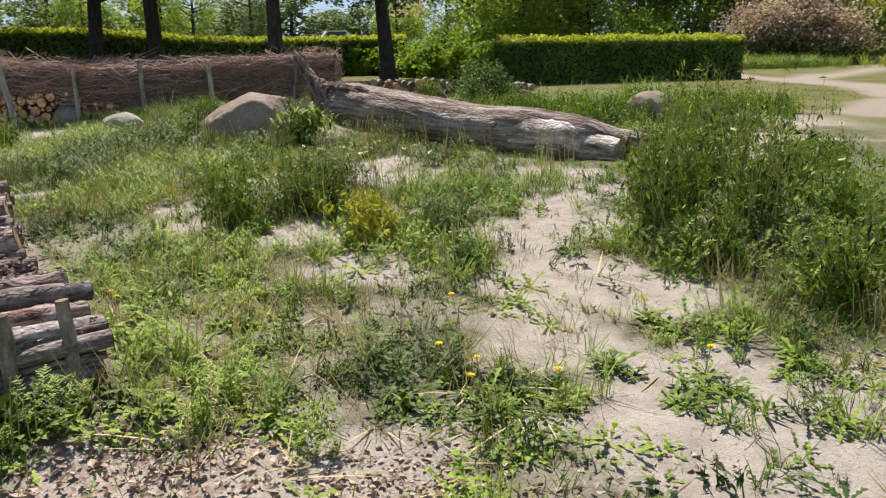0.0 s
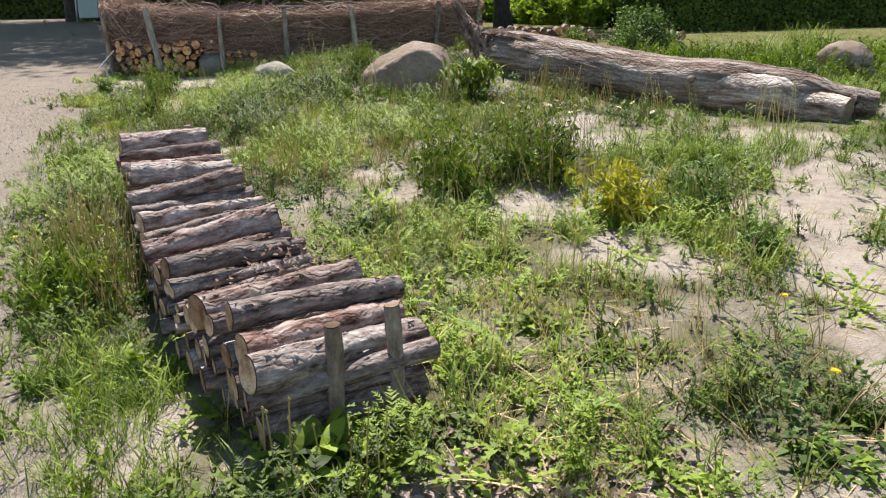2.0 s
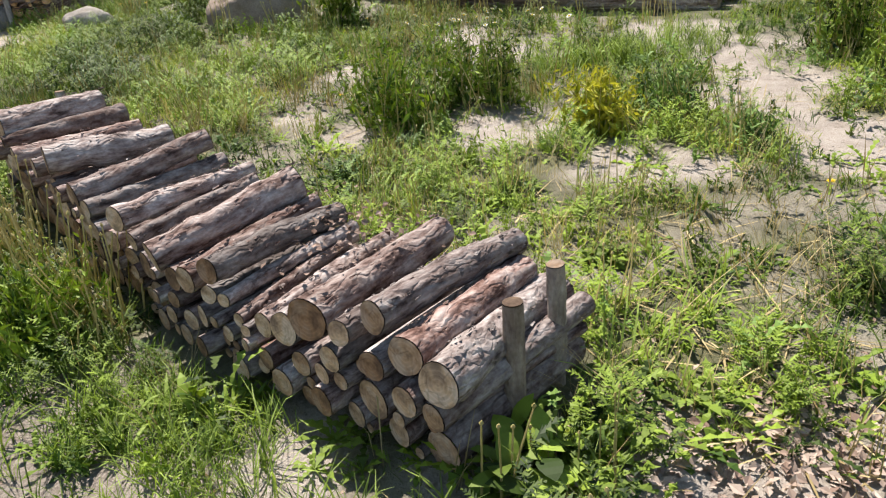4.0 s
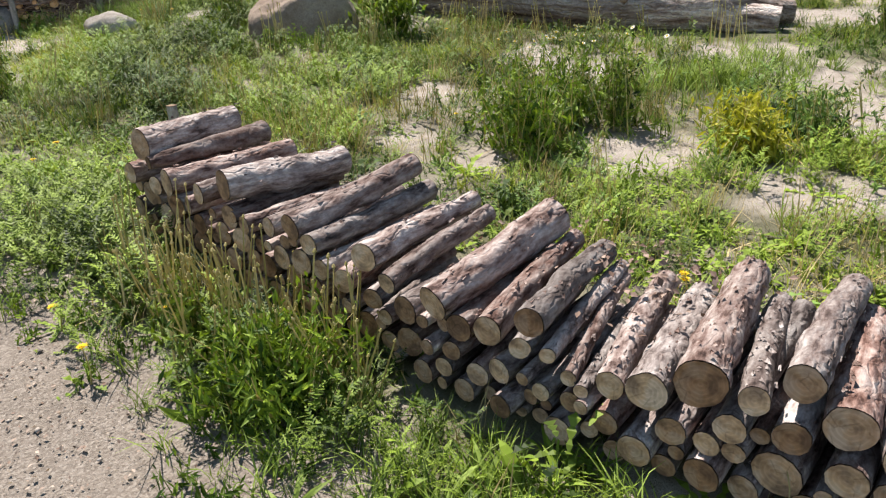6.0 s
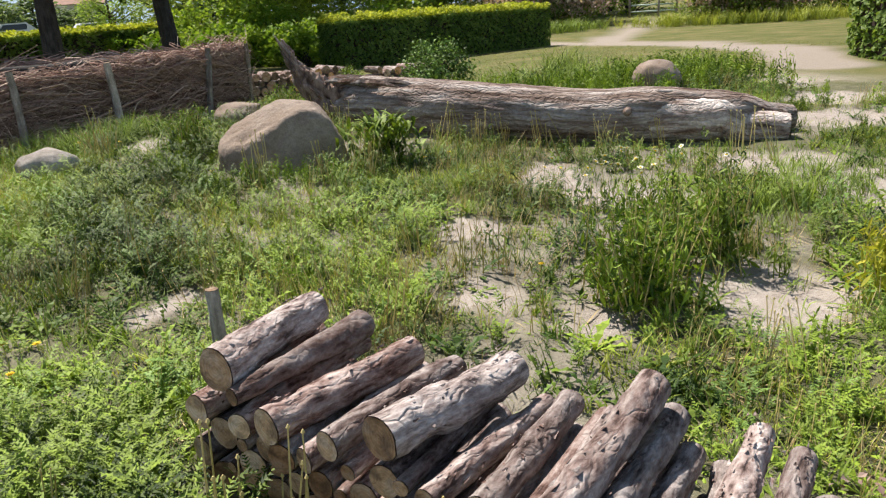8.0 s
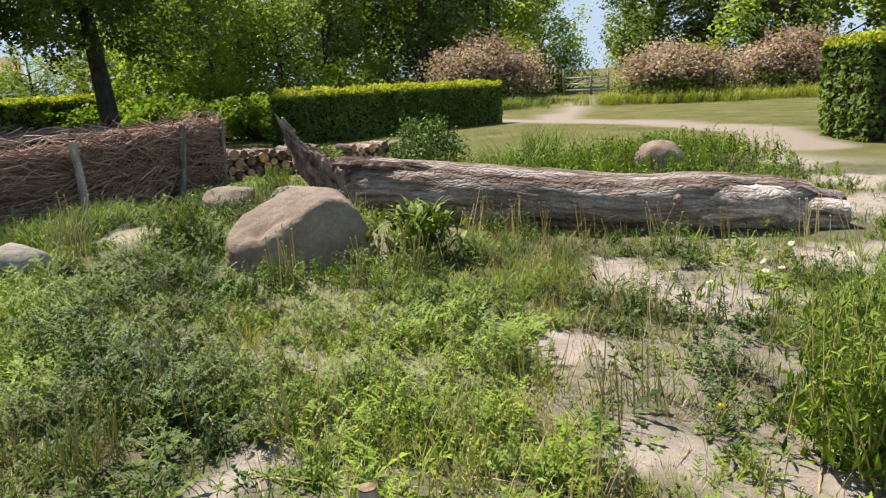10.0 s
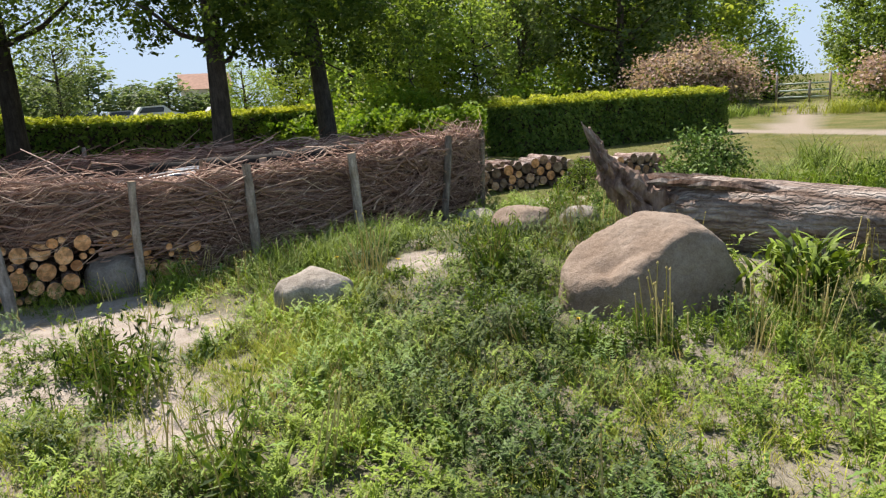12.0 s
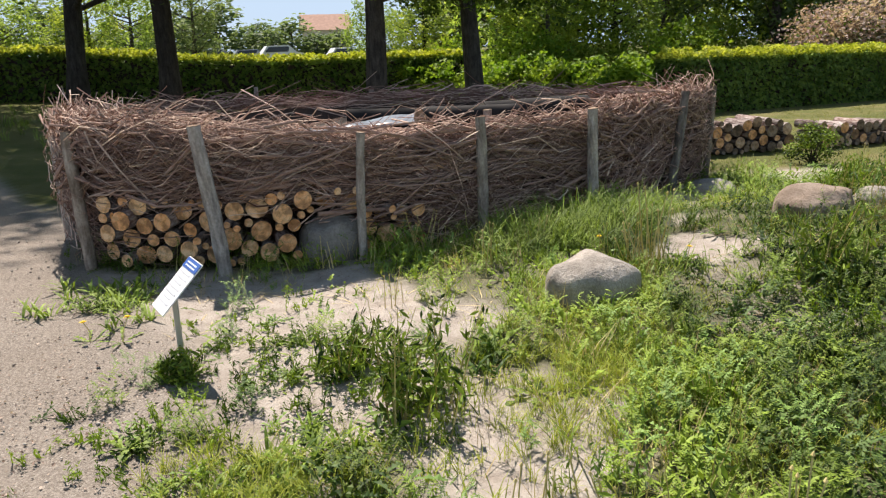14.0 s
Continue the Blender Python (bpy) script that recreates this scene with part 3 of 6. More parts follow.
PILE_O, PILE_U, PILE_V = np.array((-2.0, 2.68)), np.array((-.589, .808)), np.array((.808, .589))
PILE_ANG = math.degrees(math.atan2(.589, .808)) - 90
# the logs on top: place along the pile, height of the axis and radius at the front end, then at the back end
TOP_NEAR = [(-.08, .365, .061, .04, .26, .062), (.04, .385, .057, .13, .33, .055), (.15, .45, .049, .18, .41, .044), (.24, .40, .038, .36, .33, .038),
            (.36, .41, .066, .46, .39, .058), (.49, .325, .056, .60, .28, .050), (.60, .31, .041, .72, .29, .041), (.67, .265, .021, .80, .22, .022), (.72, .285, .025, .84, .30, .022)]
TOP_MID = [(.78, .33, .025, .87, .33, .027), (.87, .32, .034, 1.0, .27, .033), (.85, .42, .045, .92, .37, .043), (.97, .365, .048, 1.03, .395, .037),
           (1.18, .38, .057, 1.09, .495, .066), (1.49, .27, .039, 1.56, .31, .040), (1.39, .365, .036, 1.38, .435, .034), (1.61, .30, .045, 1.70, .32, .041), (1.48, .43, .050, 1.49, .45, .038)]
TOP_FAR = [(1.75, .42, .042, 1.72, .43, .044), (1.69, .345, .040, 1.66, .35, .041), (1.85, .47, .049, 1.76, .53, .048), (2.05, .40, .040, 2.02, .39, .044), (2.20, .35, .038, 2.12, .36, .040),
           (2.36, .475, .070, 2.24, .465, .068), (2.78, .41, .060, 2.64, .42, .056), (2.93, .465, .030, 2.87, .475, .054), (3.01, .54, .072, 3.06, .515, .060), (2.56, .40, .045, 2.46, .39, .045),
           (2.66, .33, .04, 2.60, .33, .04), (2.92, .36, .045, 2.92, .37, .045), (3.08, .40, .05, 3.10, .39, .05)]
TOP_LOGS = TOP_NEAR + TOP_MID + TOP_FAR
# ends that show in the face of the pile below them
FACE_LOGS = [(.42, .235, .042), (.28, .31, .043), (.15, .315, .046), (.17, .20, .062), (.02, .27, .048), (.33, .155, .049), (.51, .15, .048), (.73, .11, .048), (.60, .185, .040),
             (.91, .135, .040), (1.02, .185, .040), (.06, .185, .024), (1.14, .165, .034), (1.44, .205, .024), (1.39, .255, .03), (1.19, .232, .027), (.86, .235, .021), (-.07, .255, .042), (.80, .20, .03), (.66, .225, .022)]


def front_edge(s):
    """How far the front ends stand out, along the pile."""
    return float(np.interp(s, (0, .15, .36, .86, 1.17, 1.47, 1.8, 2.38, 3), (-.04, -.035, -.09, -.10, -.13, -.07, -.09, 0, .04)))


def back_edge(s):
    return float(np.interp(s, (0, .18, .46, .92, 1.1, 1.7, 2.25, 3), (.61, .60, .555, .50, .46, .51, .57, .645)))


def wood_pile():
    r = np.random.default_rng(11)
    base_at = lambda s: gz(*(PILE_O + PILE_U * s)) + 0.005
    logs = [(a, b, c, d, e, f, 2) for a, b, c, d, e, f in TOP_LOGS] + [(a, b, c, a + .015 * r.standard_normal(), b + .005, c * .95, 1) for a, b, c in FACE_LOGS]
    circles = [(q[0], q[1], q[2]) for q in logs] + [(q[3], q[4], q[5]) for q in logs if q[6] == 2]

    def profile(s):
        near = [min(q[1], q[4]) for q in logs if q[6] == 2 and abs((q[0] + q[3]) / 2 - s) < 0.10]
        return min(near, default=0.2)

    for size in (.056, .05, .044, .038, .032, .026, .02):
        for _ in range(1400):
            rad = size * (0.9 + 0.25 * r.random())
            s, h = -0.1 + 3.25 * r.random(), rad + 0.5 * r.random()
            base = base_at(s)
            if h > profile(s) - base - 0.02:
                continue
            if all((s - a) ** 2 + (h + base - b) ** 2 > (rad + c) ** 2 * 0.97 for a, b, c in circles):
                circles.append((s, h + base, rad))
                logs.append((s, h + base, rad, s + .02 * r.standard_normal(), h + base, rad * (.85 + .2 * r.random()), 0))
    for s0, h0, r0, s1, h1, r1, level in logs:
        jut = .012 * r.standard_normal() + (0, -.01, 0)[level]
        f, k = PILE_O + PILE_U * s0 + PILE_V * (front_edge(s0) + .02 * (level == 0) + jut), PILE_O + PILE_U * s1 + PILE_V * (back_edge(s1) + .02 * r.standard_normal())
        a, b = Vector((f[0], f[1], h0)), Vector((k[0], k[1], h1))
        way = b - a
        m = Matrix.Translation(a) @ way.to_track_quat("Y", "Z").to_matrix().to_4x4()
        top = level == 2
        make_log("log", m, r, way.length, r0, M_CUT,
                 "sawn pine log with flaking grey-brown bark on the pile" if top else "weathered sawn log lying inside the low log pile",
                 "log", "logs of the low pile", loose=(46 if s0 < 1.6 else 22) if top else 0,
                 sides=20 if top else 12, rings=24 if top else 6, bend=min(.010, r0 * .2) if top else 0.003, rough=0.15 if top else .08, taper=r1 / r0)


wood_pile()


def stake(x, y, height, radius, lean=(0, 0), label="", group="", mat=None, sunk=0.1):
    """An upright round post with a sawn top."""
    r = np.random.default_rng(int(abs(x * 917 + y * 331) * 10) % 9999)
    z = gz(x, y)
    (V, T, uv), ends = log_parts(r, height + sunk, radius, 0.9, 12, 12, 0.012, 0.14)
    m = Matrix.Translation((x, y, z - sunk)) @ pose(0, 0, 0, 90 + lean[0], lean[1], r.random() * 0)
    ob = link("stake" if height < 0.6 else "fence_post", V, T, mat or M_POST, flat=False, uv=uv)
    ob.matrix_world = m
    EV, ET, euv = ends[1]
    link("sawn_top", EV, ET, M_GREYCUT, ob, uv=euv)
    return tagged(ob, label, "post", group)


for s, b, h, le in ((-.125, .236, .38, (-2, -2)), (-.10, .465, .39, (-2, -2)), (3.60, .57, .43, (-2, 0))):
    q = PILE_O + PILE_U * s + PILE_V * b
    stake(q[0], q[1], h, 0.031, le, "short barked stake holding the end of the log pile", "stakes of the log pile", M_POST)


# ---- brushwood ring ----
RING = [(-8.55, 14.6), (-8.25, 13.4), (-7.85, 12.55), (-6.84, 12.2), (-5.85, 12.32), (-4.9, 12.6), (-3.85, 13.05), (-2.7, 13.95), (-1.92, 14.72),
        (-2.15, 15.7), (-2.95, 16.8), (-3.6, 17.7), (-5.5, 17.85), (-7.1, 17.9), (-8.2, 17.2), (-8.65, 15.9), (-8.55, 14.6)]


def ring_curve(n):
    P = np.array(RING[:-1])
    m = len(P)
    t = np.linspace(0, m, n, endpoint=False)
    i, f = t.astype(int), (t % 1)[:, None]
    a, b, c, d = P[(i - 1) % m], P[i % m], P[(i + 1) % m], P[(i + 2) % m]
    return 0.5 * (2 * b + (c - a) * f + (2 * a - 5 * b + 4 * c - d) * f ** 2 + (3 * b - a - 3 * c + d) * f ** 3)


RC = ring_curve(640)
RD = np.gradient(np.concatenate([RC[-2:], RC, RC[:2]]), axis=0)[2:-2]
RD /= np.linalg.norm(RD, axis=1)[:, None]
RN = np.stack([-RD[:, 1], RD[:, 0]], -1)           # inwards
if ((np.array((-5.3, 15.2)) - RC[0]) * RN[0]).sum() < 0:
    RN = -RN
RS = np.concatenate([[0], np.cumsum(np.linalg.norm(np.diff(RC, axis=0), axis=1))])
RING_LEN = RS[-1] + np.linalg.norm(RC[0] - RC[-1])
FIREWOOD = (-7.75, -5.25)                           # stretch of the ring with sawn logs in its foot


def foot(s):
    """Height at which the brushwood begins, by place along the ring."""
    k = np.interp(s % RING_LEN, RS, np.arange(len(RC))).astype(int)
    x, y = RC[k, 0], RC[k, 1]
    return np.where((x > FIREWOOD[0]) & (x < FIREWOOD[1]) & (y < 14), 0.50 - 0.28 * smooth(-5.75, -5.4, x), 0.03)


def crest(s):
    """Height of the brushwood's top, by place along the ring."""
    k = np.interp(s % RING_LEN, RS, np.arange(len(RC))).astype(int)
    x, y = RC[k, 0], RC[k, 1]
    return np.where(y < 14.9, np.interp(x, (-8.8, -7.2, -6.3, -4.0, -3.0, -2.2), (1.02, 1.0, .84, .80, .86, 1.0)), .96)


def on_ring(s, inward, h):
    k = np.interp(s % RING_LEN, RS, np.arange(len(RC)))
    i = k.astype(int)
    p = RC[i] + RN[i] * np.asarray(inward)[..., None]
    return np.stack([p[..., 0], p[..., 1], gnd(p[..., 0], p[..., 1]) + h], -1)


def brush_ring():
    r = np.random.default_rng(5)
    base = new("brushwood_fence")
    tagged(base, "oval dead hedge of stacked reddish-brown brushwood between posts", "brush fence")
    # dense inside, coloured near black as the shade between the twigs
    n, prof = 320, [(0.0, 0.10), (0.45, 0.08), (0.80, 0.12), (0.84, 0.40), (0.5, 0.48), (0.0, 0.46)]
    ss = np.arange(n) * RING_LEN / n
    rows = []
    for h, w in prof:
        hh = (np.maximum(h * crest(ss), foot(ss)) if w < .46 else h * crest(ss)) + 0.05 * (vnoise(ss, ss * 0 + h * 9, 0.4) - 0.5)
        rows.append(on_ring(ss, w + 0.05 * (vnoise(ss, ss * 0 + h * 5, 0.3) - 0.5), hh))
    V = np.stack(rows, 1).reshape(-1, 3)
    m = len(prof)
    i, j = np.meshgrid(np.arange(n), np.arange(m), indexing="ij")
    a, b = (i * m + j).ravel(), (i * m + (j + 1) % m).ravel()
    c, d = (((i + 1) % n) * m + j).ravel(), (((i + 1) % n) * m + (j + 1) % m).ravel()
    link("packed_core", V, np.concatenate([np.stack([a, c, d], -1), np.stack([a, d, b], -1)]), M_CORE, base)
    # twigs
    pieces, singles, pale = [], [], []
    k = np.linspace(-0.5, 0.5, 5)

    def twigs(count, length, thick, spread, wild, lo=0.0, hi=1.0, front=(0, RING_LEN), face=None, single=False, lit_tone=False):
        for _ in range(count):
            s0 = front[0] + (front[1] - front[0]) * r.random()
            L = length * (0.5 + r.random())
            inward = (0.03 + 0.09 * abs(r.standard_normal())) if face is None else face[0] + (face[1] - face[0]) * r.random()
            f0 = float(foot(np.array([s0]))[0])
            h0 = f0 + (hi * float(crest(np.array([s0]))[0]) - f0) * (lo + (1 - lo) * r.random() ** 0.9)
            ph, amp = r.random(2) * 6.28, wild * (0.4 + r.random())
            slope = spread * r.standard_normal()
            s = s0 + k * L * math.cos(min(1.2, abs(slope)))
            h = h0 + k * L * math.sin(slope) + amp * np.sin(k * 5 + ph[0])
            h = h + np.cumsum(r.standard_normal(5)) * wild * .34
            w = inward + 0.6 * amp * np.sin(k * 4 + ph[1]) + r.standard_normal(5) * wild * .15
            P = on_ring(s, w, np.maximum(h, 0.02))
            rad = thick * (0.5 + r.random()) * np.linspace(1.0, 0.35, 5)
            (pale if lit_tone else singles if single else pieces).append(tube(P, rad, 6 if single else 3, single))

    twigs(900, 1.0, .007, .17, .075)
    twigs(900, .9, .005, .22, .06, 0.55, 1.0)
    twigs(900, .9, .006, .12, .04, 0.85, 1.0, face=(0.05, 0.5))
    twigs(450, .8, .006, .25, .05, 0.0, 0.9, face=(0.36, 0.56))
    twigs(60, 1.6, .015, .05, .03)
    s_front = RS[np.argmin(np.hypot(RC[:, 0] + 8.4, RC[:, 1] - 13.0))], RS[np.argmin(np.hypot(RC[:, 0] + 2.0, RC[:, 1] - 14.7))]
    twigs(110, 1.5, .014, .08, .06, front=s_front, face=(-.01, .10), single=True)
    twigs(220, 1.1, .009, .18, .10, 0.25, 1.04, front=s_front, face=(-.04, .06), single=True)
    twigs(2600, .85, .0055, .2, .085, front=s_front)
    twigs(900, .35, .0032, .5, .05, 0.05, 1.02, front=s_front, face=(-.05, .05))
    twigs(500, .6, .0035, .3, .08, 0.7, 1.03, front=s_front)
    left = RS[np.argmin(np.hypot(RC[:, 0] + 8.7, RC[:, 1] - 13.6))], RS[np.argmin(np.hypot(RC[:, 0] + 6.9, RC[:, 1] - 12.2))]
    twigs(420, .6, .004, .25, .07, 0.3, 1.05, front=left, face=(-0.06, 0.2))
    mid = RS[np.argmin(np.hypot(RC[:, 0] + 5.25, RC[:, 1] - 12.5))], RS[np.argmin(np.hypot(RC[:, 0] + 4.9, RC[:, 1] - 12.6))]
    twigs(260, .6, .005, .7, .05, 0.0, 0.5, front=mid, face=(-0.06, 0.1))
    # crest and outer twigs in the paler colour that stands for sunlight
    twigs(420, .6, .004, .28, .10, 0.72, 1.04, front=s_front, face=(-.05, .14), lit_tone=True)
    twigs(320, .5, .0045, .35, .09, 0.4, 1.05, front=left, face=(-.07, .16), lit_tone=True)
    twigs(160, .7, .006, .3, .08, 0.1, 0.9, front=s_front, face=(-.06, .02), lit_tone=True)
    for V, T in singles:
        link("branch", V, T, M_TWIGS, base)
    V, T = join(pale)
    tagged(link("sunlit_brush", V, T, M_SUNLIT, base), "curly twigs coloured pale for sunlight on the crest", kind="stuff")
    V, T = join(pieces)
    tagged(link("brush_mass", V, T, M_TWIGS, base), "tangled horizontal twigs and thin branches", kind="stuff")


brush_ring()
POSTS = [(-8.62, 14.35, 1.05), (-8.30, 13.45, 1.0), (-7.85, 12.45, 1.0), (-6.84, 12.08, 1.05), (-5.86, 12.2, .93), (-4.9, 12.48, .94), (-3.88, 12.92, .9), (-2.72, 13.9, .98), (-2.02, 14.55, 1.0),
         (-3.05, 17.0, .95), (-3.5, 17.85, .95), (-4.5, 17.9, .95), (-5.5, 18.0, 1.02), (-7.1, 18.05, 1.1), (-8.45, 17.3, 1.0),
         (-7.6, 13.2, 1.12), (-6.7, 12.85, .95), (-4.7, 13.2, .95), (-2.6, 14.75, .95)]
for n, (x, y, h) in enumerate(POSTS):
    stake(x, y, h, 0.050 if n == 3 else 0.041 + .006 * math.sin(n * 1.3), (3.5 * math.sin(n * 2.3), -4 if n == 3 else (5 if n == 7 else 2 * math.cos(n * 1.7))), "grey barked fence post standing in the brushwood", "posts of the brushwood fence")


def fence_firewood():
    """Sawn logs that lie in the foot of the fence, ends outwards."""
    r = np.random.default_rng(21)
    circles = []
    keep = [(-6.1, 0.17, 0.21)]                    # the grey stone among them
    for size in (.076, .066, .058, .05, .042, .034, .028):
        for _ in range(700):
            x, rad = -7.72 + 2.3 * r.random(), size * (0.85 + 0.3 * r.random())
            top = 0.52 if x < -5.85 else 0.34
            h = rad + 0.01 + (top - rad) * r.random()
            if h + rad > top + 0.03:
                continue
            if any((x - a) ** 2 + (h - b) ** 2 < (rad + c) ** 2 * 0.98 for a, b, c in circles + keep):
                continue
            circles.append((x, h, rad))
    for x, h, rad in circles:
        i = np.argmin(np.abs(RC[:, 0] - x) + (RC[:, 1] > 14) * 9)
        y = RC[i, 1] + 0.01 + 0.05 * r.standard_normal()
        turn = math.degrees(math.atan2(RN[i, 1], RN[i, 0])) - 90 + 5 * r.standard_normal()
        make_log("firewood_log", pose(x, y, gz(x, y) + h, 0, 0, turn), r, 0.4, rad, M_FRESH, "short sawn log with orange cut end under the brushwood", "log", "firewood in the fence", sides=12, rings=4, bend=0.003)


fence_firewood()


# ---- stones ----
def stone(name, x, y, size, mat, label, seed, turn=0.0, peak=(0, 0), sink=0.08, sharp=0.35, block=0.62):
    """A weathered stone: a lumpy block with flattened faces; its foot lies under the ground."""
    r = np.random.default_rng(seed)
    bm = bmesh.new()
    bmesh.ops.create_icosphere(bm, subdivisions=4, radius=1)
    planes = [(Vector(r.standard_normal(3)).normalized(), 0.74 + 0.2 * r.random()) for _ in range(8)]
    for v in bm.verts:
        p = v.co.copy()
        for n, d in planes:
            k = p.dot(n) - d
            if k > 0:
                p -= n * k * (1 - sharp * 0.3)
        p *= 1 + 0.10 * noise.noise(p * 1.6 + Vector((seed, 0, 0))) + 0.045 * noise.noise(p * 5 + Vector((0, seed, 0))) + 0.018 * noise.noise(p * 14)
        p.z = math.copysign(abs(p.z) ** block, p.z) * 0.84
        up = max(0.0, p.z)
        v.co = Vector((p.x * size[0] + peak[0] * up, p.y * size[1] + peak[1] * up, p.z * size[2]))
    me = bpy.data.meshes.new(name)
    bm.to_mesh(me)
    bm.free()
    me.polygons.foreach_set("use_smooth", np.ones(len(me.polygons), bool))
    me.materials.append(mat)
    ob = new(name, me)
    ob.matrix_world = pose(x, y, gz(x, y) + size[2] * 0.5 - sink, 0, 0, turn)
    return tagged(ob, label, "stone")


def rounded_block(name, planes, power, mat, subdiv, grain=1.0, seed=0.0):
    """A stone worn round: a convex block of half-spaces (direction, distance), its edges softened."""
    bm = bmesh.new()
    bmesh.ops.create_icosphere(bm, subdivisions=subdiv, radius=1)
    cuts = [(Vector(n).normalized(), c) for n, c in planes]
    for v in bm.verts:
        d = v.co.normalized()
        p = d * sum(max(0.0, d.dot(n) / c) ** power for n, c in cuts) ** (-1 / power)
        q = p * 3.2 + Vector((seed, 0, seed))
        v.co = p * (1 + grain * (0.05 * noise.noise(q) + 0.03 * noise.noise(q * 2.7) + 0.014 * noise.noise(q * 8) + 0.006 * noise.noise(q * 20)))
    me = bpy.data.meshes.new(name)
    bm.to_mesh(me)
    bm.free()
    me.polygons.foreach_set("use_smooth", np.ones(len(me.polygons), bool))
    me.materials.append(mat)
    return new(name, me)


def big_boulder():
    """The large boulder: a steep broad face, a crest near one end and a long sloping shoulder with a shallow ledge."""
    ob = rounded_block("boulder", [((1, 0, .12), .57), ((.18, -1, .16), .32), ((-.55, -.8, .05), .44), ((-.40, -.24, .88), .30), ((-1, -.1, .12), .55), ((.1, -.1, 1), .40), ((.72, -.1, .68), .50),
                                   ((0, 1, .2), .28), ((-.5, .8, 0), .38), ((.5, .8, 0), .46), ((0, 0, -1), .45), ((-.3, -.75, .55), .38)], 15, M_BOULDER, 6, 1.0, 3.0)
    for v in ob.data.vertices:
        c = v.co
        ledge = max(0.0, 1 - ((c.x + .33) / .25) ** 2 - ((c.y + .20) / .16) ** 2) if c.z > -.12 else 0.0
        c.z -= .05 * ledge * (.6 + .8 * noise.noise(c * 9))
    ob.matrix_world = pose(-2.57, 9.80, gz(-2.6, 9.7) + 0.13, 0, 0, -6)
    tagged(ob, "large rounded pinkish-grey granite boulder with a sloping shoulder among weeds", "boulder")


big_boulder()
stone("stone", -4.58, 10.88, (.29, .24, .25), M_STONE, "pale grey field stone half sunk in grass", 31)
stone("stone", -2.62, 11.75, (.30, .22, .24), M_BOULDER, "flat brownish stone lying in the weeds", 32)
stone("stone", -2.45, 13.6, (.24, .2, .16), M_STONE, "whitish flat stone at the foot of the brushwood fence", 33)
stone("stone", -1.95, 12.0, (.22, .17, .2), M_STONE, "pale stone wedged beside the fallen trunk", 35)
stone("stone", 3.25, 11.7, (.38, .32, .36), M_BOULDER, "rounded brown boulder among tall weeds", 34, sink=0.03)
stone("stone", -6.1, 12.36, (.25, .2, .27), M_STONE_DARK, "dark grey round stone among the sawn logs of the fence", 36, sink=0.02)
stone("stone", 0.6, 12.2, (.28, .22, .2), M_STONE, "pale low stone behind the fallen trunk", 37)


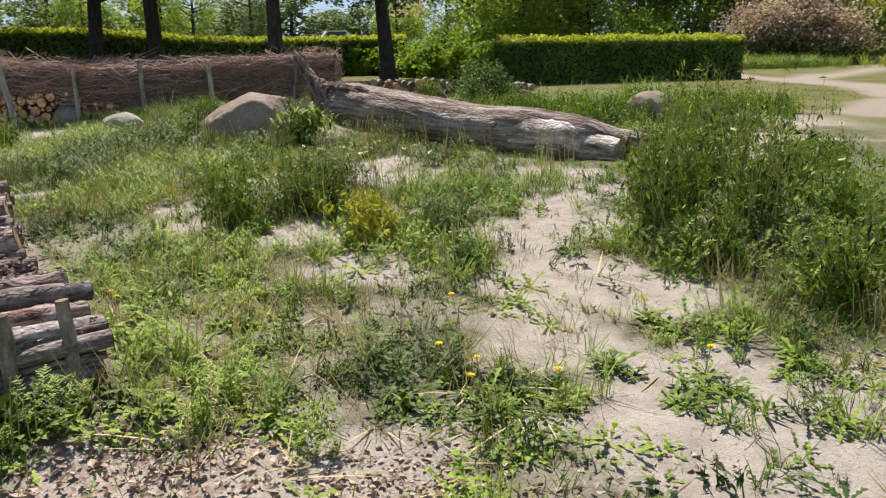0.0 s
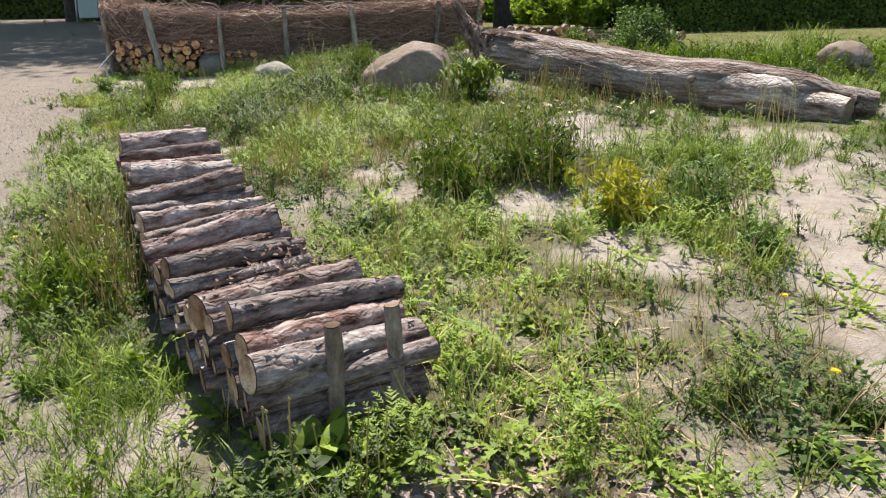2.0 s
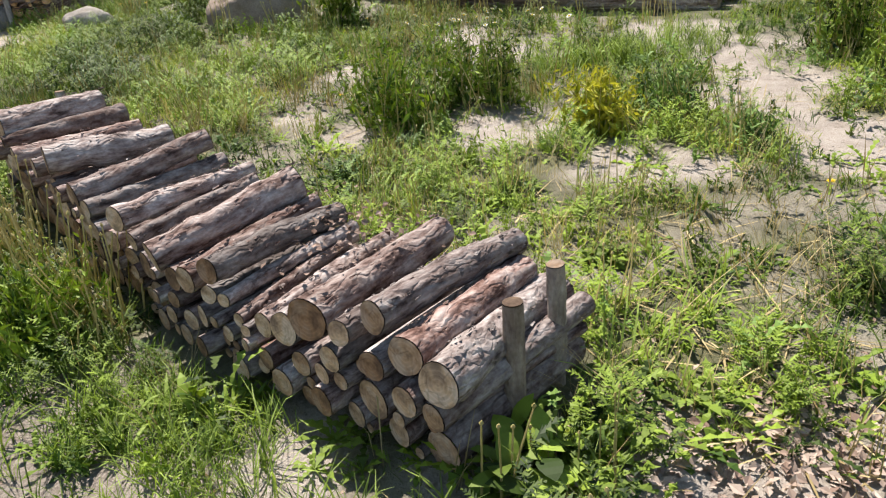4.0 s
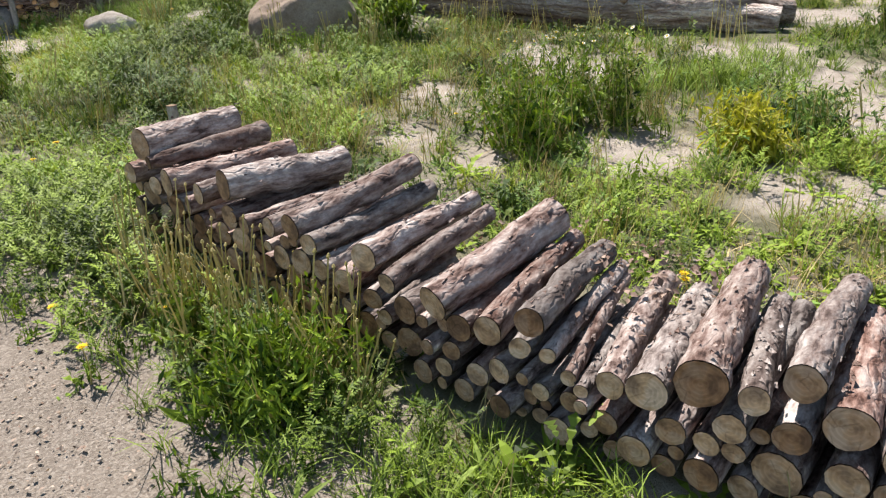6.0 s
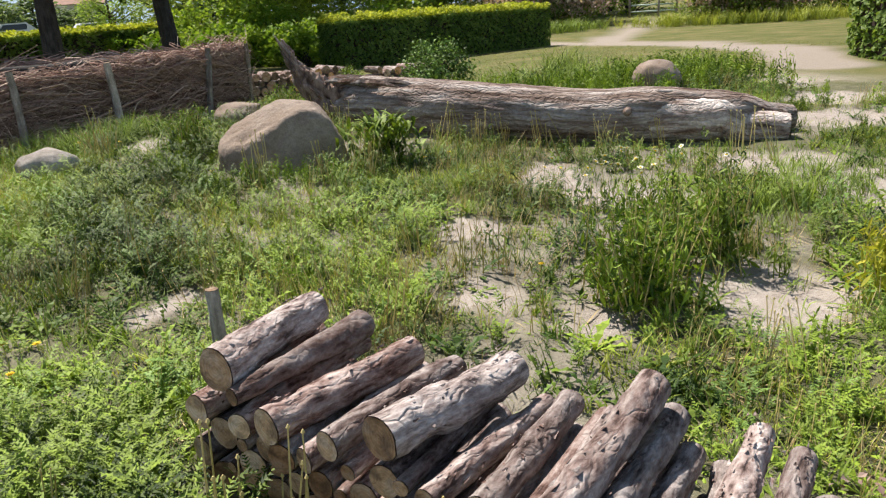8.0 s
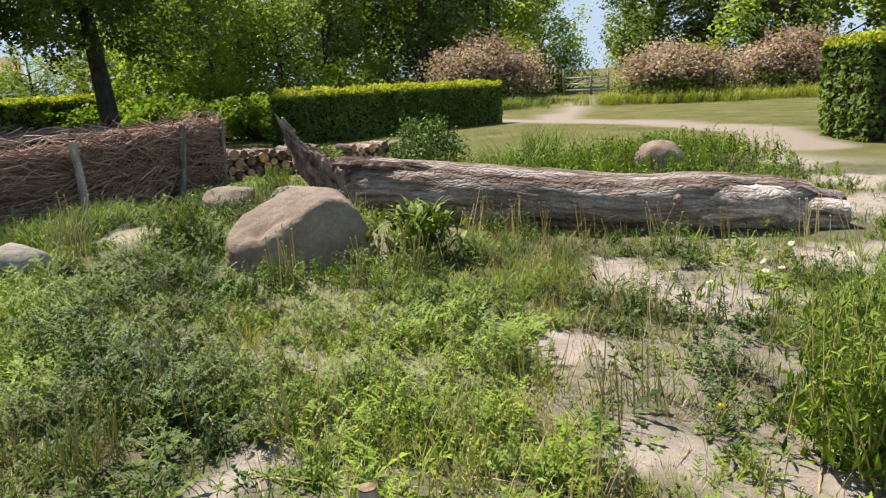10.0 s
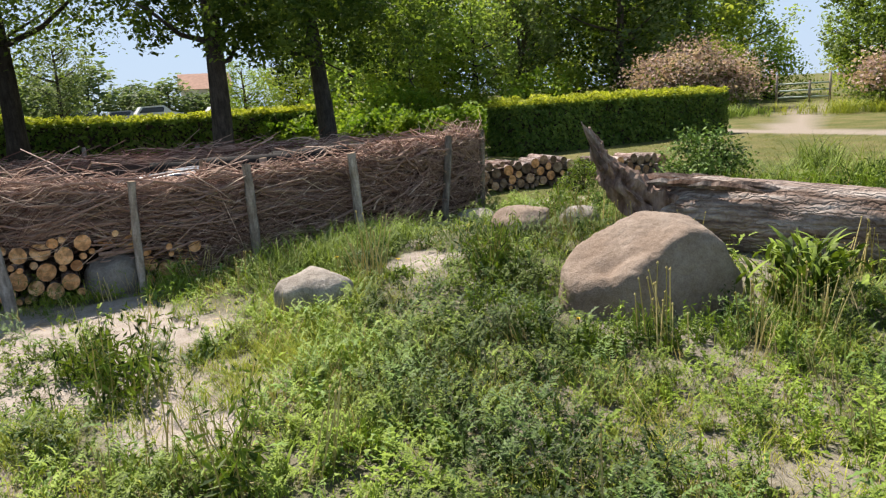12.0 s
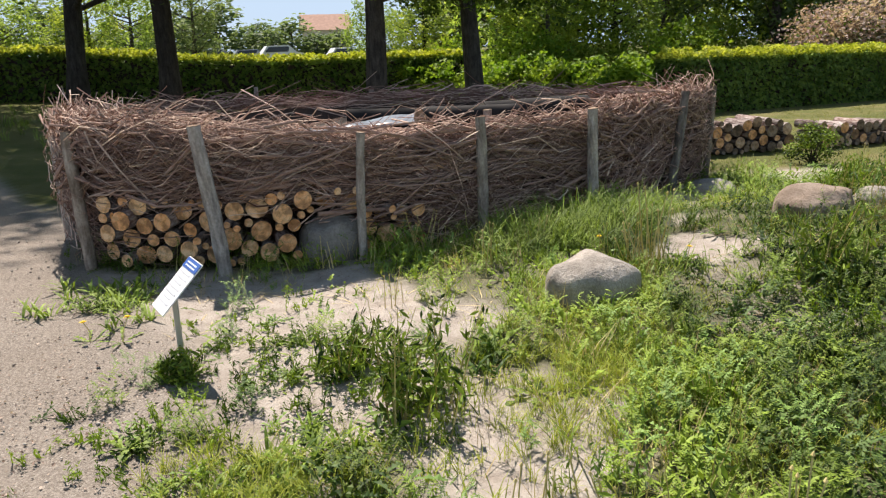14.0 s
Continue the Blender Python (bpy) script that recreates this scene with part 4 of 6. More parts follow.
# ---- fallen trunk ----
def fallen_trunk():
    a, b = np.array((-1.54, 11.25, 0.0)), np.array((1.80, 8.02, 0.0))
    a[2], b[2] = gz(a[0], a[1]) + 0.16, gz(b[0], b[1]) + 0.18
    rings, sides = 110, 56
    k = np.linspace(0, 1, rings)
    ang = np.arange(sides) * 2 * np.pi / sides
    axis = a + (b - a) * k[:, None]
    axis[:, 2] += 0.02 * np.sin(k * 7) + .05 * np.exp(-((k - .74) / .10) ** 2)
    d = (b - a) / np.linalg.norm(b - a)
    side = np.array((-d[1], d[0], 0))
    side /= np.linalg.norm(side)
    if side[1] < 0:
        side = -side
    axis += side * np.interp(k, (0, .55, .72, .86, 1), (0, .02, .07, .20, .40))[:, None]
    upv = np.cross(side, d)
    if upv[2] < 0:
        upv = -upv
    rad = np.interp(k, (0, .06, .2, .5, .78, .86, .92, .96, 1), (.25, .335, .32, .285, .275, .265, .22, .14, .05))
    A, K = np.meshgrid(ang, k)
    lump = 0.12 * (fbm(np.cos(A) * 1.2 + 9, np.sin(A) * 1.2 + K * 5, 1.0, 41) - 0.5)
    ridge = 0.16 * np.abs(fbm(A * 5.5, K * 11, 1.0, 43) - 0.5) + 0.035 * (vnoise(A * 16, K * 30, 1.0, 44) - 0.5)
    hollow = 0.16 * np.exp(-((K - 0.80) / 0.035) ** 2 - ((A - 2.6) / 0.5) ** 2)
    R = rad[:, None] * (1 + lump + ridge - hollow)
    V = (axis[:, None] + R[..., None] * (np.cos(A)[..., None] * side + np.sin(A)[..., None] * upv))
    V[-1] += d * 0.07 * (vnoise(ang * 2, ang * 0, 1.0, 45) - 0.5)[:, None]
    V = V.reshape(-1, 3)
    i, j = np.meshgrid(np.arange(rings - 1), np.arange(sides), indexing="ij")
    p, q = (i * sides + j).ravel(), (i * sides + (j + 1) % sides).ravel()
    T = np.concatenate([np.stack([p, q, q + sides], -1), np.stack([p, q + sides, p + sides], -1)])
    uv = np.stack([np.cos(A) * rad[:, None], np.sin(A) * rad[:, None], K * 4.8], -1).reshape(-1, 3)
    trunk = link("fallen_trunk", V, T, M_TRUNK, flat=False, uv=uv)
    tagged(trunk, "long weathered grey fallen tree trunk lying on the ground", "tree trunk")
    ends = []
    for row, off in ((0, -0.01), (rings - 1, 0.0)):
        rim = V.reshape(rings, sides, 3)[row]
        mid = rim.mean(0)
        EV = np.concatenate([rim, mid + (rim - mid) * 0.6 - d * (0.06 if row else -0.05), (mid - d * (0.10 if row else -0.08))[None]])
        s = np.arange(sides)
        n = (s + 1) % sides
        ET = np.concatenate([np.stack([s, n, sides + n], -1), np.stack([s, sides + n, sides + s], -1), np.stack([sides + s, sides + n, np.full(sides, 2 * sides)], -1)])
        if row == 0:
            link("broken_end", EV, ET[:, ::-1], M_TRUNK, trunk, uv=(EV - mid) * 2)
    # the thin end forks: a sawn limb in front and a rotten one behind
    for pts_l, rads, cut_mat in (([a + (b - a) * .72 + side * .02, a + (b - a) * .86 + side * .10 + (0, 0, .01), (1.64, 8.43, .25), (1.96, 8.16, .22)], (.23, .205, .165, .14), M_GREYCUT),
                                 ([a + (b - a) * .76 + side * .18, a + (b - a) * .88 + side * .34 + (0, 0, .02), (2.0, 8.62, .27), (2.36, 8.50, .24)], (.22, .20, .165, .125), M_ROOT)):
        f = np.linspace(0, 3, 46)
        C = np.stack([np.interp(f, np.arange(4), np.array([p[c] for p in pts_l])) for c in range(3)], -1)
        C[1:-1] = (C[:-2] + 2 * C[1:-1] + C[2:]) / 4
        rl = np.interp(f, np.arange(4), rads)
        LV, LT = tube(C, rl, 40, False)
        g, al = f[:, None] * .42, ang[None, :40] * 56 / 40
        swell = 1 + .14 * (fbm(np.cos(al) * 1.3 + 4, np.sin(al) * 1.3 + g * 4, 1.0, 47) - .5) + .14 * np.abs(fbm(al * 5.5, g * 12, 1.0, 48) - .5)
        LV = (C[:, None] + (LV.reshape(46, 40, 3) - C[:, None]) * swell[..., None]).reshape(-1, 3)
        limb = link("limb", LV, LT, M_TRUNK, trunk, flat=False, uv=np.stack([np.cos(al) * rl[:, None], np.sin(al) * rl[:, None], g * 2 + 0 * al], -1).reshape(-1, 3))
        rim = LV[-40:]
        mid = rim.mean(0)
        dent = .0 if cut_mat is M_GREYCUT else .07
        way = C[-1] - C[-3]
        way /= np.linalg.norm(way)
        EV = np.concatenate([rim, mid + (rim - mid) * .62 - way * dent, (mid - way * dent * 1.4)[None]])
        e, n = np.arange(40), (np.arange(40) + 1) % 40
        link("sawn_end" if dent == 0 else "rotten_end", EV, np.concatenate([np.stack([e, n, 40 + n], -1), np.stack([e, 40 + n, 40 + e], -1), np.stack([40 + e, 40 + n, np.full(40, 80)], -1)]), cut_mat, limb, uv=EV - mid)
    # torn root that stands up at the thick end
    pts = np.array([(-1.25, 10.98, .40), (-1.50, 11.12, .50), (-1.72, 11.25, .66), (-1.92, 11.37, .86), (-2.03, 11.43, 1.06), (-2.08, 11.47, 1.30)])
    kk = np.linspace(0, 5, 60)
    P = np.stack([np.interp(kk, np.arange(6), pts[:, c]) for c in range(3)], -1)
    rr = np.interp(kk, np.arange(6), (.24, .20, .15, .10, .055, .010))
    n_side = 30
    W, TT = tube(P, rr, n_side)
    W = W.copy()
    body = W[:60 * n_side].reshape(60, n_side, 3)
    th = np.arange(n_side)[None] * 2 * np.pi / n_side
    ribs = 0.75 + 0.55 * np.abs(np.sin(2.5 * th + 1.1 * np.sin(kk * 1.7)[:, None] + kk[:, None] * .5)) * (0.6 + 0.8 * vnoise(th * 2, kk[:, None] * 1.5, 1.0, 56))
    ribs = ribs + 0.5 * (vnoise(th * 5, kk[:, None] * 7, 1.0, 57) - 0.5)
    body[:] = P[:, None] + (body - P[:, None]) * ribs[..., None]
    W += 0.07 * (np.stack([vnoise(W[:, 2], W[:, 0] + W[:, 1], .12, 51), vnoise(W[:, 2], W[:, 0], .10, 52), vnoise(W[:, 0], W[:, 1], .11, 53)], -1) - 0.5)
    root = link("torn_root", W, TT, M_ROOT, trunk, flat=True, uv=W * np.array([1, 1, 0.5]))
    rs = np.random.default_rng(18)
    for _ in range(16):
        g = rs.random() ** .8 * 4.6
        c = np.array([np.interp(g, np.arange(6), pts[:, q]) for q in range(3)])
        v = np.array((-.5 + .5 * rs.standard_normal(), .3 * rs.standard_normal(), .8 + .3 * rs.random()))
        v /= np.linalg.norm(v)
        w = np.interp(g, np.arange(6), (.2, .19, .15, .10, .05, .01))
        c = c + w * rs.standard_normal(3) * np.array((.5, .5, .25))
        LL = .10 + .16 * rs.random()
        SV, ST = tube([c - v * LL * .5, c, c + v * LL * .6, c + v * LL], [.03, .03, .018, .002], 5)
        link("splinter", SV, ST, M_ROOT, root, flat=True, uv=SV)
    # splintered slabs along the top of the thick end
    r = np.random.default_rng(8)
    for _ in range(22):
        s = 0.0 + 0.16 * r.random()
        c = a + (b - a) * s + np.array((0, 0, 0.31)) + side * (0.12 * r.standard_normal())
        Ld = 0.15 + 0.25 * r.random()
        SV, ST = tube([c - d * Ld, c - d * Ld * 0.3 + (0, 0, .02), c + d * Ld * 0.4 + (0, 0, .01), c + d * Ld + (0, 0, -.02)], [.006, .034, .03, .012], 5)
        link("splinter", SV, ST, M_ROOT, trunk, uv=SV)
    # stub of a branch
    c = a + (b - a) * 0.69 - side * 0.20 + np.array((0, 0, .10))
    stubdir = -side
    BV, BT = tube([c - stubdir * .08, c + stubdir * .03, c + stubdir * .075 + (0, 0, .01)], [.055, .042, .012], 10)
    link("branch_stub", BV, BT, M_ROOT, trunk, flat=False, uv=BV)


fallen_trunk()


# ---- firewood stacks behind the trunk ----
def far_stack(x0, y0, x1, y1, height, seed):
    r = np.random.default_rng(seed)
    L = math.hypot(x1 - x0, y1 - y0)
    ux, uy = (x1 - x0) / L, (y1 - y0) / L
    turn = math.degrees(math.atan2(uy, ux))
    circles = []
    for size in (.078, .062, .048, .036):
        for _ in range(600):
            s, rad = L * r.random(), size * (.85 + .3 * r.random())
            h = rad + (height * (0.75 + 0.35 * vnoise(s, 0, .3, seed)) - rad) * r.random()
            if all((s - a) ** 2 + (h - b) ** 2 > (rad + c) ** 2 * 0.95 for a, b, c in circles):
                circles.append((s, h, rad))
    for s, h, rad in circles:
        x, y = x0 + ux * s, y0 + uy * s
        make_log("firewood_log", pose(x, y, gz(x, y) + h, 0, 0, turn + 4 * r.standard_normal()), r, 0.45, rad, M_FRESH if r.random() < .2 else (M_CUT if r.random() < .5 else M_GREYCUT),
                 "split firewood log in the low stack behind the trunk", "log", "low firewood stack", sides=9, rings=3, bend=0.002)


far_stack(-1.65, 16.3, 0.25, 16.6, 0.48, 61)
far_stack(0.75, 16.6, 2.1, 16.9, 0.34, 62)


# ---- hedges ----
def hedge(name, a, b, width, height, count, size, mat, label, seed, bulge=0.06, core=True):
    """A clipped hedge from a to b: an inside coloured near black as shade, and a skin of leaves."""
    r = np.random.default_rng(seed)
    a, b = np.array(a, float), np.array(b, float)
    L = np.linalg.norm(b - a)
    u = (b - a) / L
    n = np.array((-u[1], u[0]))
    ob = new(name)
    areas = np.array([L * height, L * height, L * width, width * height, width * height])
    pick = r.choice(5, count, p=areas / areas.sum())
    s, w, h = r.random(count) * L, (r.random(count) - .5) * width, r.random(count) * height
    w = np.where(pick == 0, -width / 2, np.where(pick == 1, width / 2, w))
    h = np.where(pick == 2, height, h)
    s = np.where(pick == 3, 0, np.where(pick == 4, L, s))
    lump = bulge * 2 * (fbm(s + w * 3, h * 1.3 + w, 0.7, seed) - 0.5)
    depth = -np.abs(r.standard_normal(count)) * 0.05 + lump
    nw, nh, ns = np.where(pick == 0, -1, np.where(pick == 1, 1, 0)), (pick == 2) * 1.0, np.where(pick == 3, -1, np.where(pick == 4, 1, 0))
    w, h, s = w + nw * depth, h + nh * (depth + 0.06 * r.random(count) ** 3), s + ns * depth
    P = a + u * s[:, None] + n * w[:, None]
    C = np.stack([P[:, 0], P[:, 1], gnd(P[:, 0], P[:, 1]) + h], -1)
    out = np.stack([u[0] * ns + n[0] * nw, u[1] * ns + n[1] * nw, nh], -1) * 1.2
    V, T = leaves(r, C, size, 0.2, 1.4, out)
    # sun and shade in the tone: lighter at the top, darker down the sides
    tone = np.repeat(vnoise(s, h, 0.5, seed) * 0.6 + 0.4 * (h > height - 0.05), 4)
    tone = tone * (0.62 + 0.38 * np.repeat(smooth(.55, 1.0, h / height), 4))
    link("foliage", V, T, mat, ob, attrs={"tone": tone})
    # young shoots along the top, coloured pale to carry the sunlit top edge
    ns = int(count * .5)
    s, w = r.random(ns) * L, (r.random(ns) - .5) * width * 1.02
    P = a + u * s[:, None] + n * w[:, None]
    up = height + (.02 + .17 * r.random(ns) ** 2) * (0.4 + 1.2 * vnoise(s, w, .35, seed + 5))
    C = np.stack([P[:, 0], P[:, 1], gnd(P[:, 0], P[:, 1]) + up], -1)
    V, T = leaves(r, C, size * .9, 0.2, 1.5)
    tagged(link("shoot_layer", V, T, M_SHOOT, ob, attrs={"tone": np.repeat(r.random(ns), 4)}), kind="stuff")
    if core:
        # plain box whose near-black colour paints the shade behind the leaves
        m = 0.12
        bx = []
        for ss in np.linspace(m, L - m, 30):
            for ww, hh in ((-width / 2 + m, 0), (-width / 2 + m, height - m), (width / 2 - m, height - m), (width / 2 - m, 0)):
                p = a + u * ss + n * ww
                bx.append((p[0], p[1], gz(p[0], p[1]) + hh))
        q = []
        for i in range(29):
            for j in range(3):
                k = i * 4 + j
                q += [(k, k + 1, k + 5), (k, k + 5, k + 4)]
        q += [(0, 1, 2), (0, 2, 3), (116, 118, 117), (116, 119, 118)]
        link("shade_core", bx, q, M_CORE, ob)
    return tagged(ob, label, "hedge")


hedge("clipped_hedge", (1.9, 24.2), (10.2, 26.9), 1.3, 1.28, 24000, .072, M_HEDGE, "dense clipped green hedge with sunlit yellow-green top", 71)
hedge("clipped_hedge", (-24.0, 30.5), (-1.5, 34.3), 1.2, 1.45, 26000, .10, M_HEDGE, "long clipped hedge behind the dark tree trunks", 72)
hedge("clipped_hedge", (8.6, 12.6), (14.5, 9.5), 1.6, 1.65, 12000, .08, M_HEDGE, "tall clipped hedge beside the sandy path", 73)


def shrub(name, x, y, w, d, h, count, size, mat, label, seed, flowers=None, category="shrub", low=0.1):
    """A loose shrub: stems and clumps of leaves with an uneven outline."""
    r = np.random.default_rng(seed)
    ob = new(name)
    ob.location = (x, y, gz(x, y))
    nc = max(8, count // 70)
    q = r.standard_normal((nc, 3))
    q /= np.linalg.norm(q, axis=1)[:, None]
    q *= (0.55 + 0.5 * r.random((nc, 1)))
    C = np.stack([q[:, 0] * w / 2, q[:, 1] * d / 2, low * h + np.abs(q[:, 2]) * h * (1 - low) * 0.95], -1)
    per = count // nc
    sp = np.array((w, d, h)) * 0.09
    P = (C[:, None] + r.standard_normal((nc, per, 3)) * sp).reshape(-1, 3)
    P[:, 2] = np.abs(P[:, 2])
    tone = np.repeat(np.repeat(r.random(nc), per), 4)
    V, T = leaves(r, P, size, 0.4)
    link("foliage", V, T, mat, ob, attrs={"tone": tone})
    stems = [tube([(c[0] * .1, c[1] * .1, 0), (c[0] * .4, c[1] * .4, c[2] * .5), tuple(c)], [.02 * h, .012 * h, .004], 4, False) for c in C[:24]]
    for SV, ST in stems:
        link("stem", SV, ST, M_TREEBARK, ob, uv=SV)
    if flowers:
        fm, fcount, fsize = flowers
        top = C[C[:, 2] > h * 0.35]
        per = max(1, fcount // len(top))
        P = (top[:, None] * 1.03 + r.standard_normal((len(top), per, 3)) * sp * 1.1).reshape(-1, 3)
        P[:, 2] = np.abs(P[:, 2])
        V, T = leaves(r, P, fsize, 0.6, 1.2)
        link("blossom", V, T, fm, ob, attrs={"tone": np.repeat(np.repeat(r.random(len(top)), per), 4)})
    return tagged(ob, label, category)


for n in range(13):
    t = n / 12
    shrub("leafy_shrub", -3.4 + 6.2 * t + .3 * math.sin(n * 5), 33.6 - 7.0 * t ** 1.5, 1.7, 1.4, 1.15 + .35 * (n * 37 % 10) / 10, 1600, .10, M_SHRUB, "loose bright green shrub in the unclipped hedge row", 80 + n)
shrub("blossom_shrub", 18.0, 39.3, 7.2, 5.0, 3.25, 7000, .09, M_PARK, "large round shrub covered with faded pink blossom", 101, (M_PINK, 16000, .12))
shrub("blossom_shrub", 24.3, 31.4, 6.0, 5.0, 2.6, 7000, .09, M_PARK, "broad shrub with faded pink blossom beside the gate", 102, (M_PINK, 12000, .13))
shrub("blossom_shrub", 29.0, 28.5, 6.0, 5.0, 2.8, 7000, .09, M_PARK, "broad shrub with faded pink blossom at the meadow edge", 103, (M_PINK, 12000, .13))
for n, (x, y, w, hh) in enumerate(((3.5, 44.5, 4.5, 2.6), (7.5, 45.5, 5.0, 2.2), (11.8, 45.0, 4.5, 2.8), (15.0, 47.0, 5.0, 3.0), (21.5, 45.0, 5.5, 3.6), (25.0, 47.0, 4.5, 4.2), (0.5, 47.0, 4.0, 2.2), (31.0, 36.0, 5.0, 3.4), (33.5, 52.5, 6.0, 4.0), (38.5, 49.0, 6.0, 4.4), (28.0, 52.0, 6.0, 4.4))):
    shrub("woodland_shrub", x, y, w, w * .8, hh, 3200, .13, M_TREE_LIGHT if n % 2 else M_SHRUB, "light green shrub at the woodland edge", 140 + n)
shrub("grey_willow_shrub", .75, 13.9, 1.15, 1.0, .85, 4200, .032, M_GREYHERB, "rounded grey-green shrub behind the fallen trunk", 104)
shrub("young_shrub", -.25, 15.3, .6, .6, .5, 2200, .022, M_HERB, "small dark green bush by the firewood stack", 105)


# ---- trees ----
def tree(name, x, y, height, trunk_r, crown_w, crown_base, clumps, per, size, mat, label, seed, limbs=7, lean=0.0, dense=0.09, skirt=0, drift=0.0):
    r = np.random.default_rng(seed)
    ob = new(name)
    ob.location = (x, y, gz(x, y))
    tz = np.linspace(-0.3, height * 0.85, 12)
    P = np.stack([lean * tz * .03 + .10 * np.sin(tz * .5 + seed), .10 * np.cos(tz * .4 + seed), tz], -1)
    P[:, :2] -= np.array((.10 * math.sin(seed), .10 * math.cos(seed)))
    pieces = [tube(P, trunk_r * np.interp(tz, (-.3, 0, .5, height * .85), (1.5, 1.25, 1.0, .25)), 12, False)]
    q = r.standard_normal((clumps, 3))
    q /= np.linalg.norm(q, axis=1)[:, None]
    q *= (0.45 + 0.6 * r.random((clumps, 1)) ** .7)
    mid = (height + crown_base) / 2
    C = np.stack([q[:, 0] * crown_w / 2, q[:, 1] * crown_w / 2, mid + q[:, 2] * (height - crown_base) / 2], -1)
    C[:, :2] *= (0.75 + 0.5 * vnoise(np.arctan2(q[:, 1], q[:, 0]) * 2 + 9, C[:, 2], 1.2, seed))[:, None]
    if skirt:
        a, d = r.random(skirt) * 6.28, crown_w * .48 * np.sqrt(r.random(skirt))
        low = np.stack([d * np.cos(a) + drift, d * np.sin(a), crown_base + .35 * r.standard_normal(skirt) + 1.3 * r.random(skirt)], -1)
        C = np.concatenate([C, low])
        clumps += skirt
    for c in C[r.permutation(clumps - skirt)[:limbs * 3]]:
        h0 = min(max(crown_base * 0.75, c[2] - 0.5 * np.hypot(c[0], c[1])), height * .8)
        f = np.array((np.interp(h0, tz, P[:, 0]), np.interp(h0, tz, P[:, 1]), h0))
        k = trunk_r * 0.32
        pieces.append(tube([f, f * .6 + c * .4 + (0, 0, -.2), f * .25 + c * .75, c], [k, k * .7, k * .4, k * .12], 6, False))
    TV, TT = join(pieces)
    link("trunk", TV, TT, M_TREEBARK, ob, flat=False, uv=TV)
    sp = np.array((crown_w, crown_w, (height - crown_base))) * dense
    L = (C[:, None] + np.clip(r.standard_normal((clumps, per, 3)), -1.7, 1.7) * sp).reshape(-1, 3)
    V, T = leaves(r, L, size, 0.5)
    link("crown", V, T, mat, ob, attrs={"tone": np.repeat(np.repeat(r.random(clumps), per), 4)})
    return tagged(ob, label, "tree")


oak = "tall park tree with dark bare trunk and overhanging crown"
for n, (x, y, rad) in enumerate(((-13.4, 30.0, .27), (-10.5, 28.5, .28), (-5.15, 24.0, .25), (-1.95, 29.0, .29), (-17.4, 27.4, .27), (-16.5, 27.0, .30), (-22.5, 27.0, .3))):
    tree("park_tree", x, y, (19.0 if n not in (2, 3) else 10.5), rad, (15.0 if n not in (2, 3) else 6.5), (3.5, 3.8, 3.0, 3.0, 4.2, 5.0, 5.6)[n], (300 if n not in (2, 3) else 260), (42 if n > 3 else 84), (.15 if n > 3 else .09), M_PARK, oak, 200 + n, lean=(-1) ** n, dense=.028, skirt=(50, 26, 70, 36, 50, 50, 0)[n], drift=(0, 0, 2.6, .4, 0, 0, 0)[n])
for n, (x, y, h) in enumerate(((39.0, 37.0, 12.0), (43.5, 30.0, 11.0), (35.5, 44.0, 10.0), (20.0, 50.0, 14.0))):
    tree("shade_tree", x, y, h, .3, 9.0, 1.2, 150, 60, .19, M_PARK, "dense dark green tree behind the blossom shrubs", 260 + n, dense=.055)
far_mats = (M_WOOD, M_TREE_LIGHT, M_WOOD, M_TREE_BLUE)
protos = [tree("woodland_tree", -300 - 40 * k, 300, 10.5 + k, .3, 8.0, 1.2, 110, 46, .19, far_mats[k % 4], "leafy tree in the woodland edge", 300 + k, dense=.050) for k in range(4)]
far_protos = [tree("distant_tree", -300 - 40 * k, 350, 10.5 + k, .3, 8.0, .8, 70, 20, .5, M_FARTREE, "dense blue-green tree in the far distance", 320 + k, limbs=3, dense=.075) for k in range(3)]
r_w = np.random.default_rng(77)
spots = []
for x, y in [(-9 + 4.6 * n, 52 + 5 * math.sin(n * 1.9)) for n in range(3, 9)] + [(-6 + 5.5 * n, 60 + 4 * math.sin(n * 2.7)) for n in range(2, 9)]:
    spots.append((x, y, 0.9 + .35 * r_w.random()))
spots += [(5, 46, .55), (9, 47, .6), (12.5, 49, .6), (35, 33, 1.0), (39, 27, 1.1), (33, 24, .85), (36, 40, .9), (30, 62, .55), (36, 60, .5), (41, 52, .62),
          (-31, 48, .9), (-36, 42, .8), (-42, 55, 1.0), (-30, 38, .6), (-33, 66, .7), (-28.5, 62, .62), (-24, 67, .6), (-20, 63, .55), (-17, 70, .6), (-3.5, 62, .5), (.5, 64, .55)]
for n, (x, y, s) in enumerate(spots):
    ob = copy_thing(protos[n % 4], pose(x, y, gz(x, y) - .3, 0, 0, 77 * n))
    ob.scale = (s * 1.1, s * 1.1, s)
for n, (x, y, s) in enumerate([(-62, 118, .8), (-52, 112, .7), (-44, 116, .75), (-36, 120, .65), (-29, 118, .6), (-22, 116, .7), (-17, 122, .6), (6, 108, .7), (11, 112, .8), (16, 110, .9), (-70, 110, .9), (-12, 116, .5), (-8.5, 119, .42), (-5.5, 121, .4), (-26, 112, .5), (-33, 110, .45), (-40, 111, .5), (-48, 109, .55), (-57, 111, .6), (-15, 112, .42), (-20, 80, .45)]):
    ob = copy_thing(far_protos[n % 3], pose(x, y, -.5, 0, 0, 53 * n))
    ob.scale = (s * 1.8, s * 1.8, s)
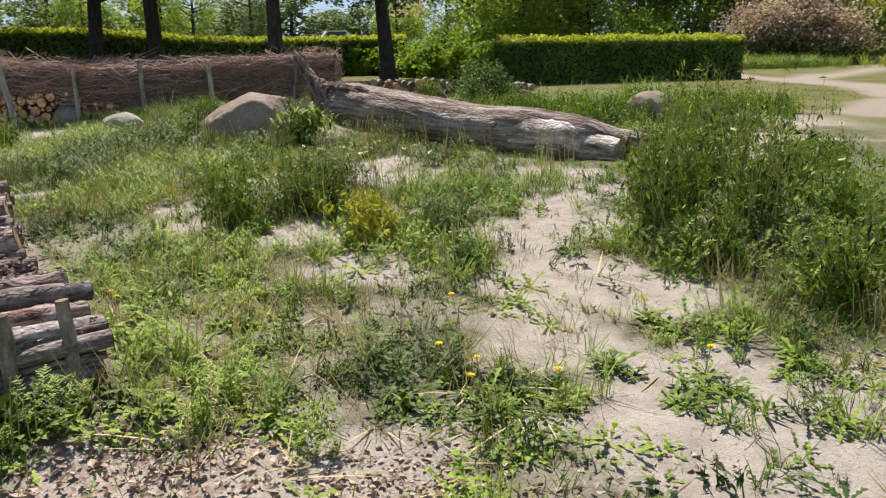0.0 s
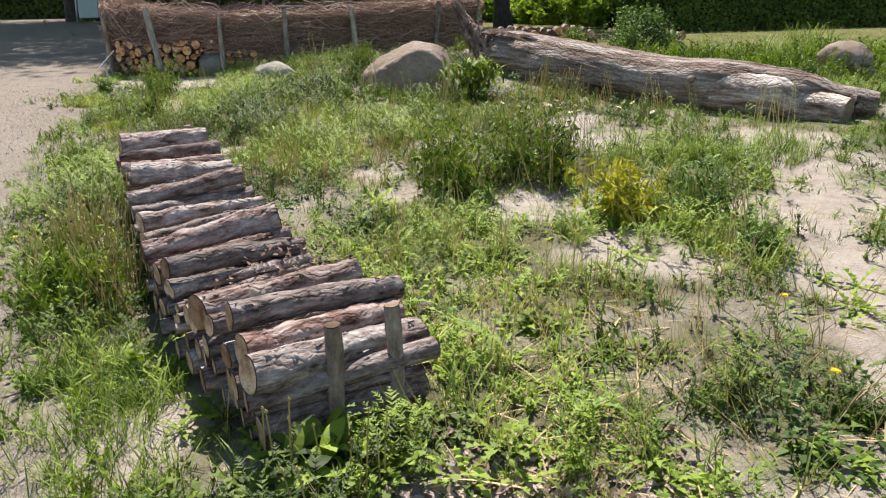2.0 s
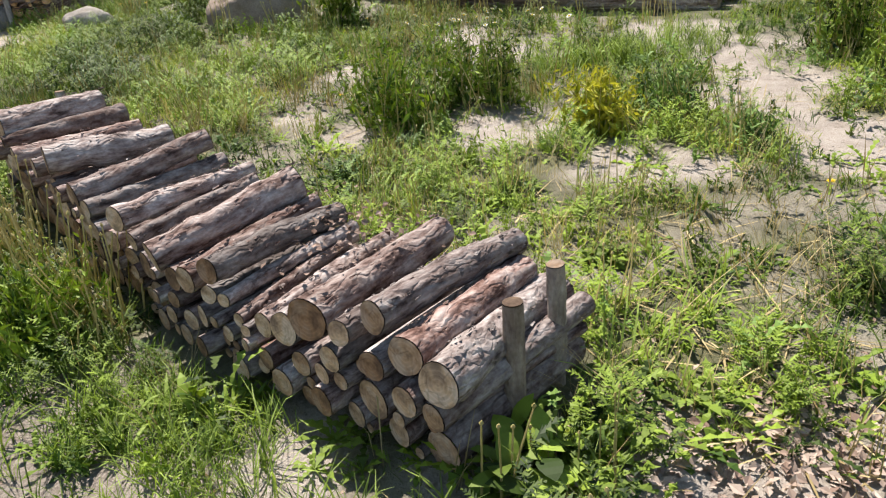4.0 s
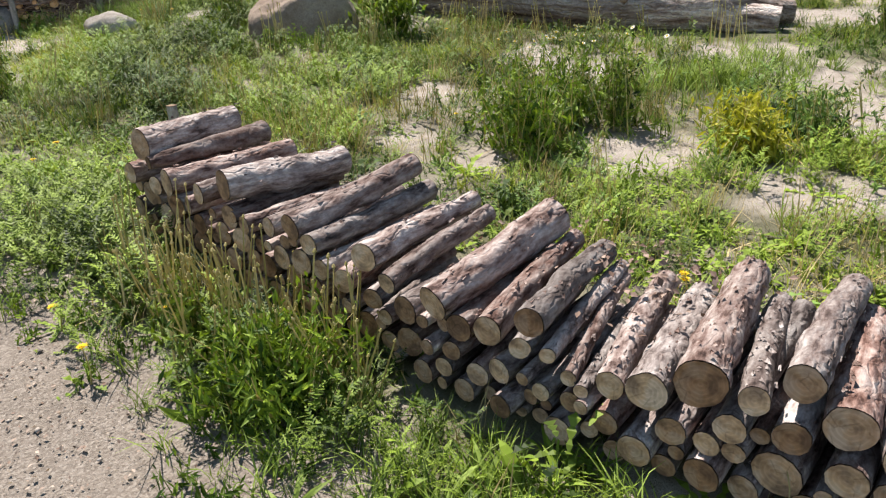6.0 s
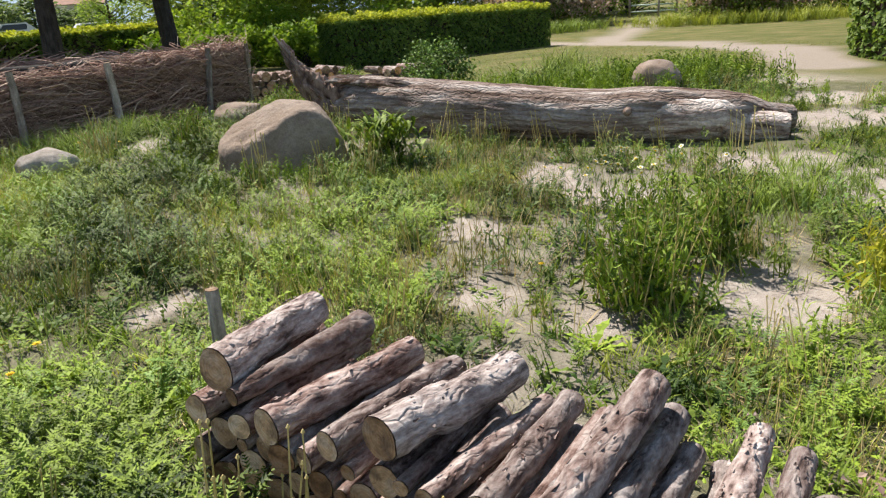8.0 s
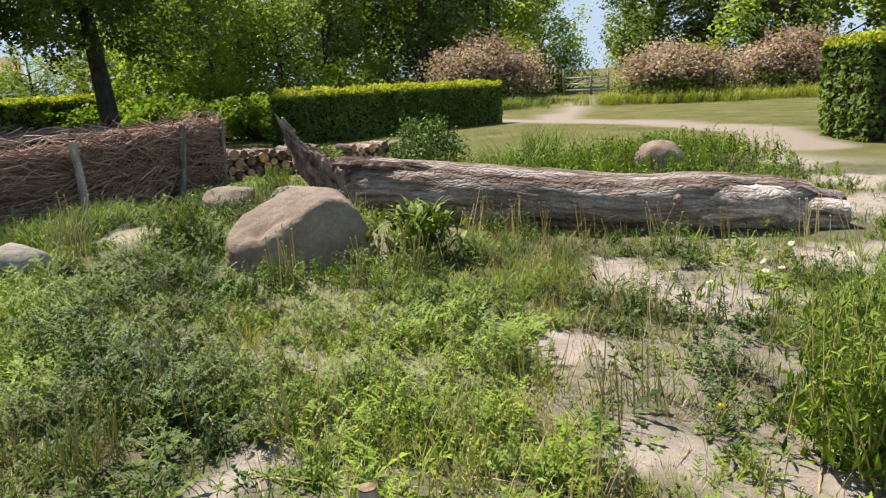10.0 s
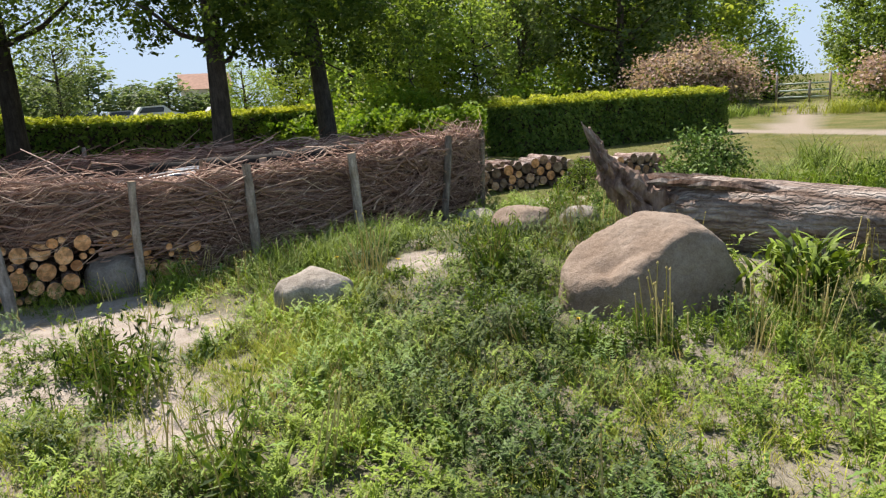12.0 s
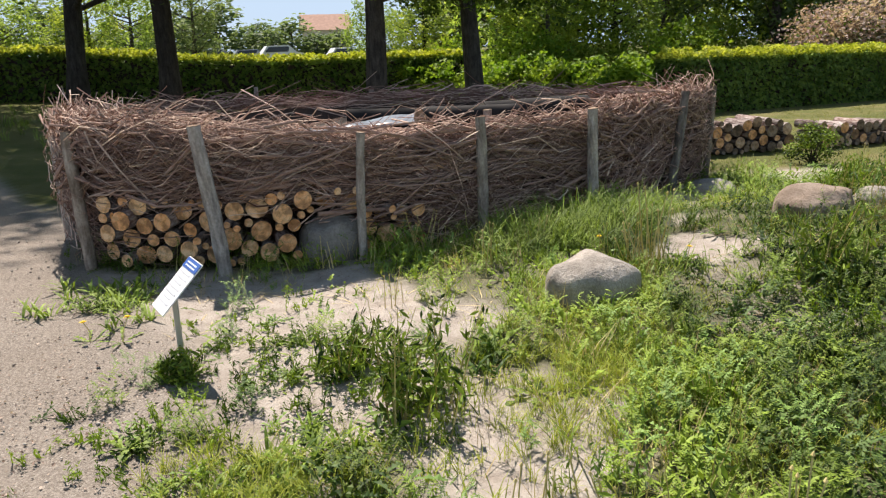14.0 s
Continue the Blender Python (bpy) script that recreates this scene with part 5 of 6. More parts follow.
for ob in protos + far_protos:
    for o in ob.children_recursive:
        bpy.data.objects.remove(o)
    bpy.data.objects.remove(ob)

# ---- plants of the bed ----
def toothed(length, width, rise, curve, turn, teeth=4):
    """A lobed rosette leaf."""
    n = teeth * 2 + 1
    k = np.linspace(0, 1, n + 1)
    ang = rise - curve * k
    d = np.concatenate([[0], np.cumsum(np.cos(ang[:-1]))]) * length / n
    h = np.concatenate([[0], np.cumsum(np.sin(ang[:-1]))]) * length / n
    w = width * np.where(np.arange(n + 1) % 2 == 0, 0.35, 1.0) * (0.35 + 0.8 * k) * np.where(k > 0.85, 0.7, 1)
    w[-1] = 0.01 * width
    c, s = math.cos(turn), math.sin(turn)
    tip = 0.2 * np.where(np.arange(n + 1) % 2 == 0, 0, 1) * w
    L = np.stack([d * c - w * s / 2, d * s + w * c / 2, h + tip], -1)
    R = np.stack([d * c + w * s / 2, d * s - w * c / 2, h + tip], -1)
    V, m = np.concatenate([L, R]), n + 1
    T = []
    for i in range(n):
        T += [(i, m + i, m + i + 1), (i, m + i + 1, i + 1)]
    return V, np.array(T)


def tuft(r, count, lo, hi, width, spread, segs=3, rise=1.35, curl=1.0):
    return join([blade(r, lo + (hi - lo) * r.random(), width * (.7 + .6 * r.random()), curl * (.25 + 1.3 * r.random()), r.random() * 6.28,
                       (*(spread * r.standard_normal(2)), 0), rise - .35 * r.random(), segs) for _ in range(count)])


def stemmed(r, stems, height, leaf, per, spread, droop=0.25, width=0.004, taper=True):
    """Upright stems set with small leaves; returns V, T."""
    out = []
    for _ in range(stems):
        a, L = r.random() * 6.28, height * (.55 + .5 * r.random())
        b = spread * .35 * r.standard_normal(2)
        tip = b + droop * L * np.array((math.cos(a), math.sin(a))) * r.random()
        P = np.array([(b[0], b[1], 0), (*(b * .6 + tip * .4), L * .55), (tip[0], tip[1], L)])
        e = np.array((-math.sin(a), math.cos(a), 0)) * width
        out.append((np.array([P[0] - e, P[0] + e, P[1] + e * .7, P[1] - e * .7, P[2]]), np.array([(0, 1, 2), (0, 2, 3), (3, 2, 4)])))
        k = r.random(per) ** .8
        C = np.stack([np.interp(k, (0, .55, 1), P[:, c]) for c in range(3)], -1)
        s = leaf * (1.15 - .65 * k if taper else 1.0 + 0 * k)
        C += r.standard_normal((per, 3)) * np.array((1, 1, .5)) * s[:, None] * .75
        C[:, 2] = np.maximum(C[:, 2], .008)
        out.append(leaves(r, C, s * .78, .3, 3.6, None, .5))
    return join(out)


def seed_stalks(r, count, lo, hi, spread):
    """Bare stalks, each with a small dry head."""
    out = []
    for _ in range(count):
        L, a = lo + (hi - lo) * r.random(), r.random() * 6.28
        b, d = spread * r.standard_normal(2), .16 * L * r.random()
        P = np.array([(b[0], b[1], 0), (b[0] + d * .4 * math.cos(a), b[1] + d * .4 * math.sin(a), L * .5), (b[0] + d * math.cos(a), b[1] + d * math.sin(a), L)])
        out.append(tube(P, [.0042, .0034, .0026], 3, False))
        out.append(tube([P[2], P[2] + (0, 0, .006), P[2] + (0, 0, .014)], [.002, .0065, .002], 5))
    return join(out)


r_p = np.random.default_rng(99)
P_TUFT = [tuft(r_p, 14, .10, .28, .006, .025) for _ in range(7)]
P_SHORT = [tuft(r_p, 12, .035, .11, .005, .035, 2, 1.2) for _ in range(6)]
P_LONG = [tuft(r_p, 26, .30, .62, .007, .05, 4, 1.4, 2.3) for _ in range(4)]
P_FAR = [tuft(r_p, 14, .30, .62, .016, .07, 2, 1.4, 1.2) for _ in range(4)]
P_HERB = [stemmed(r_p, 4, .26, .022, 13, .10) for _ in range(7)]
P_LOW = [stemmed(r_p, 5, .13, .017, 11, .16, .7) for _ in range(7)]


def lobed_clump(r, count):
    """Lobed leaves held at different heights."""
    out = []
    for _ in range(count):
        V, T = toothed(.045 + .065 * r.random(), .022 + .017 * r.random(), 1.0 - .9 * r.random(), .6, r.random() * 6.28, 3)
        out.append((V + np.array((*(.03 * r.standard_normal(2)), .18 * r.random())), T))
    return join(out)


P_MUG = [lobed_clump(r_p, 11) for _ in range(6)]
P_ROSE = [join([toothed(.09 + .13 * r_p.random(), .032 + .016 * r_p.random(), .75 * r_p.random() + .15, .7, n * .68 + .3 * r_p.random()) for n in range(9)]) for _ in range(5)]


def feather_leaf(r, length, width, rise, curve, turn, pairs=7):
    """A finely divided leaf: a bent rib set with pairs of narrow leaflets."""
    k = np.linspace(0, 1, pairs + 2)
    ang = rise - curve * k
    d = np.concatenate([[0], np.cumsum(np.cos(ang[:-1]))]) * length / (pairs + 1)
    h = np.concatenate([[0], np.cumsum(np.sin(ang[:-1]))]) * length / (pairs + 1)
    V, T = [(d[0], -.0015, h[0]), (d[0], .0015, h[0]), (d[-1], 0, h[-1])], [(0, 1, 2)]
    for i in range(1, pairs + 2):
        reach = width * math.sin(math.pi * (.18 + .74 * k[i])) * (.75 + .5 * r.random())
        for sgn in (-1, 1):
            n, e = len(V), length / pairs * .34
            V += [(d[i] - e, 0, h[i] - e * .3), (d[i] + e, 0, h[i] + e * .2), (d[i] + reach * .55, sgn * reach, h[i] + .25 * reach * r.standard_normal() + .2 * reach)]
            T.append((n, n + 1, n + 2) if sgn > 0 else (n + 1, n, n + 2))
    V = np.array(V)
    c, q = math.cos(turn), math.sin(turn)
    return np.stack([V[:, 0] * c - V[:, 1] * q, V[:, 0] * q + V[:, 1] * c, V[:, 2]], -1), np.array(T)


def feather_clump(r, count, lo, hi, spread, tall=.10):
    out = []
    for _ in range(count):
        L = lo + (hi - lo) * r.random()
        V, T = feather_leaf(r, L, L * (.20 + .10 * r.random()), 1.45 - .7 * r.random(), .5 + .8 * r.random(), r.random() * 6.28, 5)
        out.append((V + np.array((*(spread * r.standard_normal(2)), tall * r.random() ** 1.5)), T))
    return join(out)


def strap_clump(r, count, lo, hi, width, spread):
    """Broad soft blades that arch outwards."""
    return join([blade(r, lo + (hi - lo) * r.random(), width * (.6 + .7 * r.random()), .5 + 1.3 * r.random(), r.random() * 6.28, (*(spread * r.standard_normal(2)), 0), 1.4 - .7 * r.random(), 4) for _ in range(count)])


P_FEATHER = [feather_clump(r_p, 26, .045, .095, .045, .20) for _ in range(7)]
P_STRAP = [strap_clump(r_p, 16, .07, .17, .014, .03) for _ in range(6)]
P_ROSEFULL = [join([toothed(.10 + .12 * r_p.random(), .034 + .02 * r_p.random(), .25 + .85 * r_p.random(), .9, n * 2.4 + .5 * r_p.random(), 3) for n in range(12)]) for _ in range(5)]
P_STRAW = [tuft(r_p, 6, .14, .42, .0045, .035, 2, 1.45, .45) for _ in range(5)]
P_LYING = [tuft(r_p, 5, .10, .32, .0055, .06, 3, .35, .35) for _ in range(5)]
P_SEED = [seed_stalks(r_p, 5, .16, .36, .05) for _ in range(5)]


def places(count, x0=-8.2, x1=4.8, y0=0.8, y1=14.8, power=1.0, weight=None):
    """Random places in the bed, as thick as it is grown over."""
    xs, ys = [], []
    got = 0
    while got < count:
        x, y = x0 + (x1 - x0) * rng.random(20000), y0 + (y1 - y0) * rng.random(20000)
        k = cover(x, y) ** power
        if weight is not None:
            k = k * weight(x, y)
        # clear of stones, trunk, logs and fence
        k[np.hypot((x + 2.6) / .80, (y - 9.70) / .55) < 1] = 0
        k[line_dist(x, y, [(-1.72, 11.42), (1.8, 8.0)]) < .27] = 0
        k[line_dist(x, y, [(-1.3, 10.2), (1.5, 7.7)]) < .35] *= .3
        a, b = (x - PILE_O[0]) * PILE_U[0] + (y - PILE_O[1]) * PILE_U[1], (x - PILE_O[0]) * PILE_V[0] + (y - PILE_O[1]) * PILE_V[1]
        k[(a > -.12) & (a < 3.2) & (b > -.08) & (b < .70)] = 0
        k[(a > -.5) & (a < 2.6) & (b > -.8) & (b <= -.04)] *= .4
        k[((x + 5.3) / 3.6) ** 2 + ((y - 15.2 - .27 * (x + 5.3)) / 2.45) ** 2 < 1] = 0
        s = rng.random(20000) < k
        xs.append(x[s])
        ys.append(y[s])
        got += s.sum()
    return np.concatenate(xs)[:count], np.concatenate(ys)[:count]


def sow(name, protos, count, lo, hi, mat, label, category, lean=.15, power=1.0, weight=None, **area):
    x, y = places(count, power=power, weight=weight, **area)
    V, T, tone = scatter(protos, x, y, lo + (hi - lo) * rng.random(count) ** 1.4, gnd(x, y) - .012, lean)
    tone = .3 * tone + .7 * smooth(.34, .64, fbm(V[:, 0], V[:, 1], .9, 61))
    tagged(link(name, V, T, mat, attrs={"tone": tone}), label, category, kind="stuff")


herby = lambda x, y: .15 + .85 * smooth(.42, .56, fbm(x, y, 1.5, 71) + .06 * np.clip(-x - 2, -2, 2) / 2)
grassy = lambda x, y: .2 + .8 * smooth(.58, .44, fbm(x, y, 1.5, 71) + .06 * np.clip(-x - 2, -2, 2) / 2)
greyish = lambda x, y: .1 + .9 * smooth(.45, .6, fbm(x, y, 1.1, 75))
dry = lambda x, y: .1 + .9 * smooth(.5, .62, fbm(x, y, .9, 79))
yellowish = lambda x, y: .03 + .97 * smooth(.52, .64, fbm(x, y, 1.0, 83))
close_by = lambda x, y: 1 - .8 * smooth(1.6, 4.5, line_dist(x, y, PATH_MID) - 1.6)
rich = lambda x, y: herby(x, y) * (.35 + .65 * smooth(-.4, -1.8, x))
sow("short_grass", P_SHORT, 3000, .7, 1.5, M_GRASS, "short green grass growing thinly over the sand", "grass", power=.7)
sow("yellow_grass", P_SHORT, 2700, .8, 1.7, M_FARGRASS, "patches of yellowish fine grass", "grass", weight=yellowish)
sow("grass_tufts", P_TUFT, 1700, .5, 1.1, M_GRASS, "tufts of fresh green grass in the sandy bed", "grass", weight=grassy)
sow("strap_grass", P_STRAP, 1050, .5, 1.1, M_BRIGHT, "broad-bladed fresh grass in small clumps", "grass", weight=grassy, power=1.3)
sow("leafy_weeds", P_HERB, 1150, .4, .95, M_HERB, "low leafy green weeds covering the bed", "weeds", weight=herby)
sow("feathery_weeds", P_FEATHER, 760, .6, 1.2, M_HERB, "dense green weeds with finely divided leaves", "weeds", weight=rich, power=1.3)
sow("grey_feathery_weeds", P_FEATHER, 220, .6, 1.2, M_GREYHERB, "grey-green weeds with finely divided leaves", "weeds", weight=lambda x, y: rich(x, y) * greyish(x, y), power=1.3)
sow("bright_feathery_weeds", P_FEATHER, 330, .5, 1.1, M_BRIGHT, "fresh green feathery weeds", "weeds", weight=grassy, power=1.4)
sow("lobed_weeds", P_MUG, 620, .6, 1.25, M_HERB, "dense green weeds with lobed leaves", "weeds", weight=herby)
sow("grey_lobed_weeds", P_MUG, 400, .6, 1.2, M_GREYHERB, "grey-green weeds with lobed leaves", "weeds", weight=herby)
sow("sand_rosettes", P_ROSE, 230, .35, .8, M_BRIGHT, "small rosettes growing singly on the sand", "weeds", lean=.05, power=.12)
sow("sand_sprouts", P_LOW, 280, .4, .9, M_GREYHERB, "small sprouts on the bare sand", "weeds", power=.12)
sow("low_weeds", P_LOW, 520, .7, 1.5, M_GREYHERB, "creeping grey-green weeds on the sand", "weeds", weight=greyish, power=.8)
sow("bright_weeds", P_LOW, 380, .7, 1.4, M_BRIGHT, "creeping bright green weeds on the sand", "weeds", power=.9)
sow("rosette_weeds", P_ROSE, 360, .6, 1.15, M_BRIGHT, "flat rosettes of lobed dandelion leaves", "weeds", lean=.05, power=.6)
sow("full_rosettes", P_ROSEFULL, 430, .45, 1.0, M_BRIGHT, "full rosettes of dandelion leaves", "weeds", lean=.05, power=.8, weight=close_by)
sow("dark_rosettes", P_ROSEFULL, 260, .45, .95, M_HERB, "full dark rosettes of toothed leaves", "weeds", lean=.05, power=.8, weight=close_by)
sow("dry_grass", P_STRAW, 2300, .4, .95, M_STRAW, "dry straw-coloured grass stalks", "dry grass", weight=dry)
sow("fallen_straw", P_LYING, 2100, .6, 1.4, M_STRAW, "dead straw lying flat between the weeds", "dry grass", lean=.03, power=.6)
sow("seed_stalks", P_SEED, 280, .6, 1.1, M_STALK, "thin stalks with spent seed heads", "weeds", weight=dry)


def along(s, b):
    q = PILE_O + PILE_U * s + PILE_V * b
    return float(q[0]), float(q[1])


def weed_clump(x, y, width, protos, mat, label, size=1.0):
    """One clump of weeds that stands by itself: plants crowded into a disc, lower at its rim."""
    n = max(3, int(26 * width ** 1.6 / size))
    a, q = rng.random(n) * 6.28, rng.random(n) ** .6
    px, py = x + .42 * width * q * np.cos(a), y + .42 * width * q * np.sin(a)
    V, T, tone = scatter(protos, px, py, size * (1.15 - .5 * q) * (.75 + .4 * rng.random(n)), gnd(px, py) - .01, .18)
    tone = .55 * tone + .45 * rng.random()
    tagged(link("weed_clump", V, T, mat, attrs={"tone": tone}), label, "weeds", "weed clumps")


DANDELION_CLUMPS = [(.35, 3.83, .37), (.26, 2.78, .72), (.76, 3.12, .30), (1.06, 2.85, .46), (1.11, 3.64, .31), (1.46, 3.55, .22), (1.65, 3.09, .46), (1.56, 2.62, .31), (.67, 2.43, .36),
                    (.34, 2.44, .35), (.68, 2.18, .25), (-.72, 3.43, .46), (-.64, 2.63, .30), (-1.09, 3.65, .43), (-.07, 2.74, .38), (-1.33, 4.42, .52), (-2.25, 2.80, .28), (-1.97, 2.71, .26), (-3.05, 3.07, .30)]
FEATHER_CLUMPS = [(-.39, 3.16, .43), (-1.31, 3.26, .40), (-1.70, 4.09, .42), (-.48, 2.46, .27), (1.51, 4.67, .58), (1.82, 4.43, .46), (2.03, 3.84, .45), (-3.39, 3.86, .52), (-3.59, 3.85, .36), (-3.16, 3.50, .30),
                  (-4.42, 5.87, .75), (-4.40, 5.16, .45), (-2.70, 6.19, .39), (-2.95, 6.83, .44), (-.98, 4.84, .25), (-.42, 4.66, .16), (.01, 4.90, .18)]
SAND_CLUMPS = [(-7.09, 10.12, .18), (-7.01, 10.37, .29), (-6.90, 9.69, .19), (-6.68, 9.75, .30), (-6.45, 9.93, .20), (-6.27, 10.61, .36), (-6.06, 10.64, .20), (-5.62, 10.53, .25), (-5.95, 10.85, .17),
               (-5.52, 11.14, .18), (-6.64, 11.33, .19), (-6.81, 10.37, .25), (-6.19, 10.76, .30), (-6.69, 10.88, .21)]
BED_CLUMPS = [(-4.00, 9.75, .62), (-4.39, 9.19, .55), (-3.13, 10.28, .61), (-3.60, 10.51, .71), (-4.73, 8.90, .52), (-4.01, 8.47, .59), (-3.30, 8.70, .52), (-2.95, 8.33, .56), (-3.10, 7.31, .50), (-3.72, 7.66, .65),
              (-4.49, 7.99, .68), (-4.99, 8.51, .53), (-2.41, 7.15, .40), (-2.33, 9.10, .55), (-2.05, 8.85, .53)]
STRAP_CLUMPS = [(-2.60, 3.05, .33), (-2.85, 3.12, .37), (-2.49, 3.17, .17), (-3.30, 3.23, .18), (-3.25, 4.20, .41), (-3.55, 4.34, .29), (-6.16, 9.46, .74), (-6.44, 9.29, .60)]
for n, (x, y, w) in enumerate(DANDELION_CLUMPS):
    weed_clump(x, y, w, P_ROSEFULL, (M_BRIGHT, M_HERB, M_BRIGHT)[n % 3], "leafy clump of toothed dandelion leaves on the sand", .8)
for s, b, w in ((-.34, .20, .34), (-.28, -.12, .34)):
    weed_clump(*along(s, b), w, P_ROSEFULL, M_HERB, "dark leafy weeds crowding the near end of the log pile", .9)
for n, (x, y, w) in enumerate(FEATHER_CLUMPS):
    weed_clump(x, y, w, P_FEATHER, (M_HERB, M_BRIGHT)[n % 2], "rounded clump of feathery green weed on the sand", 1.0)
for n, (x, y, w) in enumerate(SAND_CLUMPS):
    weed_clump(x, y, w, (P_FEATHER, P_ROSEFULL)[n % 3 == 2], (M_BRIGHT, M_GREYHERB, M_HERB)[n % 3], "small green weed clump on bare sand before the fence", .7)
for n, (x, y, w) in enumerate(BED_CLUMPS):
    weed_clump(x, y, w, P_FEATHER, (M_HERB, M_GREYHERB, M_HERB, M_BRIGHT)[n % 4], "thick mound of feathery weed in the overgrown bed", 1.0)
for n, (x, y, w) in enumerate(STRAP_CLUMPS):
    weed_clump(x, y, w, P_STRAP, (M_BRIGHT, M_GRASS)[n % 2], "clump of fresh broad-bladed grass", 1.0)


def verge(name, protos, count, pts, width, lo, hi, mat, label, category, lean=.15):
    """Plants strewn along a line."""
    P = np.array(pts, float)
    seg = np.linalg.norm(np.diff(P, axis=0), axis=1)
    s = rng.random(count) * seg.sum()
    cum = np.concatenate([[0], np.cumsum(seg)])
    x = np.interp(s, cum, P[:, 0]) + width * rng.standard_normal(count)
    y = np.interp(s, cum, P[:, 1]) + width * rng.standard_normal(count)
    V, T, tone = scatter(protos, x, y, lo + (hi - lo) * rng.random(count), gnd(x, y) - .012, lean)
    return tagged(link(name, V, T, mat, attrs={"tone": tone}), label, category, kind="stuff")


verge("pile_weeds", P_FEATHER, 60, [along(1.2, -.4), along(2.9, -.35), along(3.7, -.2)], .13, .5, .85, M_HERB, "dark leafy weeds along the log pile", "weeds")
verge("pile_tall_weeds", P_FEATHER, 70, [along(2.7, -.34), along(3.6, -.22), along(3.8, .1)], .16, .7, 1.25, M_HERB, "thick dark weeds at the far end of the log pile", "weeds")
verge("pile_seed_stalks", P_SEED, 34, [along(1.3, -.28), along(2.8, -.22)], .09, .9, 1.35, M_STALK, "yellowish dandelion stalks with spent heads by the log pile", "weeds")
verge("pile_dry_grass", P_STRAW, 40, [along(1.2, -.35), along(2.9, -.3)], .12, .5, .9, M_STRAW, "dry grass leaning along the log pile", "dry grass")
verge("sand_clumps", P_ROSE, 8, [(1.35, 2.9), (1.7, 2.5), (1.0, 2.2), (1.9, 3.3)], .16, .5, .9, M_HERB, "leafy clumps on the bare sand", "weeds", .1)
verge("sand_tufts", P_TUFT, 14, [(1.35, 2.9), (1.7, 2.5), (1.0, 2.2), (1.9, 3.3)], .14, .5, .9, M_GRASS, "tufts of grass on the bare sand", "grass")
verge("lush_grass", P_TUFT, 420, [(-5.3, 9.5), (-4.7, 9.9), (-4.6, 10.7)], .26, .35, .65, M_FARGRASS, "patch of lush yellow-green grass", "grass")
verge("boulder_stalks", P_SEED, 11, [(-3.0, 9.2), (-2.2, 9.0), (-1.6, 9.1)], .14, .8, 1.3, M_STALK, "yellowish dandelion stalks before the boulder", "weeds")
verge("stone_stalks", P_SEED, 5, [(-4.2, 11.3), (-4.0, 11.1)], .07, 1.0, 1.5, M_STALK, "yellowish stalks beside the grey stone", "weeds")
verge("sign_weeds", P_LOW, 110, [(-7.1, 9.9), (-6.2, 9.5), (-5.8, 10.5), (-6.6, 11.0), (-6.5, 9.0)], .3, .5, .95, M_BRIGHT, "small green weeds on the sand before the fence", "weeds")
verge("sign_rosettes", P_ROSE, 50, [(-7.1, 9.9), (-6.2, 9.5), (-5.8, 10.5), (-6.6, 11.0), (-6.5, 9.0)], .3, .35, .65, M_GREYHERB, "small flat rosettes on the sand before the fence", "weeds", .05)
verge("path_corner_grass", P_TUFT, 130, [(-6.6, 9.5), (-6.3, 9.25), (-6.0, 9.4)], .13, .35, .65, M_FARGRASS, "yellow-green grass at the bed's edge", "grass")
verge("dark_weed_patch", P_FEATHER, 70, [(-3.9, 9.8), (-4.0, 8.9), (-3.4, 8.6), (-3.0, 8.9)], .26, .45, .8, M_HERB, "thick patch of dark green feathery weeds", "weeds")
verge("pile_front_grass", P_TUFT, 120, [(-3.0, 3.2), (-2.5, 2.9)], .13, .35, .6, M_BRIGHT, "bright grass before the log pile", "grass")
verge("trunk_yellow_grass", P_TUFT, 120, [(-1.6, 8.4), (-1.0, 8.4)], .2, .4, .7, M_FARGRASS, "yellow-green grass before the fallen trunk", "grass")
verge("bed_straw", P_STRAW, 120, [(-4.9, 9.2), (-4.0, 9.0), (-3.2, 8.5), (-2.4, 8.3)], .3, .4, .75, M_STRAW, "dry stalks standing among the green weeds", "dry grass", .3)
verge("bed_yellow_grass", P_TUFT, 230, [(-4.9, 8.8), (-4.2, 9.3), (-2.9, 8.0)], .25, .4, .65, M_FARGRASS, "yellow-green grass between the weeds", "grass")
verge("straw_tangle", P_STRAW, 130, [(-1.4, 3.3), (-.4, 3.6), (.3, 3.1), (-.2, 2.8)], .4, .5, 1.0, M_STRAW, "tangled dry grass among the weeds", "dry grass", .4)
verge("bent_straw", P_LYING, 150, [(-1.4, 3.3), (-.4, 3.6), (.3, 3.1), (-.6, 2.7)], .42, .8, 1.6, M_STRAW, "bent dry stalks lying over the weeds", "dry grass", .2)
verge("far_straw_tangle", P_STRAW, 150, [(-2.9, 6.3), (-1.8, 6.8), (-1.0, 8.0), (-.9, 9.0)], .35, .5, .95, M_STRAW, "tangled dry grass among the weeds", "dry grass", .35)
verge("path_edge_grass", P_TUFT, 110, [(-2.2, 1.9), (-3.1, 3.05), (-4.0, 4.5), (-5.0, 6.1), (-6.0, 8.3)], .14, .4, .8, M_GRASS, "grass along the gravel path", "grass")
verge("path_edge_weeds", P_LOW, 90, [(-2.2, 1.9), (-3.1, 3.05), (-4.0, 4.5), (-5.0, 6.1), (-6.0, 8.3)], .16, .6, 1.2, M_BRIGHT, "creeping weeds along the gravel path", "weeds")
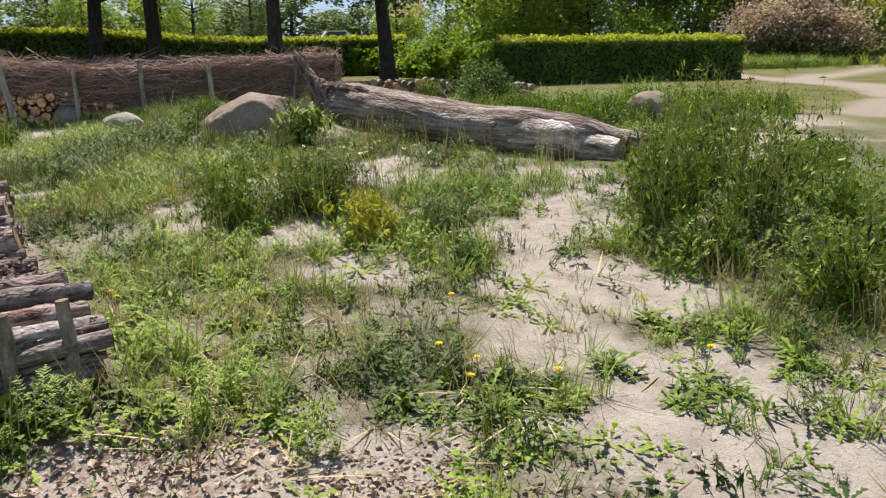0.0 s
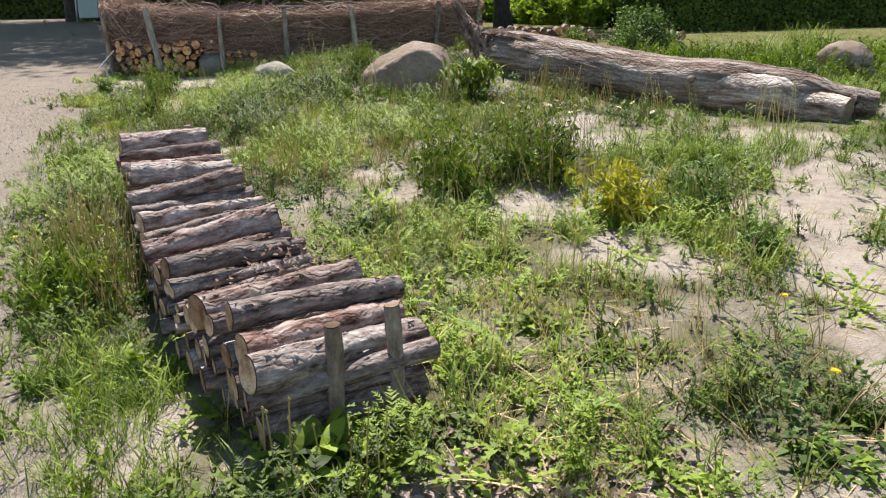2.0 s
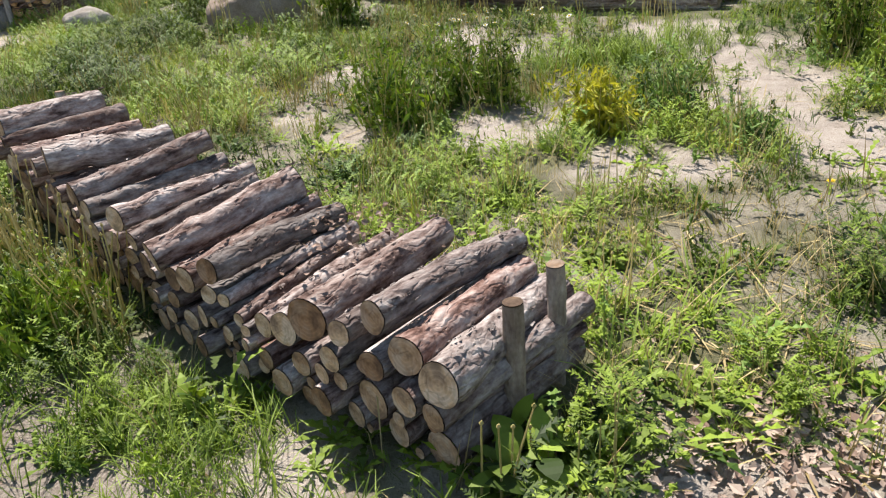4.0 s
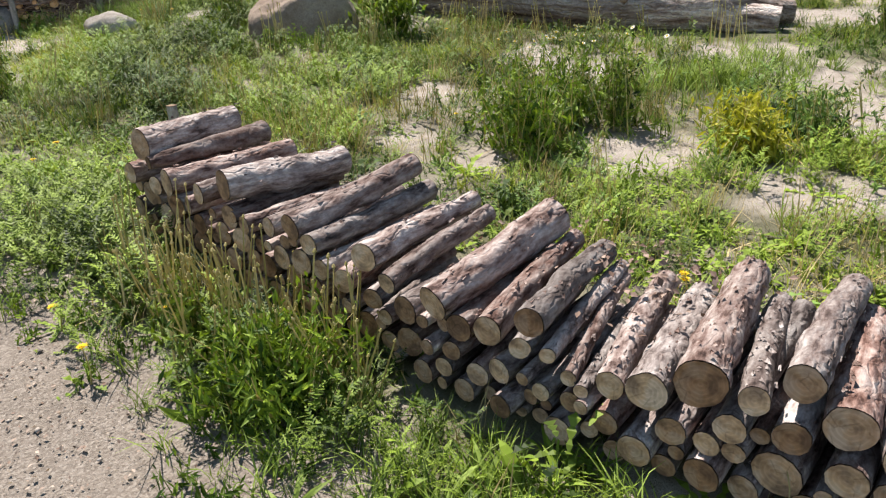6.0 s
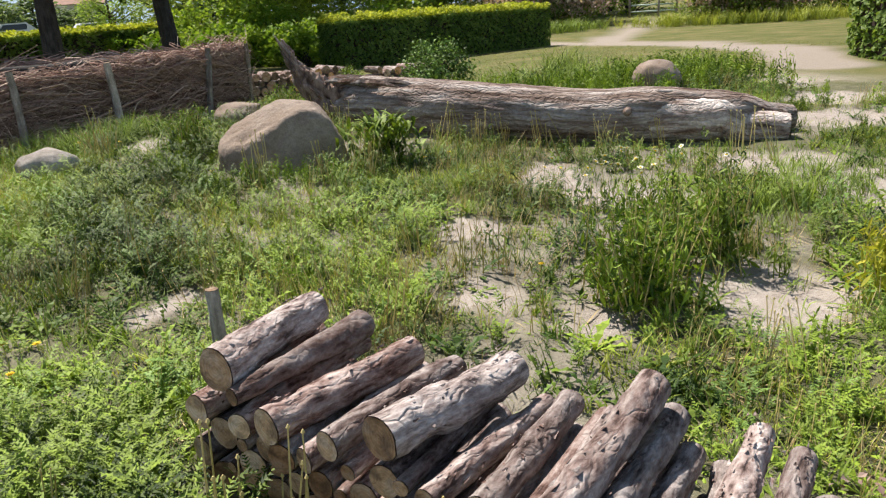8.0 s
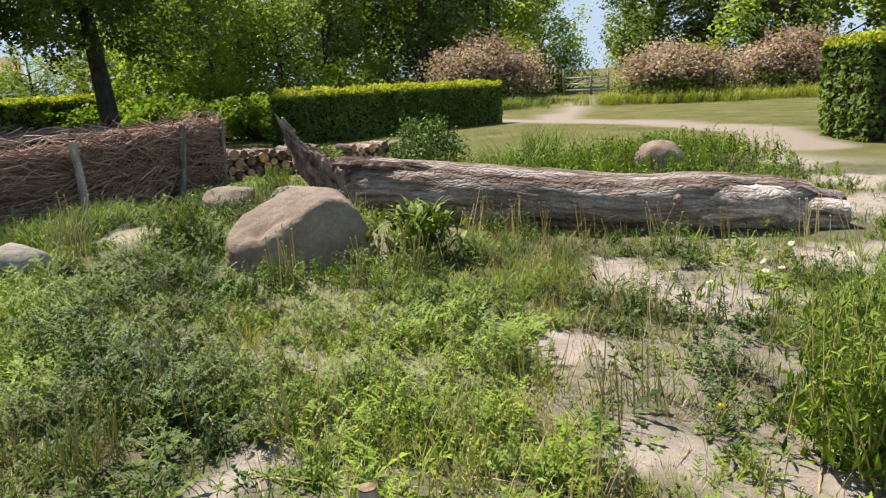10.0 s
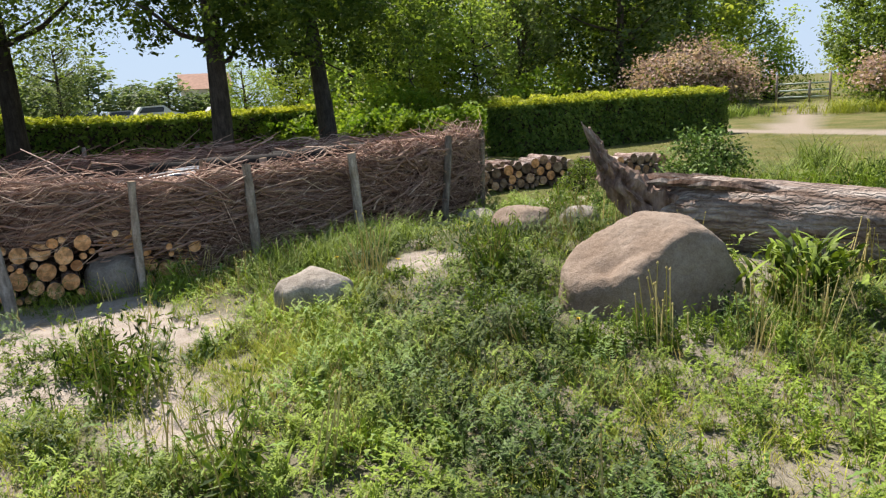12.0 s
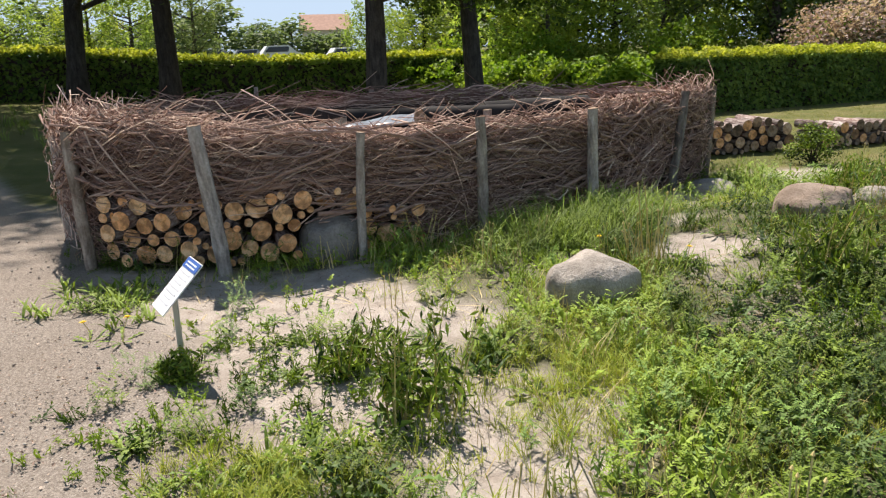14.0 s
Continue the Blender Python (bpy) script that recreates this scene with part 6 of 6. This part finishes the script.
verge("pile_grass", P_TUFT, 110, [along(-.3, -.45), along(1.6, -.42)], .16, .5, .9, M_GRASS, "fresh grass at the foot of the log pile", "grass")
verge("pile_end_weeds", P_ROSE, 26, [along(-.3, -.1), along(-.35, .7)], .12, .7, 1.1, M_HERB, "broad-leaved weeds at the near end of the log pile", "weeds", .1)
verge("boulder_weeds", P_HERB, 90, [(-3.4, 10.2), (-3.35, 9.4), (-2.5, 9.05), (-1.6, 9.15)], .12, .5, .9, M_BRIGHT, "fresh weeds round the foot of the boulder", "weeds")
verge("trunk_grass", P_TUFT, 60, [(-.9, 9.6), (1.4, 7.6)], .14, .5, .8, M_GRASS, "grass along the fallen trunk", "grass")
verge("trunk_seed_stalks", P_SEED, 20, [(-1.0, 9.8), (1.2, 7.75)], .12, .8, 1.3, M_STALK, "dry seed stalks before the fallen trunk", "weeds")
verge("sunny_grass_strip", P_TUFT, 190, [(-.2, 6.6), (.9, 6.9), (1.2, 6.7)], .24, .6, 1.05, M_GRASS, "lush strip of grass in the sand", "grass")
verge("fence_tall_grass", P_LONG, 190, [(-4.8, 12.0), (-4.2, 12.1), (-3.6, 12.55)], .2, .5, .8, M_GRASS, "mound of tall drooping grass at the brushwood fence", "grass", .25)
verge("back_weeds", P_HERB, 480, [(.9, 12.7), (2.2, 11.9), (3.6, 12.2), (5.4, 12.9)], .55, 1.0, 1.9, M_BRIGHT, "tall green weeds behind the fallen trunk", "weeds")
verge("back_grass", P_LONG, 130, [(.8, 13.4), (2.8, 13.6), (5.2, 13.4)], .45, .7, 1.2, M_GRASS, "tall grass at the back of the bed", "grass")
verge("sedge_clump", P_LONG, 22, [(3.9, 15.6), (4.3, 15.7)], .12, 1.0, 1.4, M_GRASS, "upright dark clump of tall grass on the lawn edge", "grass", .08)
verge("right_weeds", P_FEATHER, 110, [(2.1, 4.3), (2.8, 5.3), (3.8, 6.6)], .42, .8, 1.4, M_HERB, "leafy weeds under the tall weeds", "weeds")
verge("left_verge", P_STRAP, 26, [(-7.75, 11.75), (-7.2, 11.35)], .16, .7, 1.2, M_GRASS, "grass round the corner of the brushwood fence", "grass")
verge("meadow_strip", P_FAR, 520, [(19.5, 32.5), (25.5, 26.5), (32.0, 24.0)], .9, 1.0, 1.6, M_FARGRASS, "tall pale meadow grass under the blossom shrubs", "grass")
verge("meadow_edge", P_FAR, 300, [(12.5, 34.0), (17.0, 35.0)], .7, .9, 1.4, M_GRASS, "tall green grass under the blossom shrub", "grass")
verge("meadow_field", P_FAR, 900, [(-4.0, 40.0), (12.0, 40.0), (15, 38)], 2.2, 1.0, 1.7, M_FARGRASS, "tall ripe meadow behind the hedges", "grass")
verge("tree_grass", P_TUFT, 380, [(-14.0, 25.0), (-9.0, 24.0), (-2.0, 23.0)], 1.6, 1.0, 1.6, M_GRASS, "shaded grass under the park trees", "grass")


def lawn_grass():
    n = 1800
    x, y = -1.0 + 13.0 * rng.random(n), 14.5 + 10.0 * rng.random(n)
    k = (bed_mask(x, y) < .5) & (far_path_mask(x, y) < .3)
    x, y = x[k], y[k]
    V, T, tone = scatter(P_SHORT, x, y, .6 + .5 * rng.random(len(x)), gnd(x, y) - .012)
    tagged(link("lawn_grass", V, T, M_LAWN, attrs={"tone": tone}), "short dry mown grass of the lawn", "grass", kind="stuff")


lawn_grass()


def litter(name, count, spots, mat, label, lift=0.0, size=.017):
    x = np.concatenate([sx + sr * rng.standard_normal(count // len(spots)) for sx, sy, sr in spots])
    y = np.concatenate([sy + sr * .6 * rng.standard_normal(count // len(spots)) for sx, sy, sr in spots])
    C = np.stack([x, y, gnd(x, y) + lift + .004 + .010 * rng.random(len(x))], -1)
    V, T = leaves(rng, C, size, 1.2, 1.5)
    tagged(link(name, V, T, mat, attrs={"tone": np.repeat(rng.random(len(x)), 4)}), label, "leaf litter", kind="stuff")


litter("dead_leaves", 2300, [(-1.2, 2.2, .45), (-.5, 1.9, .45), (.2, 2.1, .4), (-1.0, 2.5, .3)], M_LITTER, "dry brown fallen leaves on the sand", 0.0, .024)
litter("path_debris", 2600, [(-7.3, 11.6, .6), (-6.9, 9.6, .7), (-7.6, 8.2, .8), (-5.8, 6.0, .9), (-4.6, 4.0, .6)], M_CHIP, "small dark plant debris on the gravel path", 0.0, .008)
litter("path_chips", 2600, [(-7.3, 10.2, .6), (-6.9, 8.6, .7), (-5.8, 6.0, .9), (-4.6, 4.0, .6), (-4.1, 3.3, .5)], M_LITTER, "pale dry plant bits strewn on the gravel path", 0.0, .011)
litter("bark_chips", 210, [(*along(.6, .35), .16), (*along(.75, .42), .14), (*along(1.15, .4), .12)], M_CHIP, "chips of fallen bark lying on the log pile", .315)
litter("dead_stems", 500, [(2.0, 3.1, .18), (-.1, 2.25, .15)], M_LITTER, "small heap of dry reddish clippings")


def pebbles(count):
    """Small loose stones on path and sand."""
    x, y = -9.0 + 11.0 * rng.random(count * 4), 1.0 + 12.5 * rng.random(count * 4)
    k = rng.random(count * 4) < (.15 * bed_mask(x, y) + .85 * path_mask(x, y)) * (1 - .8 * cover(x, y))
    x, y = x[k][:count], y[k][:count]
    n = len(x)
    s = .004 + .008 * rng.random(n) ** 3
    d = np.array([(1, 0, 0), (0, 1, 0), (-1, 0, 0), (0, -1, 0), (0, 0, .7), (0, 0, -.7)])
    V = (np.stack([x, y, gnd(x, y) + .004], -1)[:, None] + d[None] * s[:, None, None] * (.6 + .8 * rng.random((n, 6, 1)))).reshape(-1, 3)
    f = np.array([(0, 1, 4), (1, 2, 4), (2, 3, 4), (3, 0, 4), (1, 0, 5), (2, 1, 5), (3, 2, 5), (0, 3, 5)])
    T = (f[None] + (np.arange(n) * 6)[:, None, None]).reshape(-1, 3)
    tagged(link("pebbles", V, T, M_PEBBLE, flat=False), "loose small stones scattered on the gravel path", "pebbles", kind="stuff")


pebbles(4200)


# ---- single plants ----
def plant(name, x, y, stems, leaf, stem_mat, leaf_mat, label, category="plant", flower=None):
    """A plant of its own: leaves, stems and flowers as parts."""
    ob = new(name)
    ob.location = (x, y, gz(x, y) - .01)
    if stems is not None:
        for V, T in stems:
            link("stem", V, T, stem_mat, ob, attrs={"tone": np.full(len(V), .2 + .6 * rng.random())})
    if isinstance(leaf, list):
        for V, T in leaf:
            link("leaf", V, T, leaf_mat, ob, attrs={"tone": np.full(len(V), rng.random())})
        return tagged(ob, label, category)
    tagged(link("leaves", *leaf, leaf_mat, ob, attrs={"tone": np.repeat(rng.random(len(leaf[0]) // 4 + 1), 4)[:len(leaf[0])]}), kind="stuff")
    if flower:
        link("flowers", *flower[0], flower[1], ob, attrs={"tone": rng.random(len(flower[0][0]))})
    return tagged(ob, label, category)


def bushy(r, stems, height, width, leaf, per, droop=.3):
    """Stems and leaves of an upright bushy weed."""
    st, lf = [], []
    for _ in range(stems):
        a, L = r.random() * 6.28, height * (.55 + .5 * r.random())
        b = width * .16 * r.standard_normal(2)
        tip = b + width * .5 * r.random() * np.array((math.cos(a), math.sin(a)))
        P = np.array([(b[0], b[1], 0), (*(b * .55 + tip * .45), L * .5), (tip[0], tip[1], L)])
        st.append(tube(P, [.005, .0035, .0012], 3, False))
        k = r.random(per) ** .75
        C = np.stack([np.interp(k, (0, .5, 1), P[:, c]) for c in range(3)], -1)
        s = leaf * (1.2 - .75 * k)
        C += r.standard_normal((per, 3)) * np.array((1, 1, .6)) * (s[:, None] * .9 + width * .02)
        C[:, 2] = np.maximum(C[:, 2], .01)
        lf.append(leaves(r, C, s * .72, .3, 3.8, None, .8))
    return st, join(lf)


r_t = np.random.default_rng(123)
tall = "tall upright feathery green weed growing on sand"
for n, (x, y, h, w) in enumerate(((1.5, 5.1, 1.0, .55), (1.8, 5.5, 1.25, .6), (2.15, 5.1, 1.15, .6), (2.5, 5.6, .9, .6), (2.9, 5.2, .5, .5), (2.2, 6.2, 1.1, .6), (1.75, 6.1, .9, .5), (3.1, 6.3, .5, .6),
                                  (2.15, 3.8, .5, .45), (2.7, 4.2, .6, .5), (3.6, 7.0, .5, .6), (2.7, 7.4, .6, .6), (1.75, 4.6, .4, .45))):
    st, lf = bushy(r_t, 26, h, w, .034, 44)
    plant("tall_weed", x, y, st, lf, M_STALK, (M_HERB, M_BRIGHT, M_HERB)[n % 3], tall)
for x, y, h, w, count, m, label in ((-1.62, 5.72, .66, .7, 46, M_BRIGHT, "bushy green weed with fine leaves on the sand"), (-.95, 5.95, .66, .5, 24, M_HERB, "upright wispy green weed with bare stems"),
                                    (-1.2, 6.1, .55, .5, 24, M_BRIGHT, "bushy green weed with fine leaves on the sand"), (-.05, 5.25, .36, .5, 26, M_GREYHERB, "low grey-green bushy weed on the sand"),
                                    (-5.75, 9.75, .55, .55, 20, M_HERB, "feathery green weed with one tall stem"), (-6.0, 10.3, .3, .35, 12, M_HERB, "small feathery weed on the sand"),
                                    (.15, 4.6, .22, .3, 12, M_GREYHERB, "small grey-green weed on the sand"), (-3.3, 3.72, .32, .5, 60, M_BRIGHT, "bushy feathery weed between path and log pile"), (-3.5, 4.1, .3, .4, 18, M_HERB, "bushy feathery weed between path and log pile"), (-6.82, 10.38, .16, .22, 12, M_HERB, "small dark weed at the foot of the sign"), (-5.2, 8.4, .6, .4, 9, M_HERB, "thin tall weed stems"), (-3.3, 10.6, .45, .5, 22, M_HERB, "dark leafy weed beside the boulder"),
                                    (-2.0, 12.3, .45, .5, 24, M_BRIGHT, "fresh green weed by the fallen trunk"), (-1.1, 12.9, .4, .6, 26, M_GREYHERB, "grey-green leafy weed by the fallen trunk")):
    st, lf = bushy(r_t, count, h, w, .03, 40)
    plant("bushy_weed", x, y, st, lf, M_STALK, m, label)
st, lf = bushy(r_t, 26, .40, .42, .04, 34)
plant("yellow_weed", -.5, 5.15, st, lf, M_STALK, M_YELLOW, "yellow-green leafy weed standing on bare sand")


def broad(r, count, lo, hi, width, spread, rise=1.25):
    return join([blade(r, lo + (hi - lo) * r.random(), width * (.7 + .5 * r.random()), .5 + .9 * r.random(), r.random() * 6.28, (*(spread * r.standard_normal(2)), (hi * .5 if count < 100 else .36) * r.random()), rise - .6 * r.random(), 5) for _ in range(count)])


plant("broadleaf_plant", -1.72, 9.35, bushy(r_t, 26, .42, .5, .03, 2)[0], broad(r_t, 330, .11, .23, .036, .14, 1.35), M_STALK, M_HERB, "clump of glossy long-leaved plant beside the boulder")
plant("burdock", *along(-.27, .08), None, [broad(r_t, 1, .09, .16, .062, .07, 1.1) for _ in range(22)], M_STALK, M_HERB, "young burdock with large round leaves by the logs")
plant("dock_plant", *along(.75, -.28), None, [broad(r_t, 1, .08, .14, .04, .025, 1.35) for _ in range(6)], M_STALK, M_BRIGHT, "small broad-leaved dock by the logs")


def flower_head(r, size, petals, tilt=0.25):
    out = []
    for n in range(petals):
        a = n * 6.283 / petals + .1 * r.standard_normal()
        out.append(blade(r, size, size * 2.6 / petals ** .75, .2 + .3 * r.random(), a, (0, 0, 0), .3 + tilt * r.random(), 2))
    return join(out)


def dandelion(x, y, h):
    ob = new("dandelion")
    ob.location = (x, y, gz(x, y) - .01)
    r = np.random.default_rng(int((x + 20) * 1000 + y * 77) % 99991)
    V, T = tube([(0, 0, 0), (.01, 0, h * .5), (.02 * r.standard_normal(), .02 * r.standard_normal(), h)], [.003, .0025, .0025], 4, False)
    link("stalk", V, T, M_STALK, ob, attrs={"tone": np.full(len(V), .4)})
    top = V[-4:].mean(0)
    heads = [flower_head(r, .023 - .005 * k, 16) for k in range(3)]
    V, T = join([(W + top + np.array((0, 0, .003 * k)), F) for k, (W, F) in enumerate(heads)])
    link("flower", V, T, M_PETAL_Y, ob, attrs={"tone": rng.random(len(V))})
    V, T = join([toothed(.10 + .06 * r.random(), .03, .5 * r.random() + .1, .5, n * .9) for n in range(7)])
    link("leaf_rosette", V, T, M_BRIGHT, ob, attrs={"tone": rng.random(len(V))})
    tagged(ob, "yellow dandelion in flower among the weeds", "flower", "dandelions")


for x, y in ((0.05, 3.85), (0, 3.11), (0.14, 2.94), (0.12, 2.78), (0.5, 2.82), (1.16, 3.04), (-1.76, 3.77), (-3.22, 5.88), (-4.37, 6.44), (-4.53, 6.48), (-4.47, 6.2), (-4.06, 4.43), (-3.67, 4.24), (-3.89, 3.99), (-1.79, 3.81), (-4.29, 11.51), (-1.3, 8.9), (-3.25, 9.41), (-7.22, 10.9), (-7.41, 10.96), (-1.97, 6.18), (-1.46, 8.95), (-3.94, 11.01)):
    dandelion(x, y, .10 + .07 * r_t.random())


def daisy(x, y, h):
    ob = new("ox_eye_daisy")
    ob.location = (x, y, gz(x, y) - .01)
    r = np.random.default_rng(int((x + 20) * 1000 + y * 77) % 99991)
    V, T = tube([(0, 0, 0), (.02 * r.standard_normal(), .02 * r.standard_normal(), h * .6), (.04 * r.standard_normal(), .04 * r.standard_normal(), h)], [.0028, .002, .002], 4, False)
    link("stalk", V, T, M_GRASS, ob, attrs={"tone": np.full(len(V), .4)})
    top = V[-4:].mean(0)
    W, F = flower_head(r, .025, 14, .1)
    tip = Euler((.5 * r.standard_normal(), .5 * r.standard_normal(), 0)).to_matrix()
    link("petals", W @ np.array(tip).T + top, F, M_PETAL_W, ob, attrs={"tone": rng.random(len(W))})
    W, F = tube([(0, 0, 0), (0, 0, .006), (0, 0, .009)], [.010, .009, .003], 8)
    link("eye", W @ np.array(tip).T + top, F, M_PETAL_Y, ob, attrs={"tone": rng.random(len(W))})
    tagged(ob, "white ox-eye daisy on a thin stalk", "flower", "daisies")


for n in range(26):
    daisy(-.72 + .42 * r_t.standard_normal(), 7.08 + .22 * r_t.standard_normal(), .34 + .12 * r_t.random())
for n in range(9):
    daisy(2.6 + .7 * r_t.standard_normal(), 4.9 + .5 * r_t.standard_normal(), .6 + .25 * r_t.random())


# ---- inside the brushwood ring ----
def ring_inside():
    # added disc; its near-black colour stands for the shaded hollow of the ring
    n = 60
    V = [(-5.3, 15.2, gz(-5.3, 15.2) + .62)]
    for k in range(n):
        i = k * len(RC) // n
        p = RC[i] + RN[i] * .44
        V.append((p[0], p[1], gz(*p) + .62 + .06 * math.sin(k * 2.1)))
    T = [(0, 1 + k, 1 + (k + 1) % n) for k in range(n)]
    tagged(link("hollow_shade_disc", V, T, M_CORE), "near-black disc added for the shaded hollow inside the fence ring", "soil bed", kind="structure")


ring_inside()


def pond_sheet():
    n, m = 24, 10
    V, T = [], []
    for i in range(n + 1):
        for j in range(m + 1):
            x, y = -6.35 + 1.15 * i / n, 13.35 + .55 * j / m
            V.append((x, y, gz(x, y) + .80 + .05 * noise.noise(Vector((x * 4, y * 5, 0))) + .10 * i / n))
    for i in range(n):
        for j in range(m):
            a = i * (m + 1) + j
            T += [(a, a + m + 1, a + m + 2), (a, a + m + 2, a + 1)]
    ob = link("pond_sheet", V, T, M_TARP, flat=False)
    mod = ob.modifiers.new("thick", "SOLIDIFY")
    mod.thickness = .008
    tagged(ob, "pale blue-grey plastic sheet lying in the brushwood ring", "tarpaulin")


pond_sheet()
for x, y, L, turn, lift, rad in ((-5.3, 13.25, 1.0, -68, .90, .09), (-4.6, 14.1, 1.2, -75, .86, .11), (-5.9, 14.6, 1.3, -95, .82, .1)):
    ob = make_log("old_log", pose(x, y, gz(x, y) + lift, 0, 0, turn), r_t, L, rad, M_CUT, "old blackened log lying inside the brushwood ring", "log", "logs inside the ring", sides=14, rings=8)
    ob.data.materials[0] = M_DARKWOOD


# ---- small board on a stake ----
def box(name, size, m, mat, parent, bevel=.003):
    bm = bmesh.new()
    bmesh.ops.create_cube(bm, size=1, matrix=Matrix.Diagonal((*size, 1)))
    bmesh.ops.bevel(bm, geom=bm.edges[:], offset=min(bevel, min(size) * .3), segments=1, affect="EDGES")
    me = bpy.data.meshes.new(name)
    bm.to_mesh(me)
    bm.free()
    me.materials.append(mat)
    ob = new(name, me)
    if parent is not None:
        ob.parent = parent
    ob.matrix_basis = m
    return ob


def info_sign():
    ob = new("info_sign")
    ob.location = (-6.82, 10.48, gz(-6.82, 10.48))
    tagged(ob, "small white and blue information plate on a metal stake", "sign")
    box("stake", (.028, .012, .46), pose(0, 0, .16), M_METAL, ob)
    tilt = pose(.02, 0, .43, 0, -45, 26)
    plate = box("plate", (.30, .21, .006), tilt, M_WHITE, ob)
    box("blue_header", (.055, .206, .003), pose(.118, 0, .0046), M_BLUE, plate, .0005)
    for k in range(7):
        box("text_line", (.010, .16 - .05 * (k % 3 == 2), .0012), pose(.07 - .028 * k, .01, .0042), M_TEXT, plate, .0002)
    for k in range(2):
        box("header_line", (.008, .14, .0012), pose(.125 - .018 * k, 0, .0068), M_WHITE, plate, .0002)


info_sign()


def path_sign():
    """A folding pavement board: two arched pipe frames that lean together, each with a panel."""
    ob = new("pavement_sign")
    x, y = -15.2, 24.6
    ob.matrix_world = pose(x, y, gz(x, y), 0, 0, 20)
    tagged(ob, "grey arched A-frame pavement sign with pale panels on the path", "sign")
    for s in (-1, 1):
        P = [(-.36, s * .30, 0), (-.34, s * .06, .85)] + [(-.34 * math.cos(a), s * .03, .85 + .22 * math.sin(a)) for a in np.linspace(.25, 2.9, 9)] + [(.34, s * .06, .85), (.36, s * .30, 0)]
        V, T = tube(P, .03, 8)
        link("pipe_frame", V, T, M_METAL, ob, flat=False)
        box("panel", (.58, .015, .72), pose(0, s * .15, .54, s * 15.5), M_GREENPAINT, ob)


path_sign()


# ---- far things ----
def gate():
    ob = new("field_gate")
    ob.matrix_world = pose(28.6, 43.6, -.2, 0, 0, -40)
    tagged(ob, "pale green metal field gate between the shrubs", "gate")
    for z in (.35, .75, 1.15):
        V, T = tube([(-1.4, 0, z), (1.4, 0, z)], .045, 8)
        link("rail", V, T, M_GREENPAINT, ob, flat=False)
    for x in (-1.45, .35, 1.45):
        V, T = tube([(x, 0, 0), (x, 0, 1.75 if x != .35 else 1.3)], .07, 8)
        link("post", V, T, M_POST, ob, flat=False, uv=V)


gate()


def house(x, y, w, d, wall, ridge, turn):
    ob = new("house")
    ob.matrix_world = pose(x, y, -.2, 0, 0, turn)
    tagged(ob, "distant pale house with a red tiled roof", "house")
    box("wall", (w, d, wall), pose(0, 0, wall / 2), M_PLASTER, ob, .02)
    o = .5
    V = [(-w / 2 - o, -d / 2 - o, wall), (w / 2 + o, -d / 2 - o, wall), (w / 2 + o, d / 2 + o, wall), (-w / 2 - o, d / 2 + o, wall), (-w / 2 - o, 0, ridge), (w / 2 + o, 0, ridge)]
    link("roof", V, [(0, 1, 5), (0, 5, 4), (2, 3, 4), (2, 4, 5), (0, 4, 3), (1, 2, 5), (0, 3, 2), (0, 2, 1)], M_ROOF, ob)
    for k in range(4):
        box("window", (1.1, .1, 1.3), pose(-w / 2 + w * (k + .5) / 4, -d / 2 - .02, wall * .6), M_GLASSDARK, ob)


house(-7.6, 150, 8, 7, 5.0, 7.8, 6)


def parked_car(x, y, turn, L, h, mat, label):
    ob = new("parked_car")
    ob.matrix_world = pose(x, y, gz(x, y), 0, 0, turn)
    tagged(ob, label, "car", "parked cars")
    prof = [(-L / 2, .35), (-L / 2, .95), (-L * .45, h * .62), (-L * .34, h * .97), (L * .10, h), (L * .26, h * .66), (L * .46, h * .56), (L / 2, .75), (L / 2, .35)]
    n = len(prof)
    V = [(px, s * (.85 if pz < h * .7 else .68), pz) for s in (-1, 1) for px, pz in prof]
    T = []
    for k in range(n):
        a, b = k, (k + 1) % n
        T += [(a, b, n + b), (a, n + b, n + a)]
    for k in range(1, n - 1):
        T += [(0, k + 1, k), (n, n + k, n + k + 1)]
    link("body", V, T, mat, ob)
    for s in (-1, 1):
        W = [(-L * .40, s * .80, h * .66), (-L * .31, s * .71, h * .92), (L * .08, s * .71, h * .93), (L * .20, s * .80, h * .68)]
        link("side_window", W, [(0, 1, 2), (0, 2, 3)], M_GLASSDARK, ob)
        for wx in (-.3, .3):
            C, F = tube([(wx * L, s * .88, .33), (wx * L, s * .66, .33)], .33, 14)
            link("wheel", C, F, M_RUBBER, ob)


for n, (x, y, L, h) in enumerate(((-18.5, 92, 4.4, 1.6), (-15.0, 93, 4.6, 1.5), (-11.6, 91, 5.2, 2.1), (-4.8, 92, 4.6, 1.9), (-24.0, 94, 4.5, 1.55), (-30.0, 95, 4.5, 1.5))):
    parked_car(x, y, 10 + 4 * n, L, h, (M_CARGREY, M_CARGREY, M_CARWHITE, M_CARWHITE, M_CARWHITE, M_CARGREY)[n], ("distant grey parked car" if n in (0, 1, 5) else "distant white parked van") + " behind the hedge")
